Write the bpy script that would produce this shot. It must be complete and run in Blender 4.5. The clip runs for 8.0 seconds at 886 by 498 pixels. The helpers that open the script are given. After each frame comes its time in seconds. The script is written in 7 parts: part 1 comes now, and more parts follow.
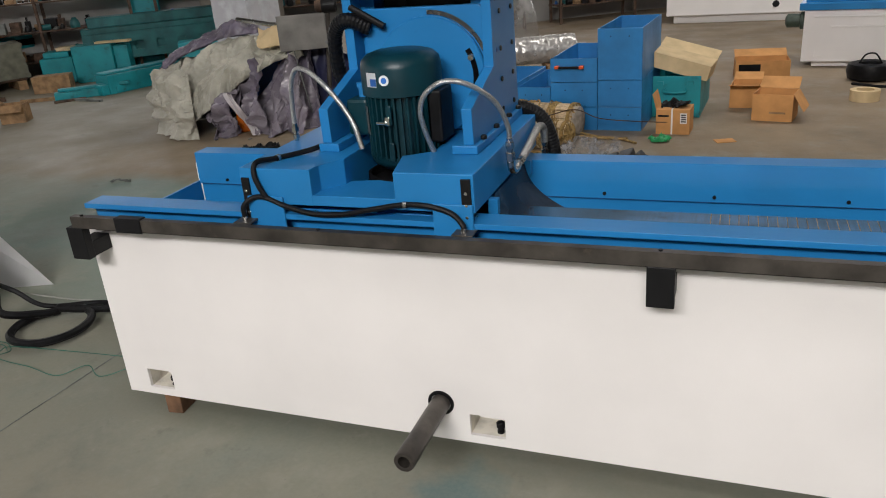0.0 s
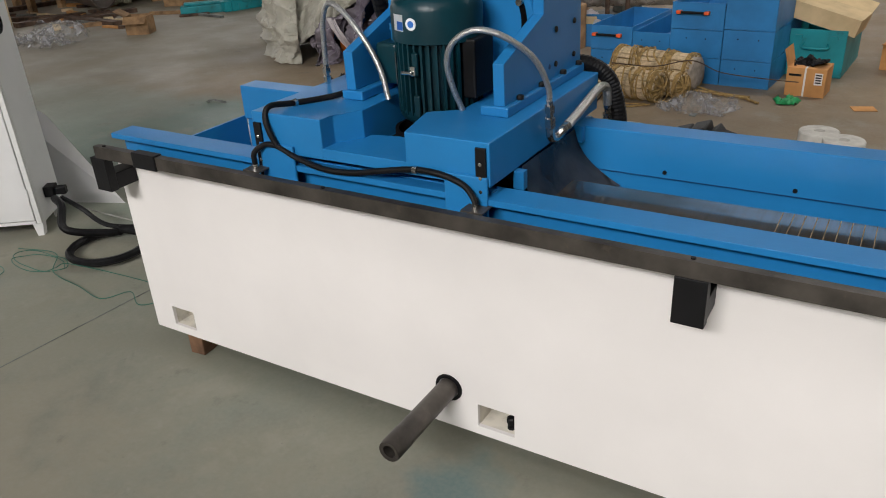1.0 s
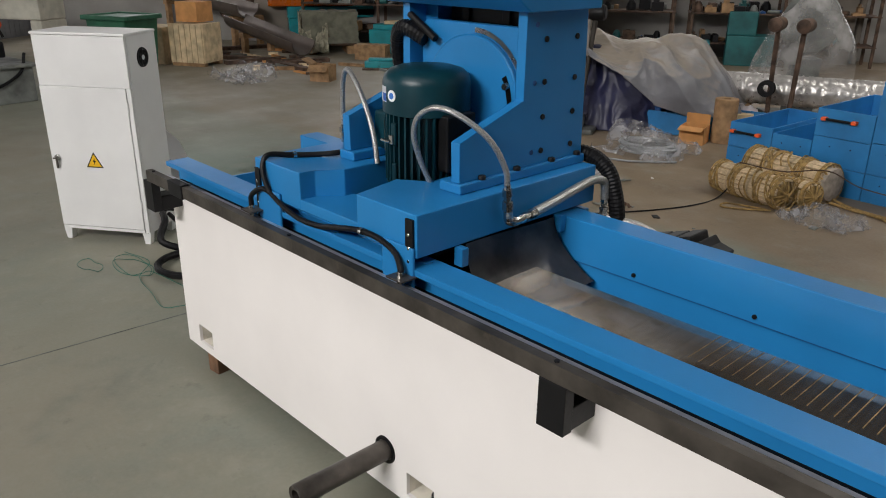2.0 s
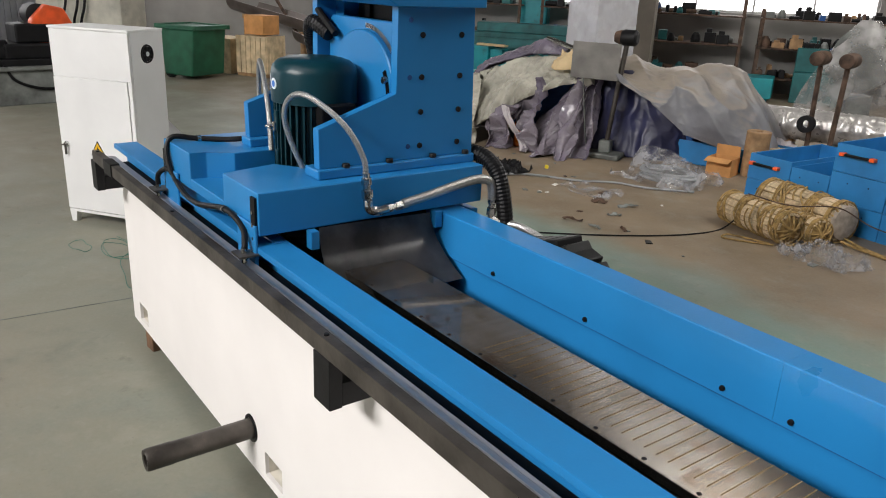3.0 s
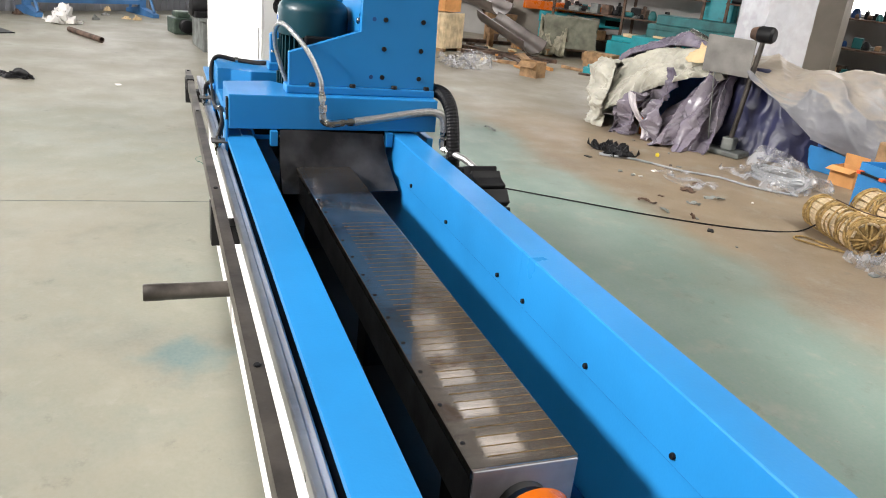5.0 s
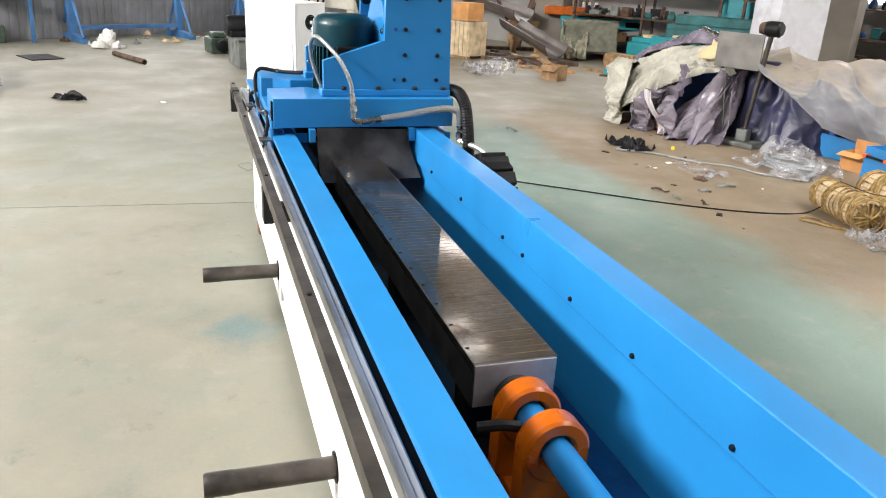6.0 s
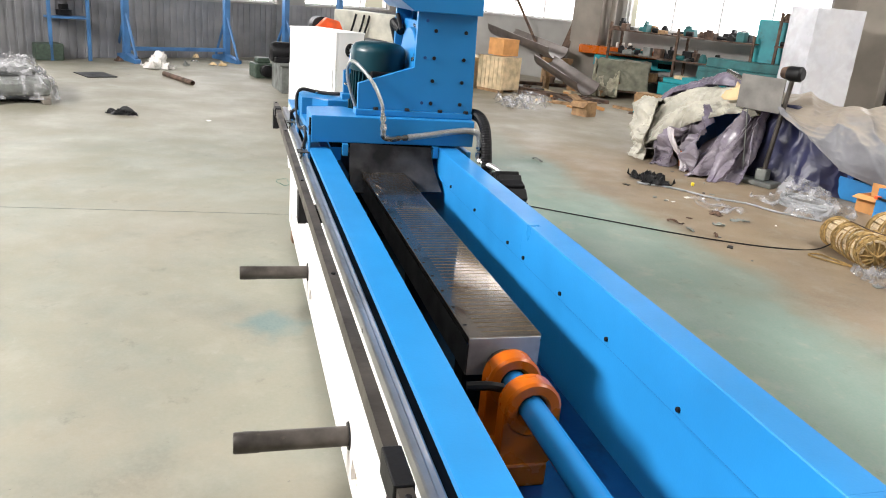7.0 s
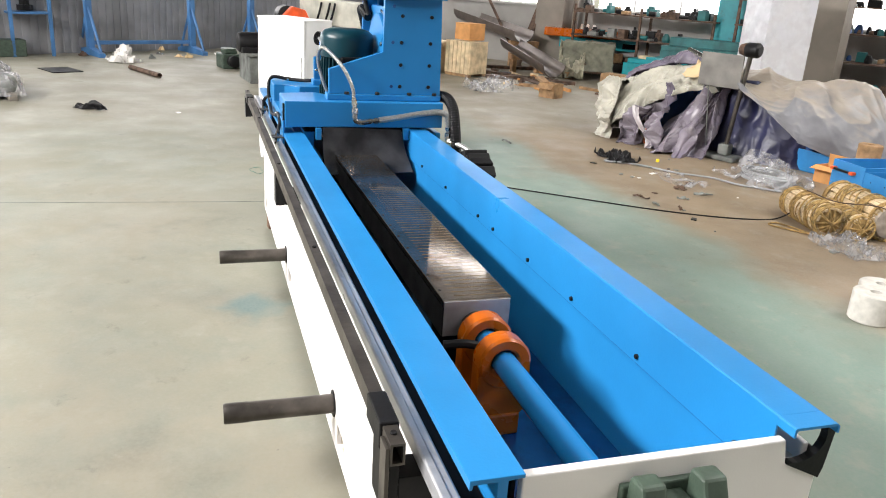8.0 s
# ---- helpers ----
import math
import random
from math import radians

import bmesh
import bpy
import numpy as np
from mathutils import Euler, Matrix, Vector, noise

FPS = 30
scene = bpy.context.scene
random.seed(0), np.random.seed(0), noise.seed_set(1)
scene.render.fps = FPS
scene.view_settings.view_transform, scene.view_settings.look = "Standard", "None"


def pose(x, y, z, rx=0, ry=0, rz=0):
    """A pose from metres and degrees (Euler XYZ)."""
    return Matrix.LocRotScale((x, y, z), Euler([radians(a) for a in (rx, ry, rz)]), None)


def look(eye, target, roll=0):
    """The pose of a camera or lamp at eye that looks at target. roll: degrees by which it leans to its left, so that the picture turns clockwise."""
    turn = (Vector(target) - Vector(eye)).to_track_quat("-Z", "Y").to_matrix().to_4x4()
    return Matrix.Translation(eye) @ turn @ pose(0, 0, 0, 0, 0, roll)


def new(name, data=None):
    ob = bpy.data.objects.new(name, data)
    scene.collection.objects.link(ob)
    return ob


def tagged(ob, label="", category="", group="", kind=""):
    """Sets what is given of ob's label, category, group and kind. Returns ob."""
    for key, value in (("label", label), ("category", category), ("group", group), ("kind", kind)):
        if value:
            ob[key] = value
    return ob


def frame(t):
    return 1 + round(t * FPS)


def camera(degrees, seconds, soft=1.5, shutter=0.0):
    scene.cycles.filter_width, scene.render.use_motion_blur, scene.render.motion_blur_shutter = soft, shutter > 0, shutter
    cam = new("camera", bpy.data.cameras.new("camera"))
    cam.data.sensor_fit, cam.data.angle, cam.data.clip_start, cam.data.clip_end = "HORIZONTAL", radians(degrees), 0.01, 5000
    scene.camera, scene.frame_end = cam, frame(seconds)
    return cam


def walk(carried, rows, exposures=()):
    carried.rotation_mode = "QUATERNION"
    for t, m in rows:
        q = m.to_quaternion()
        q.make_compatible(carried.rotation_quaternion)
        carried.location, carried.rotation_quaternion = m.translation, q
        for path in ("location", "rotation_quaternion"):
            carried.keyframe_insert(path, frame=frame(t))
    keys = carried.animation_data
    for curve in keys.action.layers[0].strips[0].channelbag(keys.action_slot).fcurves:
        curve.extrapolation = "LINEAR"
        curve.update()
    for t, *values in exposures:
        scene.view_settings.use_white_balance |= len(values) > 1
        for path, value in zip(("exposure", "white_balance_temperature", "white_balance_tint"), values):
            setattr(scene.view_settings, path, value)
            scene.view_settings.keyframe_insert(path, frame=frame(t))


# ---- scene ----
cam = camera(59.8, 8.0, soft=1.0)

PATH = [
    (0, (2.112, -1.815, 1.56), (1.429, -0.137, 0.823), -4.8),
    (0.5, (2.174, -1.643, 1.53), (1.426, -0.018, 0.738), -2),
    (1, (2.263, -1.439, 1.538), (1.321, 0.038, 0.668), -3.3),
    (1.5, (2.517, -1.268, 1.539), (1.309, 0.087, 0.808), -1.4),
    (2, (2.76, -1.081, 1.551), (1.426, 0.162, 0.841), 0.6),
    (2.2, (2.826, -0.996, 1.527), (1.486, 0.257, 0.844), 1.61),
    (3.5, (3.413, -0.464, 1.472), (1.869, 0.542, 0.817), 2.9),
    (4, (3.559, -0.282, 1.443), (2.069, 0.75, 0.708), 6.1),
    (4.2, (3.594, -0.211, 1.433), (2.071, 0.705, 0.617), 7.64),
    (4.5, (3.71, -0.178, 1.46), (2.046, 0.535, 0.719), 4.8),
    (4.7, (3.826, -0.137, 1.449), (2.138, 0.537, 0.725), 6.4),
    (5.8, (4.299, -0.196, 1.483), (2.556, 0.378, 0.803), 3.5),
    (6, (4.368, -0.216, 1.482), (2.629, 0.355, 0.792), 3.2),
    (6.5, (4.523, -0.262, 1.499), (2.764, 0.349, 0.9), 4.9),
    (7, (4.667, -0.243, 1.49), (2.88, 0.258, 0.872), 5.1),
    (7.5, (4.759, -0.212, 1.465), (3.02, 0.302, 0.731), 4.9),
    (8, (4.797, -0.277, 1.49), (3.038, 0.287, 0.846), 3.8),
]
EXPO = [(0, -0.1), (1.0, -0.08), (2.0, -0.08), (3.5, 0.67), (4.0, 0.98), (4.5, 1.2), (6.0, 1.42), (8.0, 1.36)]
walk(cam, [(t, look(eye, target, roll)) for t, eye, target, roll in PATH], exposures=EXPO)

# ---------------------------------------------------------------- light
world = bpy.data.worlds.new("sky")
scene.world = world
world.use_nodes = True
_wn = world.node_tree.nodes
_sky = _wn.new("ShaderNodeTexSky")
_sky.sky_type, _sky.sun_disc = "NISHITA", False
_sky.sun_elevation, _sky.sun_rotation = radians(38), radians(200)
world.node_tree.links.new(_sky.outputs["Color"], _wn["Background"].inputs["Color"])
_wn["Background"].inputs["Strength"].default_value = 0.10


def area_lamp(name, m, sx, sy, watts, color):
    data = bpy.data.lights.new(name, "AREA")
    data.shape, data.size, data.size_y, data.energy, data.color = "RECTANGLE", sx, sy, watts, color
    ob = new(name, data)
    ob.matrix_world = m
    return ob


# daylight through the high south window; the two roof strips are added fill, unseen
area_lamp("window_light_south", look((2.0, -8.75, 6.2), (2.0, 0.3, 0.8)), 5.0, 1.2, 1010, (1.0, 0.965, 0.94))
for sx, sy, length, watts in ((3.0, -3.4, 10, 125), (5.0, 6.8, 10, 430)):
    area_lamp("roof_fill_lamp", look((sx, sy, 6.95), (sx, sy, 0)), length, 1.6, watts, (1.0, 0.96, 0.90))

# ---------------------------------------------------------------- materials
MATS = {}


def mat(name, color, rough=0.5, metal=0.0, vary=0.12, scale=6.0, bump=0.0, bump_scale=80.0, color2=None, spots=0.0, spot_color=(0.05, 0.045, 0.04), spot_scale=9.0, spot_at=0.62, spec=0.5, rough_vary=0.12, coords="Object"):
    """A paint, metal or plastic with blotches at one size, grain at another and stains with a shape of their own."""
    if name in MATS:
        return MATS[name]
    m = bpy.data.materials.new(name)
    m.use_nodes = True
    nt = m.node_tree
    n, link = nt.nodes, nt.links.new
    b = n["Principled BSDF"]
    tc = n.new("ShaderNodeTexCoord")
    out = tc.outputs[coords]
    big = n.new("ShaderNodeTexNoise")
    big.inputs["Scale"].default_value, big.inputs["Detail"].default_value = scale, 5
    link(out, big.inputs["Vector"])
    mix = n.new("ShaderNodeMix")
    mix.data_type = "RGBA"
    c2 = color2 or tuple(c * (1 - 2.2 * vary) for c in color)
    c1 = color if color2 else tuple(min(1, c * (1 + vary)) for c in color)
    ramp = n.new("ShaderNodeMapRange")
    ramp.inputs["From Min"].default_value, ramp.inputs["From Max"].default_value = 0.36, 0.68
    link(big.outputs["Fac"], ramp.inputs["Value"])
    mix.inputs[6].default_value, mix.inputs[7].default_value = (*c1, 1), (*c2, 1)
    link(ramp.outputs["Result"], mix.inputs[0])
    col = mix.outputs[2]
    fine = n.new("ShaderNodeTexNoise")
    fine.inputs["Scale"].default_value, fine.inputs["Detail"].default_value = bump_scale, 3
    link(out, fine.inputs["Vector"])
    if spots:
        sp = n.new("ShaderNodeTexNoise")
        sp.inputs["Scale"].default_value, sp.inputs["Detail"].default_value, sp.inputs["Roughness"].default_value = spot_scale, 8, 0.65
        link(out, sp.inputs["Vector"])
        r2 = n.new("ShaderNodeMapRange")
        r2.inputs["From Min"].default_value, r2.inputs["From Max"].default_value, r2.inputs["To Max"].default_value = spot_at, spot_at + 0.12, spots
        link(sp.outputs["Fac"], r2.inputs["Value"])
        m2 = n.new("ShaderNodeMix")
        m2.data_type = "RGBA"
        link(r2.outputs["Result"], m2.inputs[0])
        link(col, m2.inputs[6])
        m2.inputs[7].default_value = (*spot_color, 1)
        col = m2.outputs[2]
    link(col, b.inputs["Base Color"])
    rr = n.new("ShaderNodeMapRange")
    rr.inputs["To Min"].default_value, rr.inputs["To Max"].default_value = max(0.02, rough - rough_vary), min(1, rough + rough_vary)
    link(big.outputs["Fac"], rr.inputs["Value"])
    link(rr.outputs["Result"], b.inputs["Roughness"])
    b.inputs["Metallic"].default_value = metal
    b.inputs["Specular IOR Level"].default_value = spec
    if bump:
        bp = n.new("ShaderNodeBump")
        bp.inputs["Strength"].default_value, bp.inputs["Distance"].default_value = bump, 0.004
        link(fine.outputs["Fac"], bp.inputs["Height"])
        link(bp.outputs["Normal"], b.inputs["Normal"])
    MATS[name] = m
    return m


def glow(name, color, strength):
    m = bpy.data.materials.new(name)
    m.use_nodes = True
    n = m.node_tree.nodes
    e = n.new("ShaderNodeEmission")
    e.inputs["Color"].default_value, e.inputs["Strength"].default_value = (*color, 1), strength
    m.node_tree.links.new(e.outputs[0], n["Material Output"].inputs["Surface"])
    return m


BLUE = mat("machine_blue_paint", (0.017, 0.190, 0.465), 0.33, spec=0.35, vary=0.05, scale=3, bump=0.05, bump_scale=160, spots=0.35, spot_color=(0.02, 0.07, 0.2), spot_scale=14, spot_at=0.68)
SHAFTBLUE = mat("glossy_shaft_paint", (0.016, 0.18, 0.45), 0.10, spec=0.6, vary=0.06, scale=6, spots=0.4, spot_color=(0.02, 0.06, 0.16), spot_scale=10, spot_at=0.66, rough_vary=0.04)
BLUE_BOX = mat("crate_blue_paint", (0.020, 0.185, 0.45), 0.42, vary=0.10, scale=4, bump=0.08, spots=0.5, spot_color=(0.06, 0.09, 0.14), spot_scale=12, spot_at=0.66)
# machine blue darkened to carry the shade in the trough, plus oil stains
TROUGHBLUE = mat("shaded_oily_trough_paint", (0.006, 0.06, 0.19), 0.22, vary=0.15, scale=5, bump=0.08, spots=0.7, spot_color=(0.008, 0.03, 0.08), spot_scale=6, spot_at=0.52)
BLUE_DARK = mat("old_blue_paint", (0.012, 0.07, 0.24), 0.5, vary=0.2, scale=4, spots=0.5)
WHITE = mat("white_enamel", (0.82, 0.79, 0.775), 0.38, vary=0.02, scale=2.5, bump=0.06, bump_scale=220, spots=0.10, spot_color=(0.5, 0.47, 0.42), spot_scale=6, spot_at=0.66)
CABWHITE = mat("cabinet_white_enamel", (0.72, 0.72, 0.72), 0.42, vary=0.03, scale=3, bump=0.08, bump_scale=260)
SLOTWHITE = mat("dusty_cream_paint", (0.70, 0.66, 0.58), 0.6, vary=0.10, scale=18, spots=0.4, spot_color=(0.30, 0.22, 0.10), spot_scale=20, spot_at=0.55)
STEEL = mat("ground_steel", (0.42, 0.42, 0.43), 0.28, 1.0, vary=0.15, scale=12, bump=0.06, spots=0.4, spot_color=(0.10, 0.085, 0.07), spot_scale=7, spot_at=0.60)
WAYSTEEL = mat("polished_guideway_steel", (0.62, 0.63, 0.67), 0.34, 0.55, vary=0.12, scale=5, spots=0.35, spot_color=(0.16, 0.14, 0.12), spot_scale=4, spot_at=0.55)
ENDSTEEL = mat("sawn_steel_end", (0.36, 0.36, 0.38), 0.55, 0.5, vary=0.15, scale=10, bump=0.1, spots=0.3, spot_color=(0.15, 0.13, 0.12), spot_scale=8)
# chuck steel darkened: the shade on its sides is put into the colour
SIDESTEEL = mat("shaded_chuck_steel", (0.05, 0.05, 0.052), 0.45, 0.5, vary=0.2, scale=10, bump=0.1, spots=0.4, spot_color=(0.06, 0.05, 0.045), spot_scale=8)
DARKSTEEL = mat("mill_scale_steel", (0.085, 0.075, 0.066), 0.42, 0.55, vary=0.25, scale=9, bump=0.12, spots=0.5, spot_color=(0.16, 0.13, 0.10), spot_scale=16, spot_at=0.60)
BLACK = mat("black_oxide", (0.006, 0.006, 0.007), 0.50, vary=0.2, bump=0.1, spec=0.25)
RUBBER = mat("black_rubber", (0.006, 0.006, 0.007), 0.45, vary=0.2, scale=30, spec=0.2, bump=0.15, bump_scale=300)
# near-black colour stands in for shade in recesses, openings and under parts
VOID = mat("recess_shade_black", (0.006, 0.006, 0.007), 0.75, vary=0.3, scale=5, spec=0.12)
CHROME = mat("galvanised_fitting", (0.58, 0.58, 0.56), 0.24, 1.0, vary=0.12, scale=40, bump=0.08)
BRAID = mat("braided_steel_hose", (0.47, 0.47, 0.46), 0.34, 0.8, vary=0.30, scale=420, bump=0.3, bump_scale=500)
MOTOR = mat("motor_green_paint", (0.003, 0.030, 0.041), 0.36, spec=0.3, vary=0.12, scale=7, bump=0.12, bump_scale=120)
ORANGE = mat("orange_paint", (0.46, 0.098, 0.003), 0.28, vary=0.10, scale=9, bump=0.08, spots=0.5, spot_color=(0.20, 0.05, 0.01), spot_scale=14, spot_at=0.6)
REDORANGE = mat("orange_plastic", (0.78, 0.10, 0.02), 0.4)
OLIVE = mat("olive_cast_paint", (0.050, 0.076, 0.056), 0.5, vary=0.15, scale=20, bump=0.25, bump_scale=90)
WOOD = mat("weathered_wood", (0.33, 0.20, 0.10), 0.8, vary=0.2, scale=10, bump=0.3, spots=0.4, spot_color=(0.10, 0.055, 0.03))
DARKWOOD = mat("dark_packing_wood", (0.16, 0.085, 0.045), 0.8, vary=0.2, scale=14, bump=0.3)
PALEWOOD = mat("pale_crate_wood", (0.66, 0.52, 0.33), 0.8, vary=0.15, scale=8, bump=0.3)
CARD = mat("brown_cardboard", (0.56, 0.275, 0.095), 0.85, vary=0.10, scale=6, bump=0.12, bump_scale=60, spots=0.25, spot_color=(0.25, 0.13, 0.06))
CARDLIGHT = mat("pale_cardboard", (0.62, 0.47, 0.27), 0.85, vary=0.08, scale=6, bump=0.12)
TEAL = mat("teal_paint", (0.008, 0.26, 0.30), 0.42, vary=0.12, scale=4, bump=0.08, spots=0.5, spot_color=(0.02, 0.07, 0.07), spot_scale=8, spot_at=0.58)
TEALDARK = mat("dusty_teal_paint", (0.012, 0.12, 0.125), 0.55, vary=0.2, scale=4, spots=0.5, spot_color=(0.04, 0.05, 0.04))
STRAW = mat("straw_rope", (0.36, 0.235, 0.085), 0.85, vary=0.25, scale=30, bump=0.6, bump_scale=220)
BAMBOO = mat("pale_split_wood", (0.56, 0.43, 0.27), 0.7, vary=0.2, scale=30, bump=0.2)
DUCT = mat("brown_grey_duct_steel", (0.11, 0.088, 0.075), 0.38, 0.3, vary=0.15, scale=3, bump=0.1, spots=0.3, spot_color=(0.09, 0.07, 0.06), spot_scale=5)
GREENPL = mat("green_plastic", (0.01, 0.10, 0.05), 0.45)
PAPER = mat("white_paper", (0.72, 0.70, 0.67), 0.8, vary=0.03)
ROLLPAPER = mat("dusty_roll_paper", (0.52, 0.50, 0.46), 0.85, vary=0.08, scale=20, bump=0.2)
RUST = mat("rusty_iron", (0.10, 0.06, 0.04), 0.75, 0.2, vary=0.3, scale=12, bump=0.4, spots=0.6, spot_color=(0.20, 0.09, 0.035))
GREYIRON = mat("grey_machine_iron", (0.16, 0.17, 0.16), 0.55, vary=0.25, scale=6, bump=0.2, spots=0.5)
CONCRETE = mat("grey_render", (0.22, 0.195, 0.165), 0.85, vary=0.12, scale=2, bump=0.2, spots=0.35, spot_color=(0.15, 0.13, 0.11), spot_scale=3)
PLASTER = mat("dirty_white_plaster", (0.29, 0.28, 0.265), 0.85, vary=0.08, scale=1.5, bump=0.1, spots=0.3, spot_color=(0.4, 0.38, 0.34), spot_scale=2)
ROOFSHEET = mat("grey_roof_sheet", (0.11, 0.105, 0.10), 0.7, vary=0.1, scale=1)
SHEETGREY = mat("grey_sheet_cladding", (0.22, 0.22, 0.235), 0.6, vary=0.12, scale=2, spots=0.3, spot_color=(0.25, 0.25, 0.25), spot_scale=5)
SILVERTARP = mat("silver_grey_tarpaulin", (0.44, 0.425, 0.36), 0.40, vary=0.12, scale=6, bump=0.25, bump_scale=60, spots=0.4, spot_color=(0.24, 0.22, 0.17), spot_scale=4, spot_at=0.52)
PURPLETARP = mat("mauve_plastic_sheet", (0.15, 0.13, 0.175), 0.27, vary=0.2, scale=4, bump=0.25, bump_scale=50, spots=0.30, spot_color=(0.36, 0.32, 0.33), spot_scale=2.0, spot_at=0.45)
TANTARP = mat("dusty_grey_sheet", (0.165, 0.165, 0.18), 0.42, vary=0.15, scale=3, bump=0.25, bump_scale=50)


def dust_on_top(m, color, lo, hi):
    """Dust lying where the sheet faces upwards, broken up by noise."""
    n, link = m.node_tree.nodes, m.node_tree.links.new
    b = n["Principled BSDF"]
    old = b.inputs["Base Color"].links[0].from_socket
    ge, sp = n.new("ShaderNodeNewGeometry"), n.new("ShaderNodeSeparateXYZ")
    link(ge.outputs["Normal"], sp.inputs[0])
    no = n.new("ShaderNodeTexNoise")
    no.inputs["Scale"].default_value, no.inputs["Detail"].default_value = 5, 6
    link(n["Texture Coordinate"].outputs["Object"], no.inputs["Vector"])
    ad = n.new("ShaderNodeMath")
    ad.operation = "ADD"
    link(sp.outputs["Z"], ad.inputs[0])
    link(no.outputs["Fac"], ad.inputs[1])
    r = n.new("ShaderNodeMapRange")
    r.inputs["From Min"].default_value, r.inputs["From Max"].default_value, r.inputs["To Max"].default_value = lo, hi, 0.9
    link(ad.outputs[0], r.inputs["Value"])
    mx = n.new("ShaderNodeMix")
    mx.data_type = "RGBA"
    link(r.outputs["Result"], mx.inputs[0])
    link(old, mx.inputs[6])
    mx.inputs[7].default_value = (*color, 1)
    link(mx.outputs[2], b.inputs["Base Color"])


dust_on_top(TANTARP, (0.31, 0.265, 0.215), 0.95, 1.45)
GREENTARP = mat("olive_canvas", (0.16, 0.16, 0.12), 0.8, vary=0.15, scale=7, bump=0.5, bump_scale=30)


def clear_film(name, color=(0.44, 0.44, 0.46), see=0.84, scale=10, swing=0.3):
    """Creased packing film: part glossy film, part clear."""
    m = bpy.data.materials.new(name)
    m.use_nodes = True
    n, link = m.node_tree.nodes, m.node_tree.links.new
    b = n["Principled BSDF"]
    b.inputs["Base Color"].default_value, b.inputs["Roughness"].default_value = (*color, 1), 0.14
    t = n.new("ShaderNodeBsdfTransparent")
    mx = n.new("ShaderNodeMixShader")
    tc = n.new("ShaderNodeTexCoord")
    no = n.new("ShaderNodeTexNoise")
    no.inputs["Scale"].default_value, no.inputs["Detail"].default_value = scale, 6
    link(tc.outputs["Object"], no.inputs["Vector"])
    r = n.new("ShaderNodeMapRange")
    r.inputs["From Min"].default_value, r.inputs["From Max"].default_value = 0.44, 0.62
    r.inputs["To Min"].default_value, r.inputs["To Max"].default_value = min(0.95, see + swing * 0.67), see - swing * 1.33
    link(no.outputs["Fac"], r.inputs["Value"])
    link(r.outputs["Result"], mx.inputs["Fac"])
    link(b.outputs[0], mx.inputs[1])
    link(t.outputs[0], mx.inputs[2])
    link(mx.outputs[0], n["Material Output"].inputs["Surface"])
    bp = n.new("ShaderNodeBump")
    bp.inputs["Strength"].default_value, bp.inputs["Distance"].default_value = 0.6, 0.02
    link(no.outputs["Fac"], bp.inputs["Height"])
    link(bp.outputs["Normal"], b.inputs["Normal"])
    return m


FILM = clear_film("packing_film")
THINFILM = clear_film("thin_dull_film", (0.42, 0.41, 0.40), 0.62, 3.0)
FILMWRAP = clear_film("stretch_film", (0.64, 0.66, 0.72), 0.45, 5.0, 0.10)


SHINYFILM = mat("silver_stretch_film", (0.50, 0.48, 0.46), 0.30, 0.45, vary=0.15, scale=14, bump=0.3, bump_scale=40)


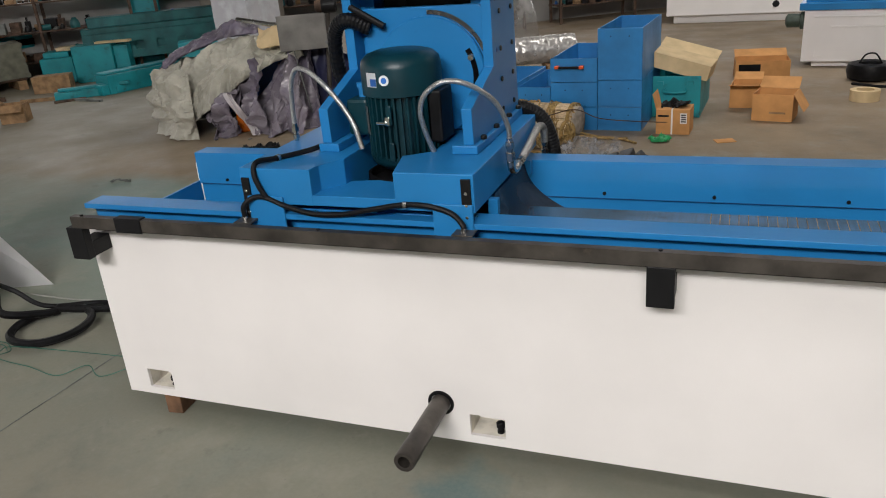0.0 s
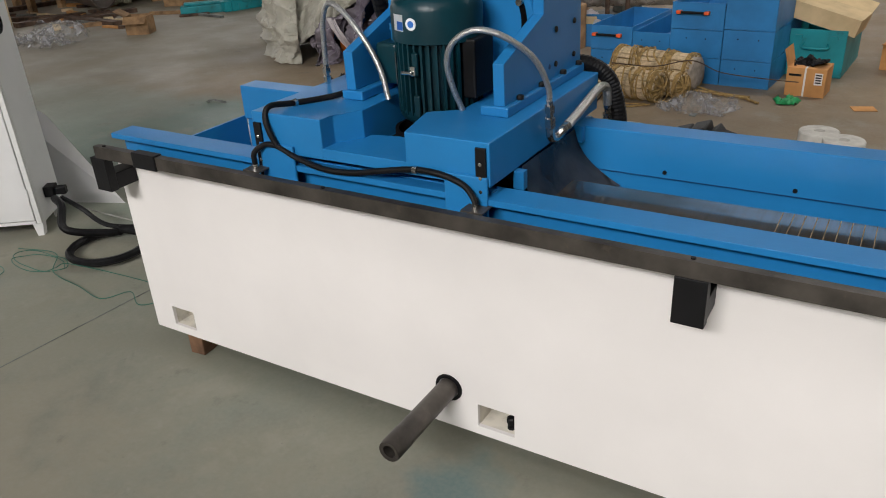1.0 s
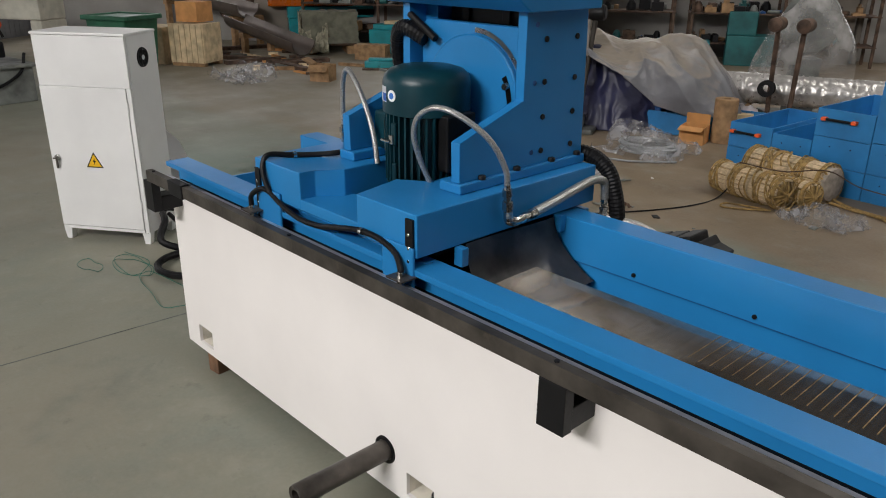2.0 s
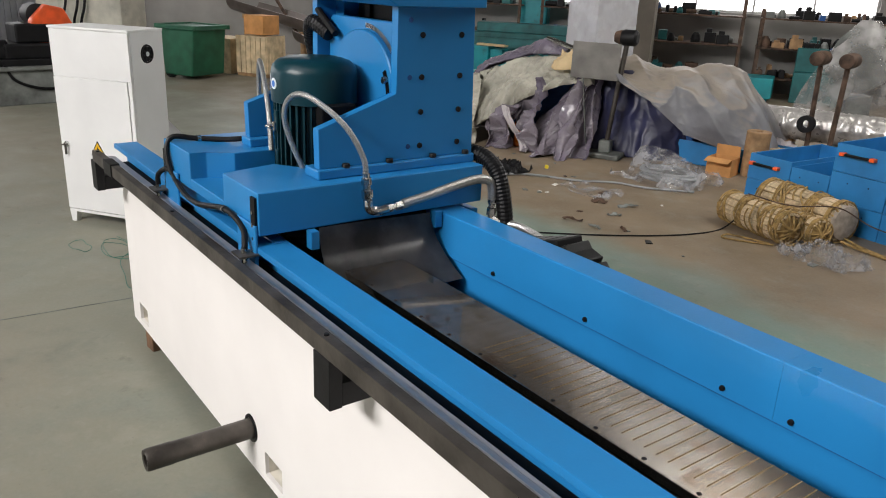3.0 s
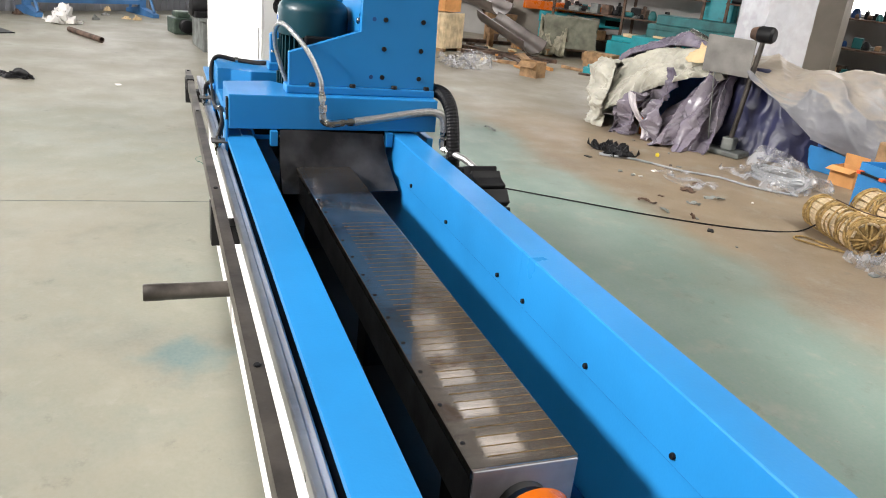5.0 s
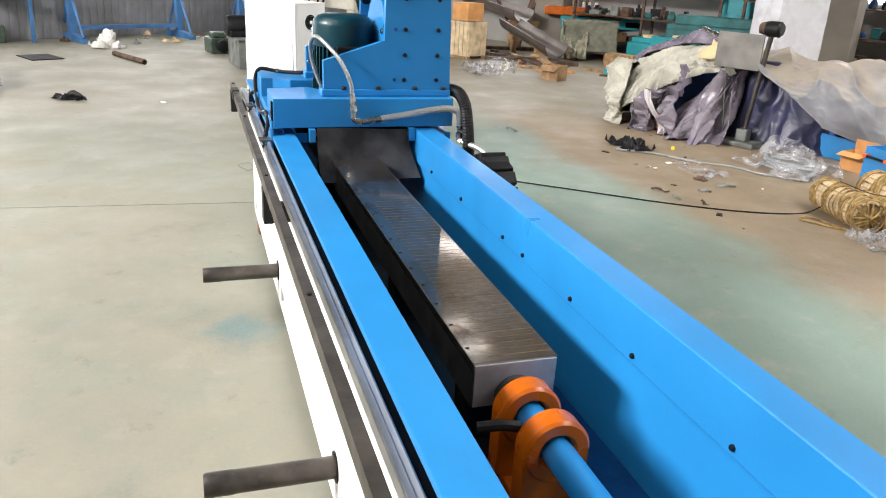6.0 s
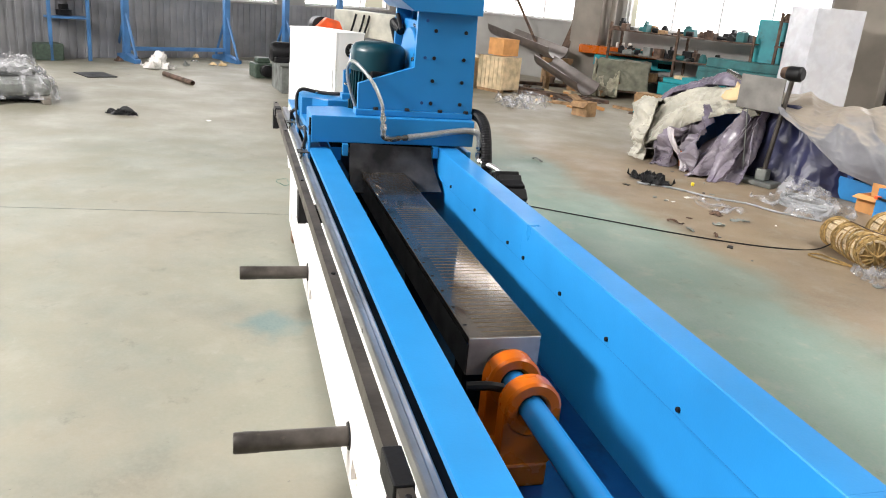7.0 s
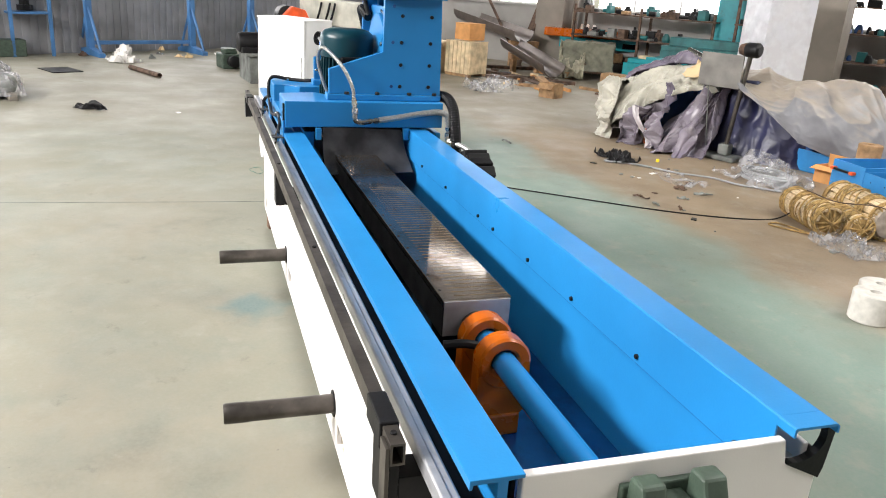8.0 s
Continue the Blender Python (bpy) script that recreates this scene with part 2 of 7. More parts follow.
def floor_material():
    """Green floor paint worn through to dusty concrete, browner in the storage part, with oil stains."""
    m = bpy.data.materials.new("worn_green_floor")
    m.use_nodes = True
    n, link = m.node_tree.nodes, m.node_tree.links.new
    b = n["Principled BSDF"]
    tc = n.new("ShaderNodeTexCoord")

    def noise_tex(scale, detail, rough=0.55):
        t = n.new("ShaderNodeTexNoise")
        t.inputs["Scale"].default_value, t.inputs["Detail"].default_value, t.inputs["Roughness"].default_value = scale, detail, rough
        link(tc.outputs["Object"], t.inputs["Vector"])
        return t.outputs["Fac"]

    def span(v, a, c, lo=0.0, hi=1.0):
        r = n.new("ShaderNodeMapRange")
        r.inputs["From Min"].default_value, r.inputs["From Max"].default_value = a, c
        r.inputs["To Min"].default_value, r.inputs["To Max"].default_value = lo, hi
        link(v, r.inputs["Value"])
        return r.outputs["Result"]

    def blend(f, a, c):
        x = n.new("ShaderNodeMix")
        x.data_type = "RGBA"
        link(f, x.inputs[0])
        for slot, v in ((6, a), (7, c)):
            if isinstance(v, tuple):
                x.inputs[slot].default_value = (*v, 1)
            else:
                link(v, x.inputs[slot])
        return x.outputs[2]

    def math2(op, a, c):
        x = n.new("ShaderNodeMath")
        x.operation = op
        for k, v in enumerate((a, c)):
            if isinstance(v, (int, float)):
                x.inputs[k].default_value = v
            else:
                link(v, x.inputs[k])
        return x.outputs[0]

    sep = n.new("ShaderNodeSeparateXYZ")
    link(tc.outputs["Object"], sep.inputs[0])
    # the painted aisle beside the machines, and the bare storage area past it
    edge = math2("ADD", math2("SUBTRACT", sep.outputs["Y"], math2("MULTIPLY", sep.outputs["X"], 0.05)), math2("MULTIPLY", math2("SUBTRACT", noise_tex(0.9, 5), 0.5), 1.1))
    bare = span(edge, 2.65, 2.95)
    paint = blend(span(noise_tex(0.55, 6, 0.6), 0.38, 0.62), (0.190, 0.196, 0.152), (0.245, 0.228, 0.175))
    paint = blend(span(noise_tex(2.3, 7, 0.65), 0.45, 0.70, 0, 0.55), paint, (0.155, 0.185, 0.160))
    # fresher teal paint on the strip behind the machine
    band = math2("ADD", math2("ABSOLUTE", math2("SUBTRACT", edge, 1.9), 0.0), math2("MULTIPLY", math2("SUBTRACT", noise_tex(1.6, 6), 0.5), 1.6))
    paint = blend(span(band, 1.25, 0.45, 0, 0.8), paint, (0.148, 0.232, 0.200))
    dust = blend(span(noise_tex(1.3, 7, 0.6), 0.35, 0.65), (0.275, 0.205, 0.132), (0.185, 0.135, 0.085))
    col = blend(bare, paint, dust)
    west = math2("ADD", math2("MULTIPLY", sep.outputs["X"], -1.0), math2("MULTIPLY", noise_tex(0.8, 4), 1.5))
    col = blend(span(west, 2.9, 4.6, 0, 0.72), col, (0.235, 0.220, 0.168))
    col = blend(span(noise_tex(3.4, 8, 0.68), 0.54, 0.66, 0, 0.4), col, (0.285, 0.275, 0.225))
    col = blend(span(noise_tex(1.1, 7, 0.7), 0.56, 0.68, 0, 0.35), col, (0.125, 0.120, 0.095))
    # trodden dirt, scuffs, oil and a spilt coolant stain under the pipe
    col = blend(span(noise_tex(5.5, 9, 0.7), 0.60, 0.74, 0, 0.6), col, (0.095, 0.088, 0.074))
    col = blend(span(noise_tex(13, 8, 0.7), 0.60, 0.70, 0, 0.35), col, (0.30, 0.29, 0.25))
    col = blend(span(noise_tex(26, 6, 0.7), 0.66, 0.72, 0, 0.5), col, (0.08, 0.075, 0.065))
    spill = math2("ADD", math2("ADD", math2("ABSOLUTE", math2("SUBTRACT", sep.outputs["X"], 1.40), 0.0), math2("ABSOLUTE", math2("SUBTRACT", sep.outputs["Y"], -0.10), 0.0)), math2("MULTIPLY", noise_tex(7, 5), 0.35))
    col = blend(span(spill, 0.40, 0.24, 0, 0.6), col, (0.060, 0.150, 0.165))
    col = blend(span(noise_tex(60, 4, 0.6), 0.35, 0.75, 0, 0.25), col, (0.28, 0.27, 0.24))
    link(col, b.inputs["Base Color"])
    link(span(noise_tex(1.8, 5), 0.3, 0.7, 0.42, 0.75), b.inputs["Roughness"])
    bp = n.new("ShaderNodeBump")
    bp.inputs["Strength"].default_value, bp.inputs["Distance"].default_value = 0.12, 0.004
    link(noise_tex(90, 4), bp.inputs["Height"])
    link(bp.outputs["Normal"], b.inputs["Normal"])
    return m


FLOOR = floor_material()


def chuck_material():
    """A magnetic chuck's ground face: a polished lobe and a lobe smeared along the chuck by the cross grinding, with rust bloom."""
    m = bpy.data.materials.new("ground_chuck_face")
    m.use_nodes = True
    n, link = m.node_tree.nodes, m.node_tree.links.new
    b = n["Principled BSDF"]
    tc = n.new("ShaderNodeTexCoord")

    def noise_at(stretch, detail):
        mp, no = n.new("ShaderNodeMapping"), n.new("ShaderNodeTexNoise")
        mp.inputs["Scale"].default_value = stretch
        no.inputs["Scale"].default_value, no.inputs["Detail"].default_value = 1, detail
        link(tc.outputs["Object"], mp.inputs["Vector"])
        link(mp.outputs[0], no.inputs["Vector"])
        return no.outputs["Fac"]

    def span(v, a, c, lo, hi):
        r = n.new("ShaderNodeMapRange")
        r.inputs["From Min"].default_value, r.inputs["From Max"].default_value = a, c
        r.inputs["To Min"].default_value, r.inputs["To Max"].default_value = lo, hi
        link(v, r.inputs["Value"])
        return r.outputs["Result"]

    def blend(f, a, c):
        x = n.new("ShaderNodeMix")
        x.data_type = "RGBA"
        link(f, x.inputs[0])
        for slot, v in ((6, a), (7, c)):
            if isinstance(v, tuple):
                x.inputs[slot].default_value = (*v, 1)
            else:
                link(v, x.inputs[slot])
        return x.outputs[2]

    col = blend(span(noise_at((3.2, 7, 5), 6), 0.40, 0.62, 0, 1), (0.54, 0.505, 0.47), (0.36, 0.295, 0.235))
    col = blend(span(noise_at((120, 5, 5), 3), 0.45, 0.65, 0, 0.4), col, (0.30, 0.25, 0.20))
    col = blend(span(noise_at((9, 12, 5), 8), 0.60, 0.70, 0, 0.6), col, (0.20, 0.11, 0.06))
    along = n.new("ShaderNodeCombineXYZ")
    along.inputs["X"].default_value = 1.0
    link(col, b.inputs["Base Color"])
    b.inputs["Metallic"].default_value = 0.92
    b.inputs["Anisotropic"].default_value = 0.4
    link(span(noise_at((2.5, 6, 5), 4), 0.35, 0.65, 0.035, 0.085), b.inputs["Roughness"])
    link(along.outputs[0], b.inputs["Tangent"])
    smear = n.new("ShaderNodeBsdfAnisotropic")
    link(col, smear.inputs["Color"])
    smear.inputs["Anisotropy"].default_value = -0.72
    link(span(noise_at((2.5, 6, 5), 4), 0.3, 0.7, 0.19, 0.25), smear.inputs["Roughness"])
    link(along.outputs[0], smear.inputs["Tangent"])
    bp = n.new("ShaderNodeBump")
    bp.inputs["Strength"].default_value, bp.inputs["Distance"].default_value = 0.02, 0.001
    link(noise_at((260, 9, 9), 3), bp.inputs["Height"])
    link(bp.outputs["Normal"], b.inputs["Normal"])
    mx = n.new("ShaderNodeMixShader")
    mx.inputs["Fac"].default_value = 0.55
    link(b.outputs[0], mx.inputs[1])
    link(smear.outputs[0], mx.inputs[2])
    link(mx.outputs[0], n["Material Output"].inputs["Surface"])
    return m


CHUCKTOP = chuck_material()
BRASS = mat("brass_strip", (0.30, 0.20, 0.09), 0.42, 0.8, vary=0.2, scale=30)

# ---------------------------------------------------------------- mesh helpers


def part(name, bm, material, parent=None, label="", smooth=False):
    """Links a bmesh as one mesh object, under a thing or a part."""
    me = bpy.data.meshes.new(name)
    bmesh.ops.recalc_face_normals(bm, faces=bm.faces)
    bm.to_mesh(me)
    bm.free()
    for mm in material if isinstance(material, (list, tuple)) else (material,):
        me.materials.append(mm)
    if smooth:
        me.polygons.foreach_set("use_smooth", [True] * len(me.polygons))
        me.set_sharp_from_angle(angle=radians(38))
    ob = new(name, me)
    if parent is not None:
        ob.parent = parent
    if label:
        ob["label"] = label
    return ob


def thing(name, label, category, group="", at=(0, 0, 0), rz=0.0, kind=""):
    ob = new(name)
    ob.empty_display_size = 0.1
    ob.matrix_world = pose(*at, 0, 0, rz)
    return tagged(ob, label, category, group, kind)


def add_box(bm, x0, x1, y0, y1, z0, z1, bevel=0.0, m=None):
    vs = [bm.verts.new((x, y, z)) for x in (x0, x1) for y in (y0, y1) for z in (z0, z1)]
    fs = [bm.faces.new([vs[i] for i in q]) for q in ((0, 1, 3, 2), (4, 6, 7, 5), (0, 4, 5, 1), (2, 3, 7, 6), (0, 2, 6, 4), (1, 5, 7, 3))]
    if bevel:
        edges = {e for f in fs for e in f.edges}
        made = bmesh.ops.bevel(bm, geom=list(edges), offset=bevel, segments=2, affect="EDGES", profile=0.5)
        vs = [v for v in {v for f in made["faces"] for v in f.verts}]
    if m is not None:
        bmesh.ops.transform(bm, matrix=m, verts=[v for v in vs if v.is_valid])
    return vs


def box_bm(*a, bevel=0.004):
    bm = bmesh.new()
    add_box(bm, *a, bevel=bevel)
    return bm


def boxes_bm(rows, bevel=0.003):
    bm = bmesh.new()
    for r in rows:
        add_box(bm, *r, bevel=bevel)
    return bm


def turned(bm, profile, axis="z", at=(0, 0, 0), segs=24, close=False):
    """A body of revolution from (radius, height) pairs about an axis through at."""
    rings = []
    for r, h in profile:
        ring = []
        for k in range(segs):
            a = 2 * math.pi * k / segs
            c, s = r * math.cos(a), r * math.sin(a)
            p = {"z": (c, s, h), "x": (h, c, s), "y": (s, h, c)}[axis]
            ring.append(bm.verts.new((p[0] + at[0], p[1] + at[1], p[2] + at[2])))
        rings.append(ring)
    for a, b in zip(rings, rings[1:]):
        for k in range(segs):
            bm.faces.new((a[k], a[(k + 1) % segs], b[(k + 1) % segs], b[k]))
    if close:
        for k in range(segs):
            a, b = rings[-1], rings[0]
            bm.faces.new((a[k], a[(k + 1) % segs], b[(k + 1) % segs], b[k]))
    else:
        for ring in (rings[0], rings[-1]):
            if (ring[0].co - ring[segs // 2].co).length > 1e-5:
                bm.faces.new(ring)
    return bm


def turned_bm(profile, axis="z", at=(0, 0, 0), segs=24, close=False):
    return turned(bmesh.new(), profile, axis, at, segs, close)


def rounded(points, steps=8):
    """A smooth line through the points (Catmull-Rom)."""
    p = [Vector(q) for q in points]
    p = [2 * p[0] - p[1]] + p + [2 * p[-1] - p[-2]]
    out = []
    for a, b, c, d in zip(p, p[1:], p[2:], p[3:]):
        for k in range(steps):
            t = k / steps
            out.append(0.5 * ((2 * b) + (c - a) * t + (2 * a - 5 * b + 4 * c - d) * t * t + (3 * b - a - 3 * c + d) * t ** 3))
    return out + [p[-2]]


def tube(bm, line, radius, segs=10, ribs=0.0):
    """A pipe along a line; ribs: every second ring that much wider."""
    line = [Vector(q) for q in line]
    up, rings = Vector((0.13, 0.21, 0.97)), []
    for k, q in enumerate(line):
        d = (line[min(k + 1, len(line) - 1)] - line[max(k - 1, 0)]).normalized()
        side = d.cross(up)
        if side.length < 0.05:
            side = d.cross(Vector((1, 0, 0)))
        side.normalize()
        up = side.cross(d).normalized()
        r = radius * (1 + (ribs if k % 2 else 0))
        rings.append([bm.verts.new(q + r * (math.cos(a) * side + math.sin(a) * up)) for a in (2 * math.pi * j / segs for j in range(segs))])
    for a, b in zip(rings, rings[1:]):
        for j in range(segs):
            bm.faces.new((a[j], a[(j + 1) % segs], b[(j + 1) % segs], b[j]))
    bm.faces.new(rings[0])
    bm.faces.new(rings[-1])
    return bm


def tube_bm(points, radius, segs=10, steps=8, ribs=0.0):
    return tube(bmesh.new(), rounded(points, steps) if steps > 1 else points, radius, segs, ribs)


def prism(bm, outline, axis, lo, hi, bevel=0.0):
    """A flat outline pushed through along an axis. The outline's pairs are the other two coordinates in order."""
    def at(p, h):
        return {"x": (h, p[0], p[1]), "y": (p[0], h, p[1]), "z": (p[0], p[1], h)}[axis]

    a = [bm.verts.new(at(p, lo)) for p in outline]
    b = [bm.verts.new(at(p, hi)) for p in outline]
    fs = [bm.faces.new(a), bm.faces.new(b)]
    for k in range(len(a)):
        j = (k + 1) % len(a)
        fs.append(bm.faces.new((a[k], a[j], b[j], b[k])))
    if bevel:
        bmesh.ops.bevel(bm, geom=list({e for f in fs for e in f.edges}), offset=bevel, segments=2, affect="EDGES", profile=0.5)
    return bm


def prism_bm(outline, axis, lo, hi, bevel=0.003):
    return prism(bmesh.new(), outline, axis, lo, hi, bevel)


def hollow_bar_bm(x0, x1, y0, y1, z0, z1, t):
    """A square box section along x with open ends."""
    bm = bmesh.new()
    rings = []
    for x, q in ((x0, t), (x0, 0), (x1, 0), (x1, t)):
        rings.append([bm.verts.new((x, y, z)) for y, z in ((y0 + q, z0 + q), (y1 - q, z0 + q), (y1 - q, z1 - q), (y0 + q, z1 - q))])
    for k in range(4):
        a, b = rings[k], rings[(k + 1) % 4]
        for j in range(4):
            bm.faces.new((a[j], a[(j + 1) % 4], b[(j + 1) % 4], b[j]))
    return bm


def holed_sheet(xs, zs, holes, y0, y1):
    """A sheet in the xz plane, cut by the lines xs and zs, with the cells in holes left open and their reveals closed."""
    bm = bmesh.new()
    nx, nz = len(xs) - 1, len(zs) - 1
    grid = {}

    def v(i, k, y):
        if (i, k, y) not in grid:
            grid[(i, k, y)] = bm.verts.new((xs[i], y, zs[k]))
        return grid[(i, k, y)]

    def full(i, k):
        return 0 <= i < nx and 0 <= k < nz and (i, k) not in holes

    for i in range(nx):
        for k in range(nz):
            if not full(i, k):
                continue
            for y in (y0, y1):
                bm.faces.new((v(i, k, y), v(i + 1, k, y), v(i + 1, k + 1, y), v(i, k + 1, y)))
            for di, dk, a, b in ((-1, 0, (i, k), (i, k + 1)), (1, 0, (i + 1, k), (i + 1, k + 1)), (0, -1, (i, k), (i + 1, k)), (0, 1, (i, k + 1), (i + 1, k + 1))):
                if not full(i + di, k + dk):
                    bm.faces.new((v(*a, y0), v(*b, y0), v(*b, y1), v(*a, y1)))
    return bm


def bolt(parent, at, axis, r=0.007, h=0.006, name="bolt", material=None):
    bm = turned_bm([(r, 0), (r, h * 0.8), (r * 0.85, h), (0.0001, h)], axis, at, 8)
    return part(name, bm, material or BLACK, parent, smooth=True)

# ---------------------------------------------------------------- the hall
WEST = (-13.35, 3.55)          # corner between the clad wall and the window wall
ALONG = Vector((0.815, 0.579, 0))   # the window wall runs this way
ACROSS = Vector((0.579, -0.815, 0))  # the clad wall runs this way
HALL = math.degrees(math.atan2(ALONG.y, ALONG.x))


def hall_pose(s, d, z=0.0, turn=0.0):
    """A place s metres along the window wall from the corner and d metres in front of it."""
    p = Vector((*WEST, 0)) + ALONG * s + ACROSS * d
    return pose(p.x, p.y, z, 0, 0, HALL + turn)


floor = part("floor", box_bm(-24, 24, -18, 26, -0.2, 0.0, bevel=0), FLOOR)
tagged(floor, "worn green-painted concrete workshop floor, dusty and stained", "floor", kind="structure")

CLADTOP, HEAD, UP0, UP1, TOP = 1.0, 3.0, 5.95, 6.4, 7.0


def window_wall(name, m, length, openings, material, label, sill):
    """A wall along local x with a band of steel-framed windows; the room is on the -y side."""
    high = (1.3, 3.6) if name == "wall_north" else (0, 0)
    xs = sorted({0.0, length, *high} | {v for o in openings for v in o})
    holes = {(i, 1) for i in range(len(xs) - 1) if any(o[0] <= xs[i] < o[1] for o in openings)}
    w = part(name, holed_sheet(xs, [0, sill, HEAD, UP0, UP1, TOP], holes | {(i, 3) for i, _ in holes if high[0] <= xs[i] < high[1]}, 0, 0.24), material)
    w.matrix_world = m
    tagged(w, label, "wall", kind="structure")
    for k, (a, b) in enumerate(openings):
        win = thing("window_%s_%d" % (name[5:], k + 1), "steel-framed window with white overcast light behind it", "window", "hall windows", kind="structure")
        win.matrix_world = m
        cols = max(2, round((b - a) / 0.8))
        rows = [(a, b, 0.08, 0.13, sill, sill + 0.035), (a, b, 0.08, 0.13, HEAD - 0.05, HEAD), (a, b, 0.09, 0.12, sill + 0.95, sill + 1.0)]
        rows += [(x - 0.013, x + 0.013, 0.085, 0.125, sill, HEAD) for x in (a + 0.02 + (b - a - 0.04) * c / cols for c in range(cols + 1))]
        if a == high[0]:
            rows += [(*high, 0.06, 0.15, z - 0.03, z + 0.03) for z in (UP0 + 0.03, UP1 - 0.03)]
            rows += [(x - 0.013, x + 0.013, 0.085, 0.125, UP0, UP1) for x in (high[0] + 0.02 + (high[1] - high[0] - 0.04) * c / 3 for c in range(4))]
        part("window_frame", boxes_bm(rows, 0), WINFRAME, win)
        part("window_sill", box_bm(a - 0.03, b + 0.03, -0.05, 0.2, sill - 0.03, sill + 0.004), PLASTER, win)
        sky = part("sky_backdrop", box_bm(a - 0.4, b + 0.4, 1.2, 1.22, sill - 0.6, UP1 + 0.4, bevel=0), SKYGLOW)
        sky.matrix_world = m
        tagged(sky, "plain bright sky behind the window", "sky", "sky behind windows", "structure")
    return w


WINFRAME = mat("grey_window_steel", (0.50, 0.49, 0.48), 0.5, vary=0.1)
ROOFGLOW = glow("roof_light_glow", (1.0, 0.97, 0.95), 1.1)
SKYGLOW = glow("overcast_sky_glow", (1.0, 0.97, 0.97), 2.8)
window_wall("wall_north", hall_pose(0, 0), 34, [(1.3, 4.3), (5.4, 8.9), (9.8, 13.2), (14.1, 17.6), (18.5, 22.0), (23, 27)], PLASTER, "dirty white rendered workshop wall with a band of windows", 1.14)
# west wall: local x runs towards the corner, room on the -y side
window_wall("wall_west", hall_pose(0, 0, 0, 90) @ pose(-22, 0, 0), 22, [(8.6, 11.0), (11.6, 14.6), (15.2, 18.2), (18.9, 21.3)], PLASTER, "rendered end wall with windows above grey cladding", CLADTOP)
clad = thing("wall_cladding", "grey corrugated steel cladding along the end wall", "cladding", kind="structure")
clad.matrix_world = hall_pose(0, 0, 0, 90) @ pose(-21.7, 0, 0)
bm = bmesh.new()
for k in range(174):
    add_box(bm, k * 0.125, k * 0.125 + 0.075, -0.042, -0.02, 0.02, CLADTOP - 0.02)
add_box(bm, 0, 21.7, -0.03, -0.003, 0.0, CLADTOP - 0.01)
part("corrugated_sheet", bm, SHEETGREY, clad)
# unseen walls added to close the hall; the south opening fits its lamp
wall_s = part("wall_south", holed_sheet([-24, -0.6, 4.6, 24], [0, 5.55, 6.85, TOP], {(1, 1)}, -9.05, -8.8), PLASTER)
tagged(wall_s, "plain rendered workshop wall with a high window opening", "wall", kind="structure")
wall_e = part("wall_east", box_bm(14, 14.24, -8.8, 26, 0, TOP, bevel=0), PLASTER)
tagged(wall_e, "plain rendered workshop wall", "wall", kind="structure")
# roof: two long fill-lamp openings, added, and a row of small square roof lights
ROOFLIGHTS = [(-9.52 + 1.04 * k, -8.86 + 1.04 * k) for k in range(9)]
ceil_bm = bmesh.new()
for y0, y1, gaps in ((-18, -4.2, []), (-4.2, -2.6, [(-2, 8)]), (-2.6, 4.24, []), (4.24, 4.98, ROOFLIGHTS), (4.98, 6.0, []), (6.0, 7.6, [(0, 10)]), (7.6, 26, [])):
    x = -24
    for g0, g1 in gaps + [(24, 24)]:
        add_box(ceil_bm, x, g0, y0, y1, TOP, TOP + 0.15)
        x = g1
for x0, x1 in ROOFLIGHTS:
    rp = part("roof_light", box_bm(x0 - 0.02, x1 + 0.02, 4.22, 5.0, TOP + 0.16, TOP + 0.17, bevel=0), ROOFGLOW)
    tagged(rp, "small square roof light with bright sky above", "roof light", "square roof lights", "structure")
ceiling = part("ceiling", ceil_bm, ROOFSHEET)
tagged(ceiling, "grey sheet roof with square roof lights and two added fill-lamp openings", "ceiling", kind="structure")

# ---------------------------------------------------------------- the knife grinding machine
XB = 3.96
MACHINE = pose(0.049, 0.056, 0, 0, 0, 0.42) @ Matrix.Scale(0.978, 4)
machine = thing("grinding_machine", "long white and blue knife grinding machine with a deep blue trough", "machine")
machine.matrix_world = MACHINE
slots = [(0.103, 0.212), (1.370, 1.486), (2.762, 2.880), (3.62, 3.73)]
xs = sorted({0.0, XB} | {v for s in slots for v in s})
holes = {(2 * k + 1, 1) for k in range(len(slots))}
front = part("front_panel", holed_sheet(xs, [0.08, 0.110, 0.187, 0.742], holes, 0.0, 0.012), WHITE, machine)
part("panel_top_fold", boxes_bm([(0.0, XB, 0.0, 0.060, 0.7425, 0.7465), (0, XB, -0.0012, 0.0, 0.7195, 0.7207)], 0), WHITE, front)
for a, b in slots:
    s = part("foot_recess", boxes_bm([(a, b, 0.012, 0.105, 0.106, 0.110), (a, b, 0.012, 0.105, 0.187, 0.191), (a - 0.004, a, 0.012, 0.105, 0.106, 0.191), (b, b + 0.004, 0.012, 0.105, 0.106, 0.191), (a - 0.004, b + 0.004, 0.101, 0.105, 0.106, 0.191)], 0), SLOTWHITE, machine, "recess with peeling cream paint")
    c = (a + b) / 2 + 0.012
    part("levelling_screw", turned_bm([(0.012, 0.110), (0.012, 0.118), (0.008, 0.119), (0.008, 0.130), (0.014, 0.131), (0.014, 0.146), (0.010, 0.150)], "z", (c + 0.020, 0.034, 0), 8), BLACK, s)
part("body_shell", boxes_bm([(0.02, XB - 0.02, 0.10, 0.62, 0.085, 0.16), (0.0, 0.012, 0.012, 0.62, 0.08, 0.68), (0.012, XB - 0.02, 0.61, 0.622, 0.08, 0.80)]), WHITE, machine)
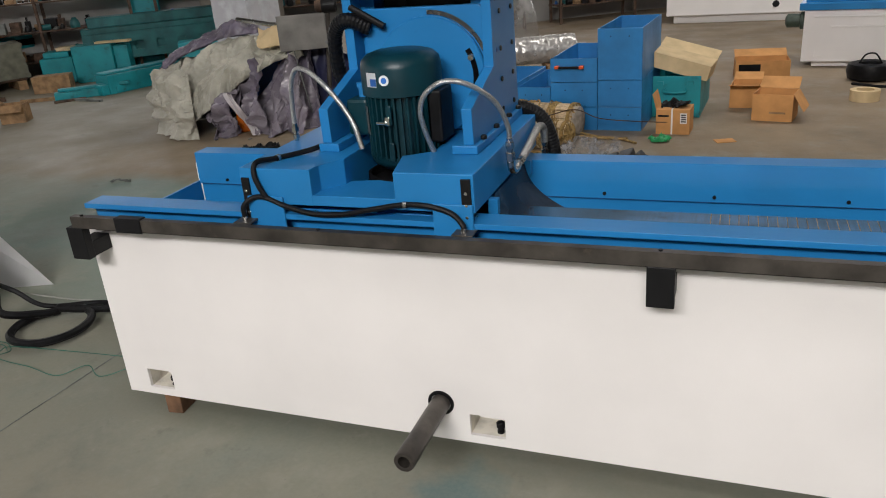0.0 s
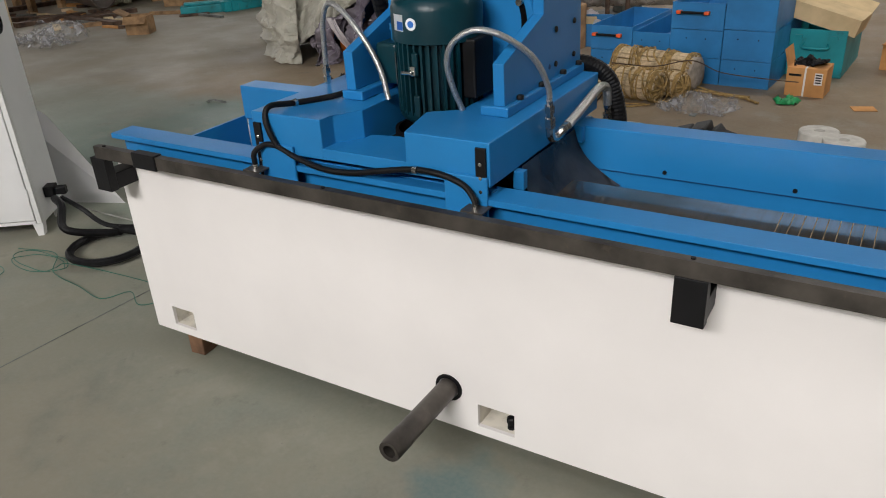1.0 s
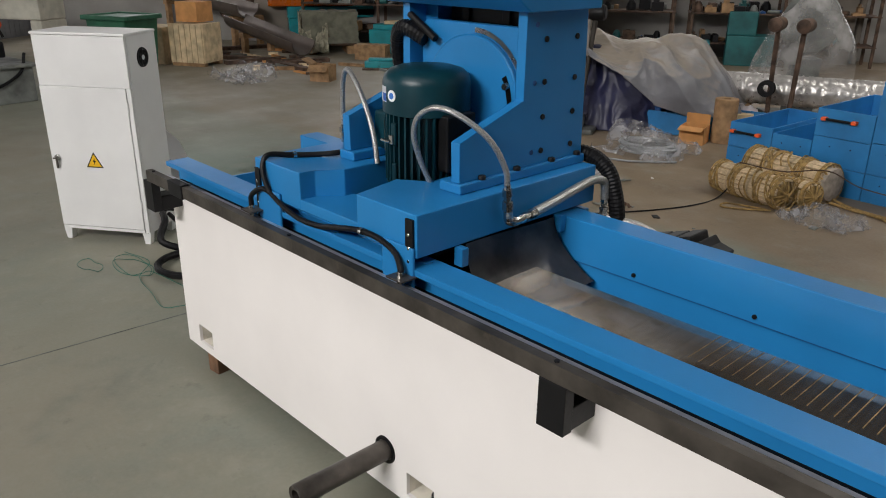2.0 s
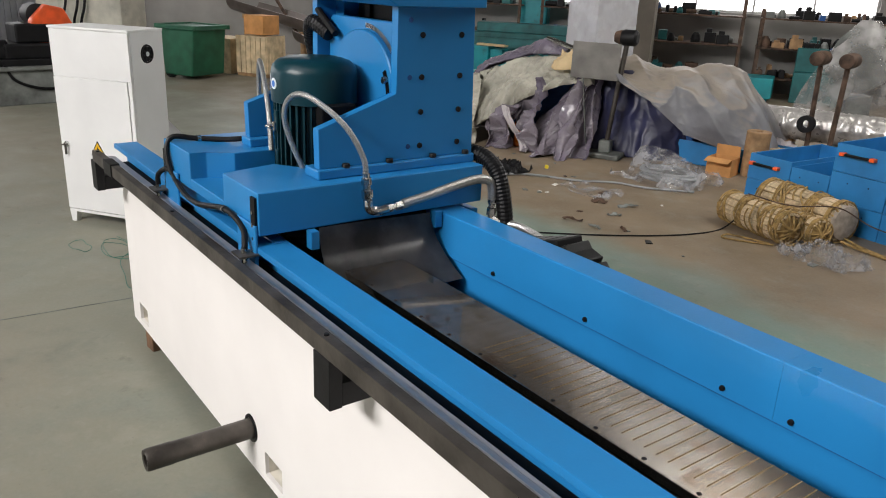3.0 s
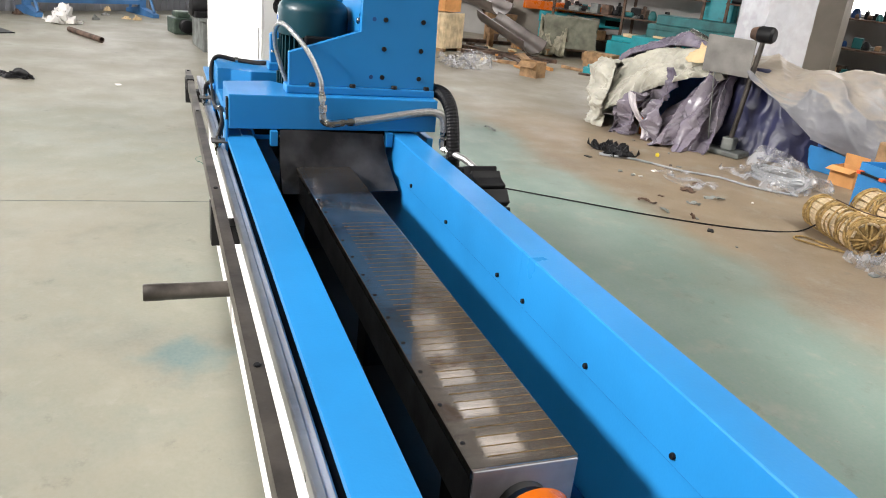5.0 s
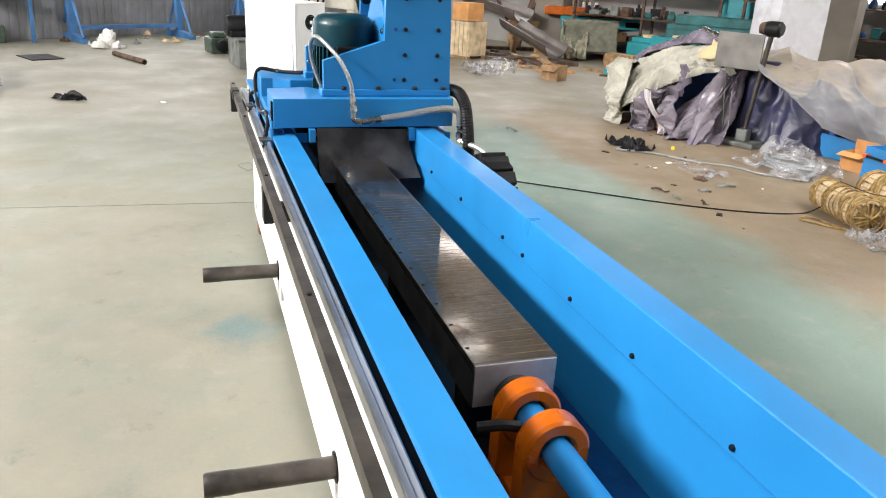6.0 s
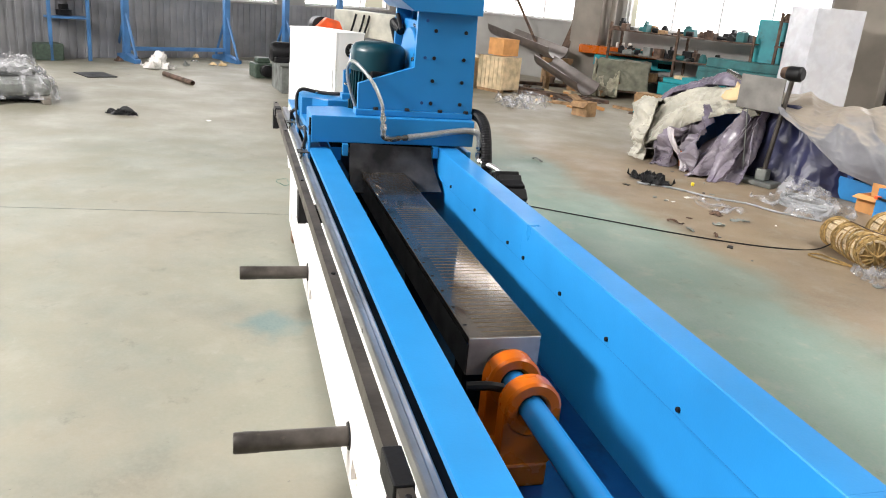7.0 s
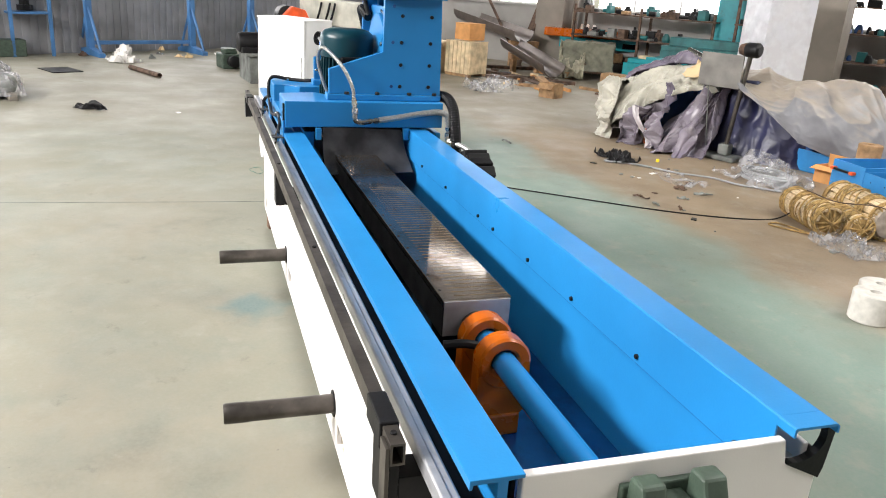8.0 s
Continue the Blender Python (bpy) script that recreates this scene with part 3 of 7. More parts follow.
# support added out of sight, near-black for the shadow under the front panel
part("shaded_plinth", box_bm(0.25, XB - 0.12, 0.10, 0.56, 0.0, 0.085), VOID, machine)
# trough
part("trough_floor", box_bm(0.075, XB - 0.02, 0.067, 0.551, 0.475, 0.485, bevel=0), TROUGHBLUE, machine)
# black sheet added for the deep shade below and beside the chuck
part("trough_shade_sheet", box_bm(0.075, 3.16, 0.068, 0.46, 0.4855, 0.494, bevel=0.003), BLACK, machine, "black sheet standing in for shade on the trough floor")
part("trough_rear_wall", box_bm(0.075, XB - 0.02, 0.552, 0.560, 0.30, 0.752, bevel=0), BLUE, machine)
# front wall coloured near-black for the shade behind the beam
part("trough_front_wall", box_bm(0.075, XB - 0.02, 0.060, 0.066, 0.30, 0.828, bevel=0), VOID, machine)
part("trough_end_wall", box_bm(0.06, 0.07, 0.067, 0.551, 0.30, 0.745, bevel=0), BLUE, machine)
part("cover_gap", box_bm(0.075, XB - 0.03, 0.5430, 0.551, 0.7345, 0.7365, bevel=0), BLUE_DARK, machine)
# guideway and front beam
part("guideway", prism_bm([(-0.057, 0.770), (-0.057, 0.798), (-0.054, 0.801), (-0.042, 0.801), (-0.040, 0.798), (-0.029, 0.798), (-0.025, 0.794), (-0.025, 0.770)], "x", 0.06, XB - 0.005, 0.001), WAYSTEEL, machine, "ground steel guideway with oil stains")
# near-black strip stands in for the shaded gap between guideway and beam
part("shaded_gutter", box_bm(0.06, XB - 0.02, -0.0245, 0.020, 0.7475, 0.772, bevel=0), VOID, machine)
beam = part("front_beam", prism_bm([(-0.024, 0.826), (-0.024, 0.843), (0.064, 0.843), (0.064, 0.836), (0.036, 0.836), (0.036, 0.68), (0.022, 0.68), (0.022, 0.836), (-0.019, 0.836), (-0.019, 0.826)], "x", 0.036, XB + 0.017, 0.0012), BLUE, machine)
for k in range(9):
    part("dirt_mark", turned_bm([(0.004, 0), (0.003, 0.0012)], "y", (0.3 + 0.43 * k, 0.0215, 0.760), 6), BLACK, machine)
# rear wall: two cover sheets with a folded top, bolts near their lower edge
SEAM = 2.550
for a, b in ((0.075, SEAM - 0.0003), (SEAM + 0.0003, XB - 0.0185)):
    part("rear_cover", prism_bm([(0.540, 0.738), (0.540, 0.861), (0.543, 0.864), (0.626, 0.864), (0.632, 0.858), (0.632, 0.846), (0.628, 0.846), (0.628, 0.859), (0.546, 0.859), (0.544, 0.856), (0.544, 0.738)], "x", a, b, 0.0), BLUE, machine)
part("cover_lip", prism_bm([(0.540, 0.846), (0.540, 0.861), (0.543, 0.864), (0.626, 0.864), (0.632, 0.858), (0.632, 0.846), (0.628, 0.846), (0.628, 0.859), (0.546, 0.859), (0.544, 0.856), (0.544, 0.846)], "x", XB - 0.018, XB + 0.024, 0.0), BLUE, machine)
for x in (0.211, 0.551, 0.89, 1.12, 1.37, 1.707, 2.054, 2.437, 2.587, 2.883, 3.176, 3.509, 3.858):
    bolt(machine, (x, 0.540, 0.755), "y", 0.0062, -0.006)
# ends
part("end_plate", prism_bm([(0.085, 0.09), (0.62, 0.09), (0.632, 0.775), (0.556, 0.775), (0.551, 0.826), (0.068, 0.826), (0.068, 0.70), (0.085, 0.70)], "x", XB - 0.018, XB, 0.003), WHITE, machine)
web = [(0.636, 0.850), (0.648, 0.838), (0.640, 0.762), (0.634, 0.742), (0.560, 0.778)]
web += [(0.580 + 0.052 * math.cos(a), 0.826 + 0.046 * math.sin(a)) for a in (radians(-100 + 13 * k) for k in range(10))]
part("cover_bracket", prism_bm(web, "x", XB - 0.012, XB + 0.004, 0.0), BLACK, machine)
part("rear_angle", boxes_bm([(XB - 0.20, XB - 0.016, 0.636, 0.642, 0.742, 0.785)]), BLACK, machine)
part("swarf_tray", boxes_bm([(XB - 0.30, XB - 0.02, 0.562, 0.632, 0.758, 0.764)], 0.001), SLOTWHITE, machine, "dirty ledge with swarf under the rear cover")
lug = part("hinge_bracket", boxes_bm([(XB, XB + 0.014, 0.235, 0.405, 0.68, 0.79), (XB + 0.012, XB + 0.05, 0.30, 0.345, 0.73, 0.775)], 0.004), OLIVE, machine, "dark olive cast bracket on the white end plate")
for y in (0.245, 0.355):
    part("lug", prism_bm([(XB + 0.01, 0.70), (XB + 0.06, 0.72), (XB + 0.066, 0.775), (XB + 0.05, 0.812), (XB + 0.015, 0.812), (XB + 0.01, 0.79)], "y", y, y + 0.045, 0.006), OLIVE, lug)
# lower bar rail with black clamps
rail = part("bar_rail", hollow_bar_bm(0.050, 3.842, -0.109, -0.084, 0.787, 0.827, 0.004), DARKSTEEL, machine, "dark bare steel box section along the front")
for a, b in ((0.236, 0.340), (3.680, 3.785)):
    part("sleeve", prism_bm([(-0.114, 0.782), (-0.114, 0.832), (-0.080, 0.832), (-0.080, 0.782)], "x", a, b, 0.003), BLACK, rail)
for x in (0.022, 1.914, 3.73):
    part("rail_bracket", boxes_bm([(x, x + 0.070, -0.1115, -0.081, 0.674, 0.7868), (x + 0.002, x + 0.068, -0.081, -0.001, 0.676, 0.730)], 0.002), BLACK, rail)
for x in (0.09, 0.98, 1.946, 2.9, 3.81):
    bolt(rail, (x, -0.0965, 0.827), "z", 0.006, 0.004)
part("end_tube", boxes_bm([(3.802, 3.8415, -0.1165, -0.1095, 0.58, 0.82)], 0.001), DARKSTEEL, rail)
# the two bars that stick out through the front
for x, tip in ((1.276, -0.310), (2.688, -0.340)):
    prof = [(0.019, 0.02), (0.019, tip), (0.030, tip - 0.002), (0.0325, tip + 0.004), (0.0325, tip + 0.07), (0.0312, tip + 0.075), (0.0312, 0.02)]
    t = part("stub_pipe", turned_bm(prof, "y", (x, 0, 0.216), 28, close=True), DARKSTEEL, machine, "bare dark steel pipe sticking out of the front", smooth=True)
    part("rubber_collar", turned_bm([(0.033, 0.0), (0.033, -0.004), (0.043, -0.004), (0.044, 0.0)], "y", (x, 0, 0.216), 28, close=True), RUBBER, t)

block = part("wooden_block", box_bm(-0.032, 0.032, -0.05, 0.05, 0, 0.079), DARKWOOD)
block.matrix_world = pose(0.225, 0.110, 0, 0, 0, 6)
tagged(block, "short brown wooden packing block under the machine", "block")

# chuck on its shaft
chuck = thing("magnetic_chuck", "long ground steel magnetic chuck lying in the trough", "chuck")
chuck.matrix_world = MACHINE
CY, CZ = 0.289, 0.757
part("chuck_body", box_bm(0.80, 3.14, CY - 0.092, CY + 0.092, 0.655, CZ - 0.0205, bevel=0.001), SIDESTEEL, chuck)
part("top_plate", box_bm(0.80, 3.142, CY - 0.094, CY + 0.094, CZ - 0.020, CZ, bevel=0.0025), CHUCKTOP, chuck)
bm = bmesh.new()
for k in range(42):
    x = 2.05 + 0.026 * k
    add_box(bm, x, x + 0.0022, CY - 0.056, CY + 0.091, CZ - 0.001, CZ + 0.0003)
strips = part("pole_line_set", bm, BRASS, chuck, "thin dull brass pole lines across the face")
tagged(strips, kind="stuff")
for k in range(20):
    bolt(chuck, (0.948 + 0.112 * k, CY - 0.083, CZ), "z", 0.0045, 0.001)
part("end_face", box_bm(3.1425, 3.146, CY - 0.090, CY + 0.090, 0.657, CZ - 0.004, bevel=0.001), ENDSTEEL, chuck, "bare ground steel end face")
part("shaft_hub", turned_bm([(0.045, 3.138), (0.045, 3.16)], "x", (0, CY, 0.679), 24), SIDESTEEL, chuck, smooth=True)
shaft = part("shaft", turned_bm([(0.030, 3.14), (0.030, XB - 0.02)], "x", (0, CY, 0.679), 40), SHAFTBLUE, chuck, "glossy blue painted shaft", smooth=True)
for x, r in ((3.185, 0.066), (3.305, 0.066)):
    b = part("bearing_ring", turned_bm([(0.034, x + 0.004), (0.034, x + 0.048), (0.040, x + 0.054), (r - 0.006, x + 0.054), (r, x + 0.048), (r, x + 0.006), (r - 0.006, x), (0.040, x)], "x", (0, CY, 0.679), 40, close=True), ORANGE, chuck, "orange painted bearing ring", smooth=True)
    for a in (75, 105, 20):
        q = radians(a)
        bolt(b, (x + 0.030, CY + 0.066 * math.cos(q), 0.670 + 0.066 * math.sin(q)), "z", 0.007, 0.006, "screw", CHROME if a == 75 else BLACK)
    part("bearing_pedestal", prism_bm([(CY - 0.066, 0.672), (CY - 0.052, 0.665), (CY + 0.052, 0.665), (CY + 0.066, 0.672), (CY + 0.066, 0.56), (CY + 0.05, 0.54), (CY - 0.05, 0.54), (CY - 0.066, 0.56)], "x", x + 0.004, x + 0.05, 0.003), ORANGE, b)
part("bearing_stand", boxes_bm([(3.19, 3.36, CY - 0.05, CY + 0.05, 0.485, 0.545)], 0.006), ORANGE, chuck)
# feet coloured near-black for the shade under the chuck
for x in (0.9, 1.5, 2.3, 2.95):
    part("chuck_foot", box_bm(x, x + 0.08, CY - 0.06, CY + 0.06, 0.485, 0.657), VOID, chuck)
part("clamp_lever", tube_bm([(3.29, CY - 0.05, 0.70), (3.285, CY - 0.085, 0.705), (3.275, CY - 0.13, 0.700)], 0.011, 8), BLACK, chuck)

# ---------------------------------------------------------------- the carriage
carriage = thing("grinding_carriage", "blue grinding carriage with an upright motor riding on the machine", "carriage")
carriage.matrix_world = MACHINE @ pose(0.03, 0, 0)
A, B = 0.655, 1.41
saddle = part("saddle", prism_bm([(A, -0.02), (0.90, -0.02), (0.905, 0.03), (0.955, 0.10), (0.955, 0.46), (1.10, 0.46), (1.215, 0.46), (1.215, 0.20), (1.13, 0.15), (1.17, -0.02), (B, -0.02), (B, 0.70), (A, 0.70)], "z", 0.872, 0.985, 0.003), BLUE, carriage)
part("saddle_floor", prism_bm([(0.89, -0.019), (1.18, -0.019), (1.18, 0.10), (1.12, 0.135), (1.04, 0.15), (0.96, 0.135), (0.89, 0.10)], "z", 0.873, 0.905, 0.002), BLUE, carriage)
# dark filler added for the black shade in the gap under the saddle
part("saddle_gap_shade", box_bm(A + 0.03, B - 0.03, 0.068, 0.52, 0.845, 0.872), VOID, carriage)
for a, b in ((0.675, 0.80), (1.285, B - 0.004)):
    part("apron_leg", box_bm(a, b, -0.0300, -0.0210, 0.762, 0.90), BLUE, carriage)
for y0, y1 in ((-0.012, 0.02), (0.64, 0.70)):
    part("side_skirt", box_bm(A + 0.02, B - 0.012, y0 + 0.035, y1 + 0.035 if y0 < 0 else y1, 0.80, 0.846), BLUE, carriage)
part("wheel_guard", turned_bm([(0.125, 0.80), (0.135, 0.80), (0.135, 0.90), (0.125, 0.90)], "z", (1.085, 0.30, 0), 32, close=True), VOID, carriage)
part("grinding_wheel", turned_bm([(0.03, 0.85), (0.105, 0.85), (0.11, 0.84), (0.11, 0.775), (0.08, 0.77), (0.075, 0.83), (0.03, 0.835)], "z", (1.085, 0.30, 0), 32, close=True), BLACK, carriage)
# gussets and column
side = [(0.182, 1.012), (0.180, 1.120), (0.424, 1.200), (0.424, 1.62), (0.68, 1.62), (0.70, 1.012)]
for x in (0.845, 1.318):
    g = part("gusset", prism_bm(side, "x", x, x + 0.032, 0.002), BLUE, carriage)
    part("gusset_foot", box_bm(x - 0.035 if x > 1 else x - 0.012, x + 0.046 if x > 1 else x + 0.06, 0.172, 0.70, 0.985, 1.012), BLUE, g)
    xo, dx = (x + 0.032, 0.005) if x > 1 else (x, -0.005)
    for y, z in ((0.505, 1.05), (0.64, 1.05), (0.505, 1.147), (0.64, 1.147), (0.505, 1.245), (0.64, 1.245), (0.505, 1.36), (0.64, 1.36)):
        bolt(g, (xo, y, z), "x", 0.0085, dx)
    for y, z in ((0.465, 1.05), (0.465, 1.245), (0.465, 1.40)):
        bolt(g, (xo, y, z), "x", 0.0075, dx * 0.3, "dowel", BLUE_DARK)
    for y in (0.26, 0.40, 0.55, 0.67):
        bolt(g, (x + (0.038 if x > 1 else -0.004), y, 1.012), "z", 0.011, 0.011)
part("column", boxes_bm([(0.877, 1.318, 0.60, 0.68, 0.985, 1.62), (0.877, 0.93, 0.49, 0.60, 0.985, 1.62), (1.265, 1.318, 0.49, 0.60, 0.985, 1.62)], 0.002), BLUE, carriage)
part("column_slide", boxes_bm([(0.945, 1.25, 0.535, 0.60, 1.0, 1.61), (1.0, 1.03, 0.525, 0.536, 1.05, 1.61), (1.165, 1.195, 0.525, 0.536, 1.05, 1.61)], 0.002), BLACK, carriage)
head = part("column_head", prism_bm([(0.30, 1.50), (0.30, 1.78), (0.70, 1.78), (0.70, 1.435), (0.40, 1.435)], "x", 0.80, 1.385, 0.003), BLUE, carriage)
# swivel plate behind the motor
tilt = part("swivel_plate", prism_bm([(0.90, 0.99), (1.316, 0.99), (1.316, 1.375), (1.30, 1.388), (0.92, 1.388), (0.90, 1.37)], "y", 0.455, 0.485, 0.003), BLUE, carriage)
part("swivel_disc", turned_bm([(0.190, 0.4545), (0.190, 0.440), (0.186, 0.436), (0.001, 0.436)], "y", (1.128, 0, 1.17), 56), BLUE, tilt, smooth=True)
arc = bmesh.new()
for k in range(15):
    a0, a1 = radians(-28 + 4 * k), radians(-28 + 4 * (k + 1))
    for (ra, rb, y) in ((0.150, 0.168, 0.4345),):
        q = [(1.128 + r * math.cos(a), y, 1.17 + r * math.sin(a)) for r, a in ((ra, a0), (rb, a0), (rb, a1), (ra, a1))]
        arc.faces.new([arc.verts.new(p) for p in q])
bmesh.ops.solidify(arc, geom=arc.faces[:], thickness=0.002)
part("arc_slot", arc, VOID, tilt, "dark curved slot")
for a in (-20, 22):
    bolt(tilt, (1.128 + 0.159 * math.cos(radians(a)), 0.434, 1.17 + 0.159 * math.sin(radians(a))), "y", 0.011, -0.012, "clamp_nut", CHROME)
ARM = bmesh.new()
for k in range(22):
    a0, a1 = radians(2 + 4 * k), radians(2 + 4 * (k + 1))
    q = [(1.128 + r * math.cos(a), 0.452, 1.17 + r * math.sin(a)) for r, a in ((0.194, a0), (0.208, a0), (0.208, a1), (0.194, a1))]
    ARM.faces.new([ARM.verts.new(p) for p in q])
bmesh.ops.solidify(ARM, geom=ARM.faces[:], thickness=0.003)
part("degree_scale", ARM, STEEL, tilt)

MX, MY = 1.085, 0.305
# upright motor: ribbed body, smooth fan cowl, terminal box
bm = bmesh.new()
N = 36
prof = []
for k in range(N):
    a0 = 2 * math.pi * k / N
    prof += [(0.103, a0), (0.103, a0 + 0.105), (0.121, a0 + 0.115), (0.121, a0 + 0.165)]
prism(bm, [(MX + r * math.cos(a), MY + r * math.sin(a)) for r, a in prof], "z", 0.955, 1.172)
motor = part("motor", bm, MOTOR, carriage, "dark teal ribbed electric motor standing upright")
part("fan_cowl", turned_bm([(0.118, 1.150), (0.1265, 1.153), (0.1265, 1.235), (0.121, 1.255), (0.105, 1.270), (0.08, 1.278), (0.001, 1.281)], "z", (MX, MY, 0), 48), MOTOR, motor, smooth=True)
part("end_shield", turned_bm([(0.04, 0.905), (0.085, 0.915), (0.112, 0.935), (0.118, 0.945), (0.118, 0.962), (0.10, 0.965)], "z", (MX, MY, 0), 40), MOTOR, motor, smooth=True)
part("spindle", turned_bm([(0.034, 0.84), (0.034, 0.91)], "z", (MX, MY, 0), 20), BLACK, motor, smooth=True)
part("terminal_box", box_bm(MX - 0.178, MX - 0.105, MY - 0.055, MY + 0.055, 1.02, 1.135, bevel=0.01), MOTOR, motor)
part("cable_gland", turned_bm([(0.014, 0), (0.014, 0.03), (0.018, 0.03), (0.018, 0.045)], "z", (MX - 0.14, MY, 1.135), 12), BLUE, motor)
# black block stands in for the dark void beside the motor
part("motor_side_shade", box_bm(MX + 0.10, MX + 0.142, MY - 0.05, MY + 0.06, 1.0, 1.16, bevel=0.006), BLACK, motor)
part("lifting_eye", boxes_bm([(MX - 0.035, MX + 0.0, MY - 0.146, MY - 0.118, 1.076, 1.085), (MX - 0.012, MX + 0.004, MY - 0.135, MY - 0.118, 1.07, 1.097)], 0.003), CHROME, motor)
for z in (0.985, 1.10):
    part("cowl_strap", box_bm(MX - 0.01, MX + 0.008, MY - 0.127, MY - 0.117, z - 0.03, z + 0.03, bevel=0.003), MOTOR, motor)


def curved_label(name, parent, a0, a1, z0, z1, r, material, label=""):
    b = bmesh.new()
    vs = [[b.verts.new((MX + r * math.cos(radians(a0 + (a1 - a0) * k / 8)), MY + r * math.sin(radians(a0 + (a1 - a0) * k / 8)), z)) for k in range(9)] for z in (z0, z1)]
    for k in range(8):
        b.faces.new((vs[0][k], vs[0][k + 1], vs[1][k + 1], vs[1][k]))
    bmesh.ops.solidify(b, geom=b.faces[:], thickness=0.0008)
    return part(name, b, material, parent, label)


STICKER = mat("white_sticker", (0.78, 0.80, 0.82), 0.4, vary=0.03)
STICKBLUE = mat("blue_sticker_ink", (0.03, 0.16, 0.55), 0.4)
ALU = mat("aluminium_plate", (0.45, 0.46, 0.46), 0.4, 0.8, vary=0.2, scale=30)
st = curved_label("sticker", motor, -123, -104, 1.185, 1.228, 0.1275, STICKER, "white and blue paper label")
curved_label("sticker_bar", st, -115, -104, 1.188, 1.210, 0.1283, STICKBLUE)
rs = part("round_sticker", turned_bm([(0.001, 0.003), (0.016, 0.003), (0.016, -0.0008), (0.001, -0.0008)], "y", (MX - 0.004, MY - 0.127, 1.206), 20), STICKER, motor)
part("sticker_dot", turned_bm([(0.001, 0.0), (0.009, 0.0), (0.009, -0.0008), (0.001, -0.0008)], "y", (MX - 0.004, MY - 0.1279, 1.206), 16), STICKBLUE, rs)
curved_label("name_plate", motor, -146, -134, 1.03, 1.12, 0.1235, ALU, "small aluminium plate")

# sensor plates, nipples and the black cable along the front
for x0, x1, z0, z1 in ((0.662, 0.688, 0.795, 0.955), (1.374, 1.402, 0.800, 0.972)):
    sp = part("switch_plate", box_bm(x0, x1, -0.0275, -0.0205, z0, z1, bevel=0.001), BLACK, carriage, "black slotted switch plate")
    for k in range(3):
        bolt(sp, ((x0 + x1) / 2, -0.0275, z1 - 0.04 - 0.035 * k), "y", 0.005, -0.003, "screw", CHROME)
    cx = (x0 + x1) / 2 - 0.004
    part("switch_bracket", box_bm(cx - 0.03, cx + 0.03, -0.075, -0.02, 0.822, 0.827, bevel=0.001), DARKSTEEL, sp)
    part("proximity_switch", turned_bm([(0.0075, 0.775), (0.0075, 0.79), (0.0115, 0.79), (0.0115, 0.80), (0.0075, 0.80), (0.0075, 0.812), (0.0115, 0.812), (0.0115, 0.824), (0.0085, 0.824), (0.0085, 0.84)], "z", (cx, -0.052, 0), 8), CHROME, sp)
part("front_cable", tube_bm([(0.671, -0.052, 0.838), (0.672, -0.050, 0.872), (0.70, -0.034, 0.895), (0.745, -0.030, 0.895), (0.81, -0.032, 0.872), (0.90, -0.034, 0.853), (1.00, -0.033, 0.855), (1.10, -0.032, 0.875), (1.20, -0.031, 0.893), (1.28, -0.032, 0.892), (1.345, -0.036, 0.875), (1.380, -0.048, 0.848), (1.384, -0.052, 0.83)], 0.0082, 10), RUBBER, carriage)
part("rear_cable", tube_bm([(0.745, -0.030, 0.895), (0.725, -0.032, 0.935), (0.712, -0.026, 0.975), (0.715, -0.004, 1.000), (0.74, 0.06, 0.994), (0.79, 0.13, 0.994), (0.83, 0.18, 1.0), (0.835, 0.30, 1.0), (0.83, 0.5, 0.995)], 0.0085, 10), RUBBER, carriage)
for p in ((1.205, -0.0315, 0.893), (0.745, 0.065, 0.994)):
    part("cable_clip", turned_bm([(0.0088, -0.006), (0.011, -0.006), (0.011, 0.006), (0.0088, 0.006)], "x" if p[1] < 0 else "y", p, 12, close=True), CHROME, carriage)

# coolant hoses
part("coolant_hose", tube_bm([(1.432, 0.278, 0.995), (1.430, 0.272, 1.05), (1.405, 0.235, 1.13), (1.345, 0.185, 1.19), (1.28, 0.160, 1.205), (1.225, 0.150, 1.175), (1.200, 0.155, 1.12), (1.203, 0.175, 1.05), (1.215, 0.20, 0.985)], 0.0078, 10, 10, ribs=0.06), BRAID, carriage, "bright braided coolant hose")
part("coolant_hose", tube_bm([(0.675, 0.305, 1.03), (0.677, 0.304, 1.10), (0.688, 0.300, 1.18), (0.722, 0.290, 1.228), (0.785, 0.270, 1.215), (0.870, 0.245, 1.15), (0.935, 0.225, 1.07), (0.965, 0.215, 0.985)], 0.0078, 10, 10, ribs=0.06), BRAID, carriage, "bright braided coolant hose")


def fitting(line, r):
    """A run of hexagon nuts and nipples along a line."""
    b = bmesh.new()
    a, c = Vector(line[0]), Vector(line[1])
    d = c - a
    q = d.to_track_quat("Z", "Y").to_matrix().to_4x4()
    L = d.length
    sub = bmesh.new()
    turned(sub, [(r * 0.7, 0), (r * 0.7, L * 0.15), (r, L * 0.15), (r, L * 0.38), (r * 0.75, L * 0.38), (r * 0.75, L * 0.55), (r * 1.12, L * 0.55), (r * 1.12, L * 0.82), (r * 0.8, L * 0.82), (r * 0.8, L)], "z", (0, 0, 0), 6)
    bmesh.ops.transform(sub, matrix=Matrix.Translation(a) @ q, verts=sub.verts)
    return sub


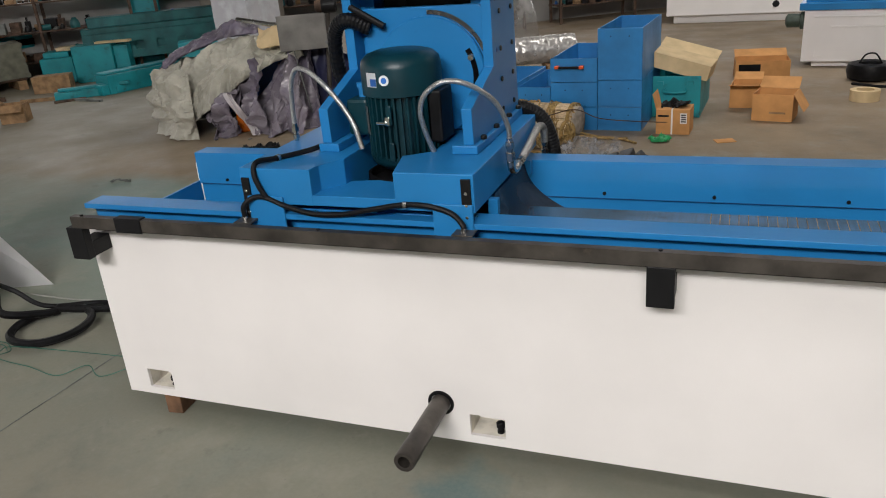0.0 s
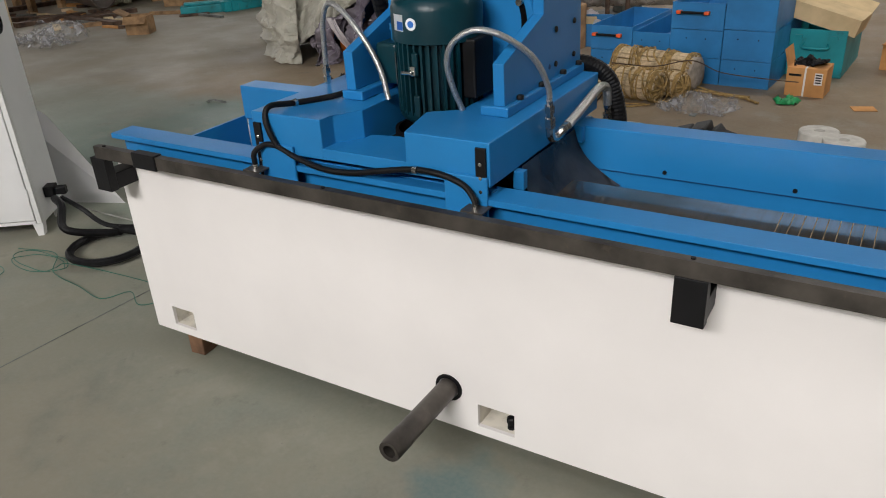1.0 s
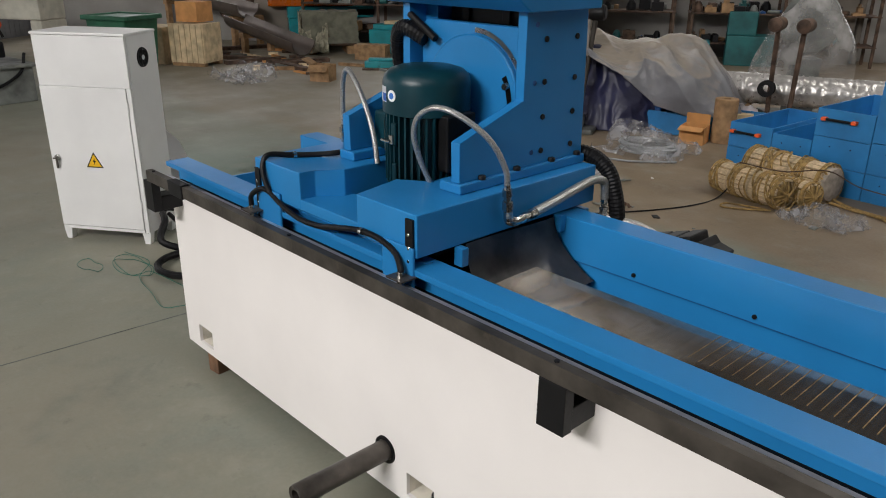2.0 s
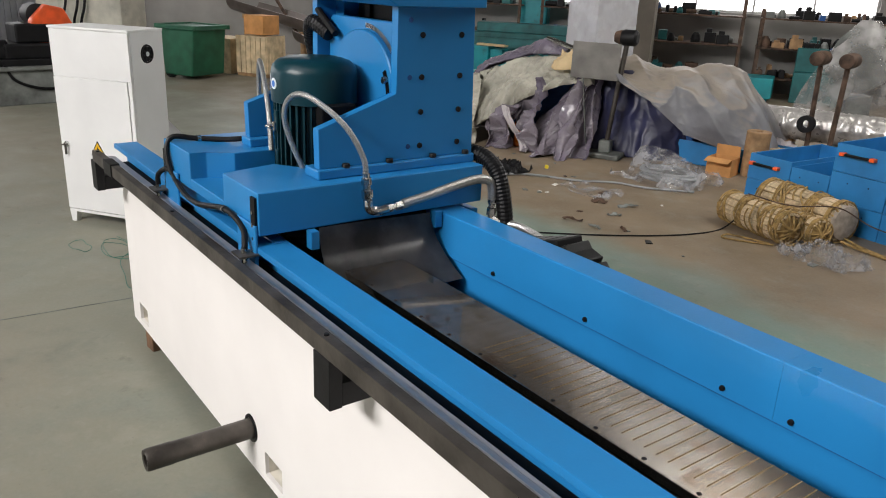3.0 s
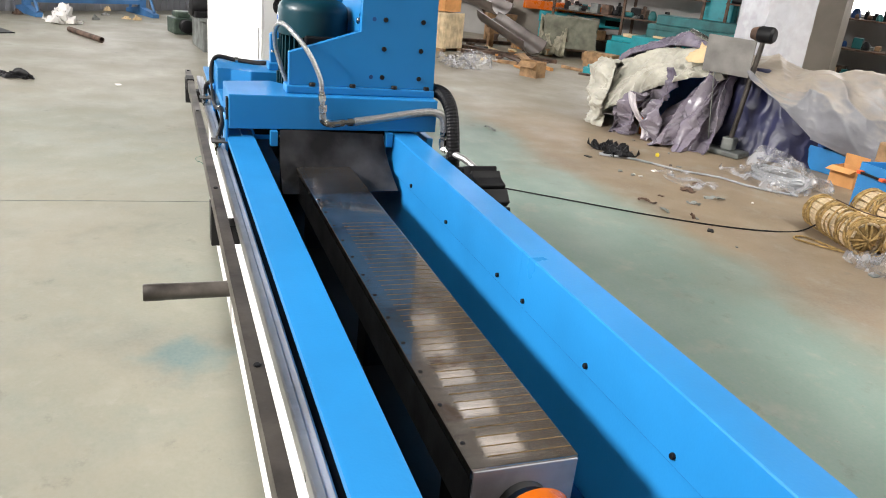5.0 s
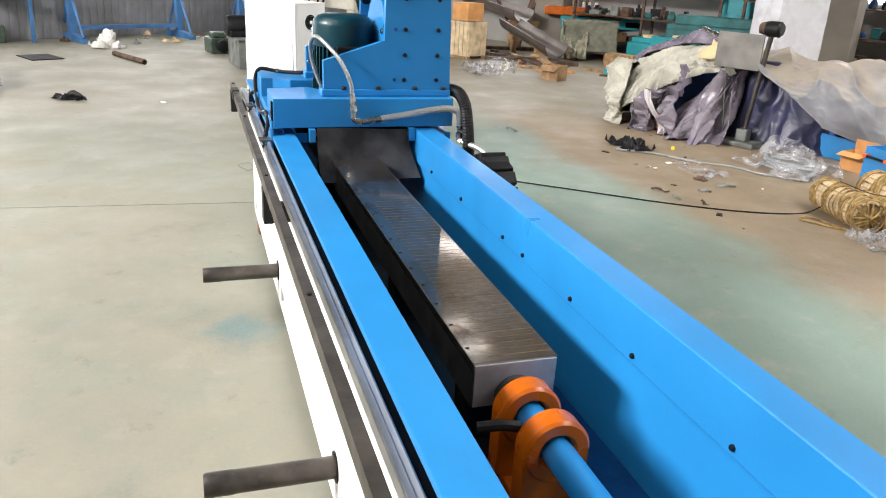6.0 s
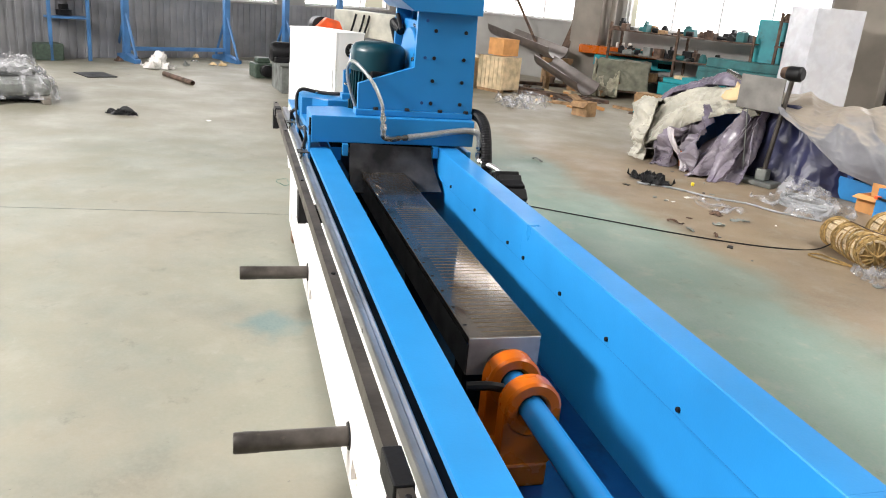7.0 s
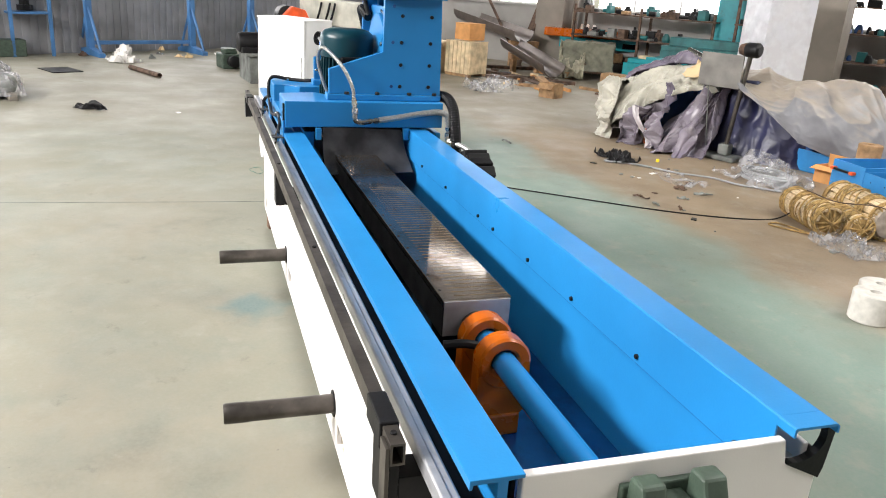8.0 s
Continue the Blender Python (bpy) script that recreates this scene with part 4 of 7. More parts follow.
part("hose_fitting", fitting(((1.432, 0.278, 1.010), (1.432, 0.285, 0.925)), 0.014), CHROME, carriage)
part("hose_fitting", fitting(((0.675, 0.305, 0.985), (0.675, 0.305, 1.045)), 0.012), CHROME, carriage)
part("elbow", tube_bm([(1.432, 0.285, 0.935), (1.434, 0.288, 0.910), (1.436, 0.312, 0.901), (1.436, 0.345, 0.904)], 0.013, 10), CHROME, carriage)
part("hose_fitting", fitting(((1.436, 0.335, 0.904), (1.436, 0.40, 0.910)), 0.013), CHROME, carriage)
part("supply_hose", tube_bm([(1.436, 0.395, 0.910), (1.434, 0.48, 0.922), (1.430, 0.59, 0.940), (1.428, 0.67, 0.948), (1.432, 0.712, 0.936), (1.434, 0.722, 0.905), (1.434, 0.724, 0.88)], 0.0135, 10, 8, ribs=0.03), BRAID, carriage, "grey braided supply hose")
part("hose_fitting", fitting(((1.434, 0.724, 0.90), (1.434, 0.724, 0.815)), 0.013), CHROME, carriage)
part("hose_fitting", fitting(((1.434, 0.722, 0.818), (1.475, 0.752, 0.812)), 0.013), CHROME, carriage)
part("drain_hose", tube_bm([(1.47, 0.748, 0.812), (1.53, 0.785, 0.80), (1.585, 0.83, 0.75), (1.60, 0.86, 0.62), (1.60, 0.87, 0.50)], 0.012, 10), BRAID, carriage)
part("corrugated_hose", tube_bm([(1.20, 0.69, 0.975), (1.28, 0.715, 1.0), (1.36, 0.735, 1.0), (1.42, 0.745, 0.965), (1.45, 0.75, 0.90), (1.465, 0.755, 0.82), (1.47, 0.76, 0.74)], 0.024, 12, 14, ribs=0.07), RUBBER, carriage, "thick black corrugated hose")
part("motor_conduit", tube_bm([(0.93, 0.44, 1.33), (0.86, 0.42, 1.36), (0.80, 0.44, 1.32), (0.775, 0.48, 1.20), (0.79, 0.52, 1.08), (0.82, 0.55, 1.0)], 0.024, 12, 14, ribs=0.07), RUBBER, carriage, "thick black corrugated conduit")
part("gas_strut", tube_bm([(0.87, 0.43, 1.40), (0.985, 0.43, 1.335)], 0.011, 10, 1), BLACK, carriage)

# curved splash shield under the right side
bm = bmesh.new()
rows = []
for k in range(13):
    t = k / 12
    x = 1.415 + 0.035 * t + 0.10 * t ** 2.4
    z = 0.868 - 0.175 * t ** 0.9
    rows.append([bm.verts.new((x, y, z + 0.004 * math.sin(9 * y + 3 * t))) for y in np.linspace(0.145 - 0.005 * t, 0.505 + 0.03 * t, 11)])
for a, b in zip(rows, rows[1:]):
    for k in range(10):
        bm.faces.new((a[k], a[k + 1], b[k + 1], b[k]))
bmesh.ops.solidify(bm, geom=bm.faces[:], thickness=0.003)
SHIELD = mat("smoky_rubber_sheet", (0.075, 0.075, 0.082), 0.20, vary=0.3, scale=6, bump=0.05, spots=0.5, spot_color=(0.10, 0.10, 0.10), spot_scale=5, spot_at=0.5)
part("splash_shield", bm, SHIELD, carriage, "curved grey rubber splash shield", smooth=True)
for y in (0.125, 0.525):
    part("shield_lug", box_bm(1.405, 1.435, y - 0.012, y + 0.012, 0.82, 0.87, bevel=0.002), BLUE, carriage)

# ---------------------------------------------------------------- electrical cabinet
cab = thing("electrical_cabinet", "white steel electrical cabinet on short legs with one locked door", "cabinet", at=(-1.701, 0.143, 0), rz=36.5)
CW, CD, CH = 0.533, 0.290, 1.127
body = part("cabinet_body", boxes_bm([(0, CW, 0.018, CD, 0.062, CH - 0.004), (-0.003, CW + 0.003, -0.004, CD + 0.003, CH - 0.004, CH + 0.010)], 0.003), CABWHITE, cab)
part("upper_panel", box_bm(0.004, CW - 0.004, 0.0, 0.018, 0.8612, CH - 0.006, bevel=0.002), CABWHITE, cab)
door = part("door", box_bm(0.004, CW - 0.030, -0.004, 0.017, 0.085, 0.860, bevel=0.003), CABWHITE, cab)
part("hinge_stile", box_bm(CW - 0.026, CW - 0.002, 0.0, 0.018, 0.066, 0.860, bevel=0.002), CABWHITE, cab)
part("base_strip", box_bm(0.004, CW - 0.030, 0.0, 0.018, 0.064, 0.081, bevel=0.002), CABWHITE, cab)
for z in (0.20, 0.74):
    part("hinge", turned_bm([(0.006, z), (0.006, z + 0.05)], "z", (CW - 0.028, -0.004, 0), 8), CABWHITE, door)
part("lock", turned_bm([(0.016, 0.0), (0.016, -0.010), (0.011, -0.014), (0.001, -0.014)], "y", (0.045, -0.004, 0.475), 16), CHROME, door)
part("lock_key", boxes_bm([(0.037, 0.053, -0.040, -0.016, 0.471, 0.479), (0.040, 0.050, -0.024, -0.014, 0.415, 0.468)], 0.002), DARKSTEEL, door)
YELLOW = mat("warning_yellow", (0.80, 0.46, 0.01), 0.45, vary=0.04)
tx, tz = 0.262, 0.462
tri = part("warning_sign", prism_bm([(tx - 0.050, tz - 0.034), (tx + 0.050, tz - 0.034), (tx, tz + 0.052)], "y", -0.0055, -0.0042, 0), BLACK, door, "yellow warning triangle with a black flash")
part("sign_face", prism_bm([(tx - 0.040, tz - 0.028), (tx + 0.040, tz - 0.028), (tx, tz + 0.040)], "y", -0.0064, -0.0056, 0), YELLOW, tri)
part("flash", prism_bm([(tx + 0.004, tz + 0.020), (tx - 0.010, tz - 0.003), (tx - 0.001, tz - 0.003), (tx - 0.006, tz - 0.022), (tx + 0.010, tz + 0.004), (tx + 0.002, tz + 0.004)], "y", -0.0072, -0.0065, 0), BLACK, tri)
for x in (0.0, CW - 0.05):
    for y in (0.004, CD - 0.05):
        part("leg", prism_bm([(x + 0.010, 0.0), (x + 0.040, 0.0), (x + 0.05, 0.064), (x, 0.064)], "y", y, y + 0.04, 0.001), CABWHITE, cab)
fan = part("fan_grille", turned_bm([(0.042, 0.0), (0.042, 0.006), (0.050, 0.006), (0.052, 0.0)], "x", (CW, 0.145, 1.005), 28, close=True), BLACK, cab, "black round fan grille")
part("fan_dish", turned_bm([(0.041, 0.001), (0.036, 0.0025), (0.001, 0.003)], "x", (CW, 0.145, 1.005), 24), VOID, fan)
for k in range(7):
    a = k * 2 * math.pi / 7
    b = bmesh.new()
    add_box(b, CW + 0.003, CW + 0.005, 0.145 - 0.005, 0.145 + 0.005, 1.012, 1.040, m=None)
    bmesh.ops.rotate(b, cent=(CW, 0.145, 1.005), matrix=Matrix.Rotation(a, 3, "X"), verts=b.verts)
    part("fan_blade", b, BLACK, fan)
part("fan_hub", turned_bm([(0.013, 0.003), (0.013, 0.007), (0.001, 0.008)], "x", (CW, 0.145, 1.005), 14), STICKER, fan)
part("cable_socket", boxes_bm([(CW, CW + 0.05, 0.10, 0.17, 0.16, 0.215), (CW + 0.05, CW + 0.10, 0.115, 0.155, 0.165, 0.205)], 0.006), BLACK, cab)

# ---------------------------------------------------------------- round the cabinet and on the aisle floor
j = part("floor_joint", box_bm(-0.0025, 0.0025, -9.5, 1.1, 0.0004, 0.002, bevel=0), GREYIRON)
j.matrix_world = pose(-0.345, 0, 0, 0, 0, -3)
tagged(j, "thin dark saw-cut joint in the concrete floor", "floor joint", kind="structure")

sbm = bmesh.new()
sbm.faces.new([sbm.verts.new(p) for p in ((-1.24, 0.91, 0.004), (-1.63, 0.84, 0.47), (-2.02, 0.60, 0.80), (-1.92, 0.64, 0.004))])
bmesh.ops.solidify(sbm, geom=sbm.faces[:], thickness=0.006)
sheet = part("leaning_sheet", sbm, CABWHITE)
tagged(sheet, "white painted sheet metal panel leaning behind the cabinet", "panel")


def wire(name, pts, r, material, label, category, steps=8, group=""):
    ob = part(name, tube_bm(pts, r, 8, steps), material, smooth=True)
    return tagged(ob, label, category, group)


def loops(cx, cy, r, n, z=0.02, squash=0.8, wob=0.02, turn=0.0, seed=1):
    rnd = random.Random(seed)
    out = []
    for k in range(n * 10 + 1):
        a = 2 * math.pi * k / 10 + turn
        q = r * (1 + rnd.uniform(-wob, wob) * 3)
        out.append((cx + q * math.cos(a), cy + squash * q * math.sin(a), z + 0.012 * (k / 10) + rnd.uniform(0, wob * 0.2)))
    return out


wire("cable_coil", [(-1.20, 0.515, 0.19), (-1.10, 0.48, 0.18), (-1.02, 0.42, 0.10), (-0.93, 0.55, 0.045)] + loops(-0.80, 0.48, 0.175, 1, 0.028, 1.0, 0.004, 2.2) + [(-0.62, 0.66, 0.05), (-0.40, 0.64, 0.12), (-0.15, 0.50, 0.20), (0.02, 0.42, 0.22)], 0.019, RUBBER, "thick black cable coiled once on the floor beside the machine", "cable")
wire("cable", [(-1.19, 0.545, 0.185), (-1.06, 0.55, 0.15), (-0.95, 0.60, 0.06), (-0.75, 0.74, 0.03), (-0.45, 0.70, 0.06), (0.01, 0.50, 0.18)], 0.012, RUBBER, "black cable running from the cabinet to the machine", "cable")
WIREGREEN = mat("green_wire", (0.02, 0.13, 0.09), 0.5)
WIREGREY = mat("grey_wire", (0.30, 0.30, 0.27), 0.5)
wire("wire", [(-1.25, 0.30, 0.006), (-1.0, 0.33, 0.02), (-0.86, 0.22, 0.006), (-0.62, 0.18, 0.012), (-0.45, 0.16, 0.006), (-0.36, 0.24, 0.02), (-0.25, 0.20, 0.006), (-0.08, 0.30, 0.05)], 0.0020, WIREGREEN, "thin green wire lying loose on the floor", "wire", group="loose wires")
wire("wire", loops(-0.98, 0.24, 0.16, 2, 0.006, 0.45, 0.05, 0.4, 3) + [(-0.55, 0.34, 0.006), (-0.20, 0.34, 0.02)], 0.0019, WIREGREEN, "thin green wire lying in loops on the floor", "wire", group="loose wires")
wire("wire", [(-1.2, 0.60, 0.12), (-0.9, 0.72, 0.04), (-0.55, 0.80, 0.02), (-0.2, 0.72, 0.03)], 0.004, WIREGREY, "thin grey wire lying loose on the floor", "wire", group="loose wires")
wire("wire", loops(-1.15, 0.08, 0.10, 1, 0.005, 0.5, 0.06, 0.0, 5), 0.0018, WIREGREEN, "thin green wire lying in a loop", "wire", group="loose wires")
wire("floor_cable", [(-1.05, 1.25, 0.006), (-0.72, 1.75, 0.006), (-0.38, 2.21, 0.006), (-0.16, 2.50, 0.006), (0.04, 2.77, 0.006), (0.24, 3.10, 0.006), (0.36, 3.40, 0.006), (0.38, 3.66, 0.008), (0.40, 3.84, 0.10)], 0.005, RUBBER, "thin black cable trailing over the floor", "cable")


def drag_chain():
    """The looped end of the energy chain behind the trough."""
    ch = thing("drag_chain", "black plastic energy chain looping behind the machine", "cable chain")
    ch.matrix_world = MACHINE
    top = [(1.30 + 0.053 * k, 0.728 + 0.012 * max(0, k - 3) ** 1.15) for k in range(10)]
    arc_ = [(1.80 + 0.102 * math.sin(a), 0.690 + 0.106 * math.cos(a)) for a in (math.pi * k / 6 for k in range(0, 6))]
    low = [(1.80 - 0.055 * k, 0.582) for k in range(22)]
    run = top + arc_ + low
    for (x0, z0), (x1, z1) in zip(run, run[1:]):
        a = math.atan2(z1 - z0, x1 - x0)
        b = bmesh.new()
        add_box(b, 0.002, 0.053, -0.05, 0.05, -0.022, 0.022, bevel=0.005)
        o = part("chain_link", b, BLACK, ch)
        o.matrix_basis = Matrix.Translation((x0, 0.76, z0)) @ Matrix.Rotation(-a, 4, "Y")
    part("chain_tray", boxes_bm([(0.2, 2.6, 0.70, 0.82, 0.550, 0.557), (0.6, 0.64, 0.622, 0.80, 0.50, 0.550), (2.0, 2.04, 0.622, 0.80, 0.50, 0.550)], 0.001), BLUE_DARK, ch)
    return ch


drag_chain()

# far end of the aisle
scr = part("paper_scrap", prism_bm([(-0.04, -0.02), (0.04, -0.025), (0.03, 0.02), (-0.03, 0.025)], "z", 0.001, 0.004, 0), PAPER)
scr.matrix_world = pose(-3.75, -0.55, 0, 0, 0, 20)
tagged(scr, "scrap of white paper on the floor", "scrap")
pipe = part("loose_pipe", turned_bm([(0.026, 0), (0.026, 0.95), (0.034, 0.95), (0.034, 0)], "x", (0, 0, 0.035), 20, close=True), RUST, smooth=True)
pipe.matrix_world = pose(-7.25, -1.28, 0, 0, 0, 27)
tagged(pipe, "rusty steel pipe lying on the floor", "pipe")
drain = part("drain_cover", boxes_bm([(-0.26, 0.26, -0.20, 0.20, 0.001, 0.012)], 0.002), BLACK)
drain.matrix_world = pose(-6.95, -2.15, 0, 0, 0, 30)
tagged(drain, "dark steel plate over a floor pit", "plate")

# grey machine with black motors behind the cabinet
gm = thing("old_machine", "grey machine base carrying black motors and an orange guard", "machine", at=(-6.55, 0.55, 0), rz=8)
part("machine_base", boxes_bm([(-0.30, 0.45, -0.30, 0.75, 0.0, 0.36), (-0.34, 0.49, -0.34, 0.79, 0.36, 0.40)], 0.01), GREYIRON, gm)
part("slide", boxes_bm([(-0.1, 0.4, -0.38, 0.3, 0.40, 0.47)], 0.01), BLACK, gm)
part("gearbox", boxes_bm([(-0.2, 0.35, -0.15, 0.55, 0.46, 0.62), (-0.1, 0.25, 0.0, 0.40, 0.62, 0.82), (-0.25, -0.05, -0.3, -0.1, 0.46, 0.58)], 0.02), BLACK, gm)
part("drive_motor", turned_bm([(0.03, -0.42), (0.12, -0.40), (0.14, -0.36), (0.14, -0.10), (0.10, -0.08)], "y", (0.2, 0, 0.52), 20), BLACK, gm, smooth=True)
part("drive_motor", turned_bm([(0.10, 0), (0.12, 0.03), (0.12, 0.26), (0.08, 0.28)], "x", (-0.2, 0.30, 0.90), 20), BLACK, gm, smooth=True)
part("belt_guard", prism_bm([(0.15, 0.62), (0.50, 0.60), (0.62, 0.78), (0.52, 0.98), (0.34, 1.02), (0.18, 0.86)], "x", 0.10, 0.24, 0.02), REDORANGE, gm, "orange belt guard")
part("oil_pipe", tube_bm([(0.42, -0.2, 0.44), (0.47, -0.1, 0.25), (0.47, 0.25, 0.16), (0.46, 0.6, 0.3), (0.42, 0.7, 0.5)], 0.016, 8), RUBBER, gm)
g2 = thing("small_pump", "small grey-green pump unit on the floor", "pump", at=(-7.8, 0.1, 0), rz=15)
part("pump_body", boxes_bm([(-0.18, 0.18, -0.15, 0.15, 0, 0.22), (-0.10, 0.12, -0.10, 0.10, 0.22, 0.30)], 0.02), OLIVE, g2)
part("pump_motor", turned_bm([(0.06, -0.05), (0.09, -0.02), (0.09, 0.2), (0.06, 0.22)], "x", (0.1, 0, 0.12), 16), BLACK, g2, smooth=True)
gc = thing("press_frame", "cream painted machine frame with hoses", "machine", at=(-10.3, 2.2, 0), rz=30)
CREAM = mat("cream_machine_paint", (0.52, 0.50, 0.42), 0.55, vary=0.12, scale=4, spots=0.4)
part("frame_body", boxes_bm([(-0.9, 0.9, -0.25, 0.25, 0.55, 1.0), (-0.9, -0.7, -0.25, 0.25, 0, 0.55), (0.7, 0.9, -0.25, 0.25, 0, 0.55)], 0.02), CREAM, gc)
for k, x in enumerate((-0.2, 0.05, 0.2)):
    part("hose", tube_bm([(x, -0.26, 0.95), (x + 0.05, -0.34, 0.8), (x - 0.05, -0.33, 0.55), (x, -0.28, 0.3)], 0.02, 8), RUBBER, gc)
bin_ = thing("waste_bin", "dark green plastic wheeled waste bin", "bin", at=(-7.79, 2.96, 0), rz=25)
part("bin_body", prism_bm([(-0.26, 0.05), (0.26, 0.05), (0.33, 0.70), (-0.33, 0.70)], "y", -0.30, 0.30, 0.02), GREENPL, bin_)
part("bin_rim", boxes_bm([(-0.37, 0.37, -0.34, -0.29, 0.66, 0.72), (-0.37, 0.37, 0.29, 0.34, 0.66, 0.72), (-0.37, -0.32, -0.29, 0.29, 0.66, 0.72), (0.32, 0.37, -0.29, 0.29, 0.66, 0.72)], 0.01), GREENPL, bin_)
for y in (-0.24, 0.24):
    part("wheel", turned_bm([(0.02, y - 0.03), (0.09, y - 0.03), (0.09, y + 0.03), (0.02, y + 0.03)], "y", (-0.2, 0, 0.09), 16), RUBBER, bin_)

# blue gantry frames in front of the clad wall
BLUEFRAME = mat("gantry_blue_paint", (0.05, 0.16, 0.36), 0.5, vary=0.15, scale=3)


def gantry(name, m, w, h, brace):
    g = thing(name, "blue steel gantry frame standing by the clad wall", "gantry", "gantry frames")
    g.matrix_world = m
    for x in (0, w):
        part("post", box_bm(x - 0.05, x + 0.05, -0.05, 0.05, 0.02, h, bevel=0.006), BLUEFRAME, g)
        part("foot", prism_bm([(-0.45, 0), (0.45, 0), (0.45, 0.06), (0.05, 0.12), (-0.05, 0.12), (-0.45, 0.06)], "x", x - 0.05, x + 0.05, 0.004), BLUEFRAME, g)
        for s in (-1, 1):
            part("brace", tube_bm([(x, s * 0.40, 0.08), (x, s * 0.03, 0.75)], 0.022, 8, 1), BLUEFRAME, g)
    part("top_rail", box_bm(-0.1, w + 0.1, -0.06, 0.06, h, h + 0.14, bevel=0.006), BLUEFRAME, g)
    if brace:
        part("low_rail", box_bm(0.05, w - 0.05, -0.03, 0.03, 0.16, 0.22, bevel=0.004), BLUEFRAME, g)
    return g


gantry("gantry_frame", pose(-9.0, -2.0, 0, 0, 0, 118), 1.75, 1.35, True)
gantry("gantry_frame", pose(-8.4, -4.6, 0, 0, 0, 118), 2.0, 1.15, False)
gantry("gantry_frame", pose(-10.6, 0.6, 0, 0, 0, 118), 1.2, 2.6, False)
eq = thing("tool_trolley", "blue stand loaded with dark machine parts", "trolley", at=(-8.75, -2.85, 0), rz=25)
part("stand", boxes_bm([(x, x + 0.05, y, y + 0.05, 0, 1.0) for x in (-0.3, 0.25) for y in (-0.3, 0.25)] + [(-0.3, 0.3, -0.3, 0.3, 0.62, 0.65), (-0.3, 0.3, -0.3, 0.3, 0.98, 1.01)], 0.006), BLUEFRAME, eq)
for k, (x, y, z, r) in enumerate(((0, 0, 0.66, 0.12), (0.05, -0.1, 1.02, 0.10), (-0.12, 0.12, 0.66, 0.08))):
    part("loaded_part", turned_bm([(r, z), (r, z + 0.08), (r * 0.6, z + 0.08), (r * 0.6, z + 0.16)], "z", (x, y, 0), 14), BLACK, eq)
part("crank_box", box_bm(-0.25, 0.3, -0.5, -0.1, 0.0, 0.25, bevel=0.02), OLIVE, eq)
crate2 = part("plywood_box", box_bm(-0.35, 0.35, -0.25, 0.25, 0, 0.36, bevel=0.006), PALEWOOD)
crate2.matrix_world = pose(-11.6, 0.18, 0, 0, 0, 35)
tagged(crate2, "plain plywood box standing by the wall", "box")


def ridged(x, y, z):
    """1 on thin crease lines, falling away to both sides; about 0 on average."""
    return 0.75 - 3.0 * abs(noise.noise((x, y, z))) ** 0.8


def sheet_bm(nu, nv, f, broad=0.05, crease=0.02, fine=0.006, fu=2.5, fv=1.0, seed=0.0, hole=None, turn=0.0):
    """A draped sheet: f(u, v) gives its smooth place; broad swells, long creases (fu across, fv along, turned) and small crinkles push it along its normal."""
    bm = bmesh.new()
    g = []
    e = 1e-3
    ct, st = math.cos(turn), math.sin(turn)
    for i in range(nu + 1):
        row = []
        for k in range(nv + 1):
            u, v = i / nu, k / nv
            p = Vector(f(u, v))
            du, dv = Vector(f(min(1, u + e), v)) - Vector(f(max(0, u - e), v)), Vector(f(u, min(1, v + e))) - Vector(f(u, max(0, v - e)))
            nrm = du.cross(dv)
            nrm = nrm.normalized() if nrm.length > 1e-12 else Vector((0, -0.5, 0.8))
            a, b = ct * u - st * v, st * u + ct * v
            wa = a + 0.10 * noise.noise((3 * a, 2 * b, seed + 9)) + 0.03 * noise.noise((9 * a, 7 * b, seed))
            wb = b + 0.10 * noise.noise((3 * a, 2 * b, seed + 4))
            d = broad * noise.noise((wa * fu * 0.8, wb * fv * 0.9, seed))
            d += crease * (ridged(wa * fu, wb * fv, seed + 3) + 0.6 * ridged(wa * fu * 2.1, wb * fv * 1.7, seed + 7))
            d += fine * (ridged(wa * fu * 5, wb * fu * 4.2, seed + 1) + 0.8 * ridged(wa * fu * 9, wb * fu * 9, seed + 2))
            q = p + nrm * d
            row.append(bm.verts.new((q.x, q.y, max(0.004, q.z))))
        g.append(row)
    for i in range(nu):
        for k in range(nv):
            if hole and hole((i + 0.5) / nu, (k + 0.5) / nv):
                continue
            bm.faces.new((g[i][k], g[i + 1][k], g[i + 1][k + 1], g[i][k + 1]))
    return bm


def cloth(name, bm, material, m, label, category="tarpaulin", group="covers over the stored machine", thick=0.003):
    ob = part(name, bm, material, smooth=False)
    ob.data.polygons.foreach_set("use_smooth", [True] * len(ob.data.polygons))
    ob.data.set_sharp_from_angle(angle=radians(50))
    if thick >= 0.002:
        sol = ob.modifiers.new("thickness", "SOLIDIFY")
        sol.thickness = thick
    ob.matrix_world = m
    return tagged(ob, label, category, group)


def mound(x0, x1, y0, y1, h, power=0.6):
    return lambda u, v: (x0 + (x1 - x0) * u, y0 + (y1 - y0) * v, 0.008 + h * max(0.0, math.sin(math.pi * u) * math.sin(math.pi * v)) ** power)


def between(t, rows):
    """Straight runs between (t, value) rows."""
    for (a, p), (b, q) in zip(rows, rows[1:]):
        if t <= b:
            return p + (q - p) * max(0.0, (t - a) / (b - a))
    return rows[-1][1]


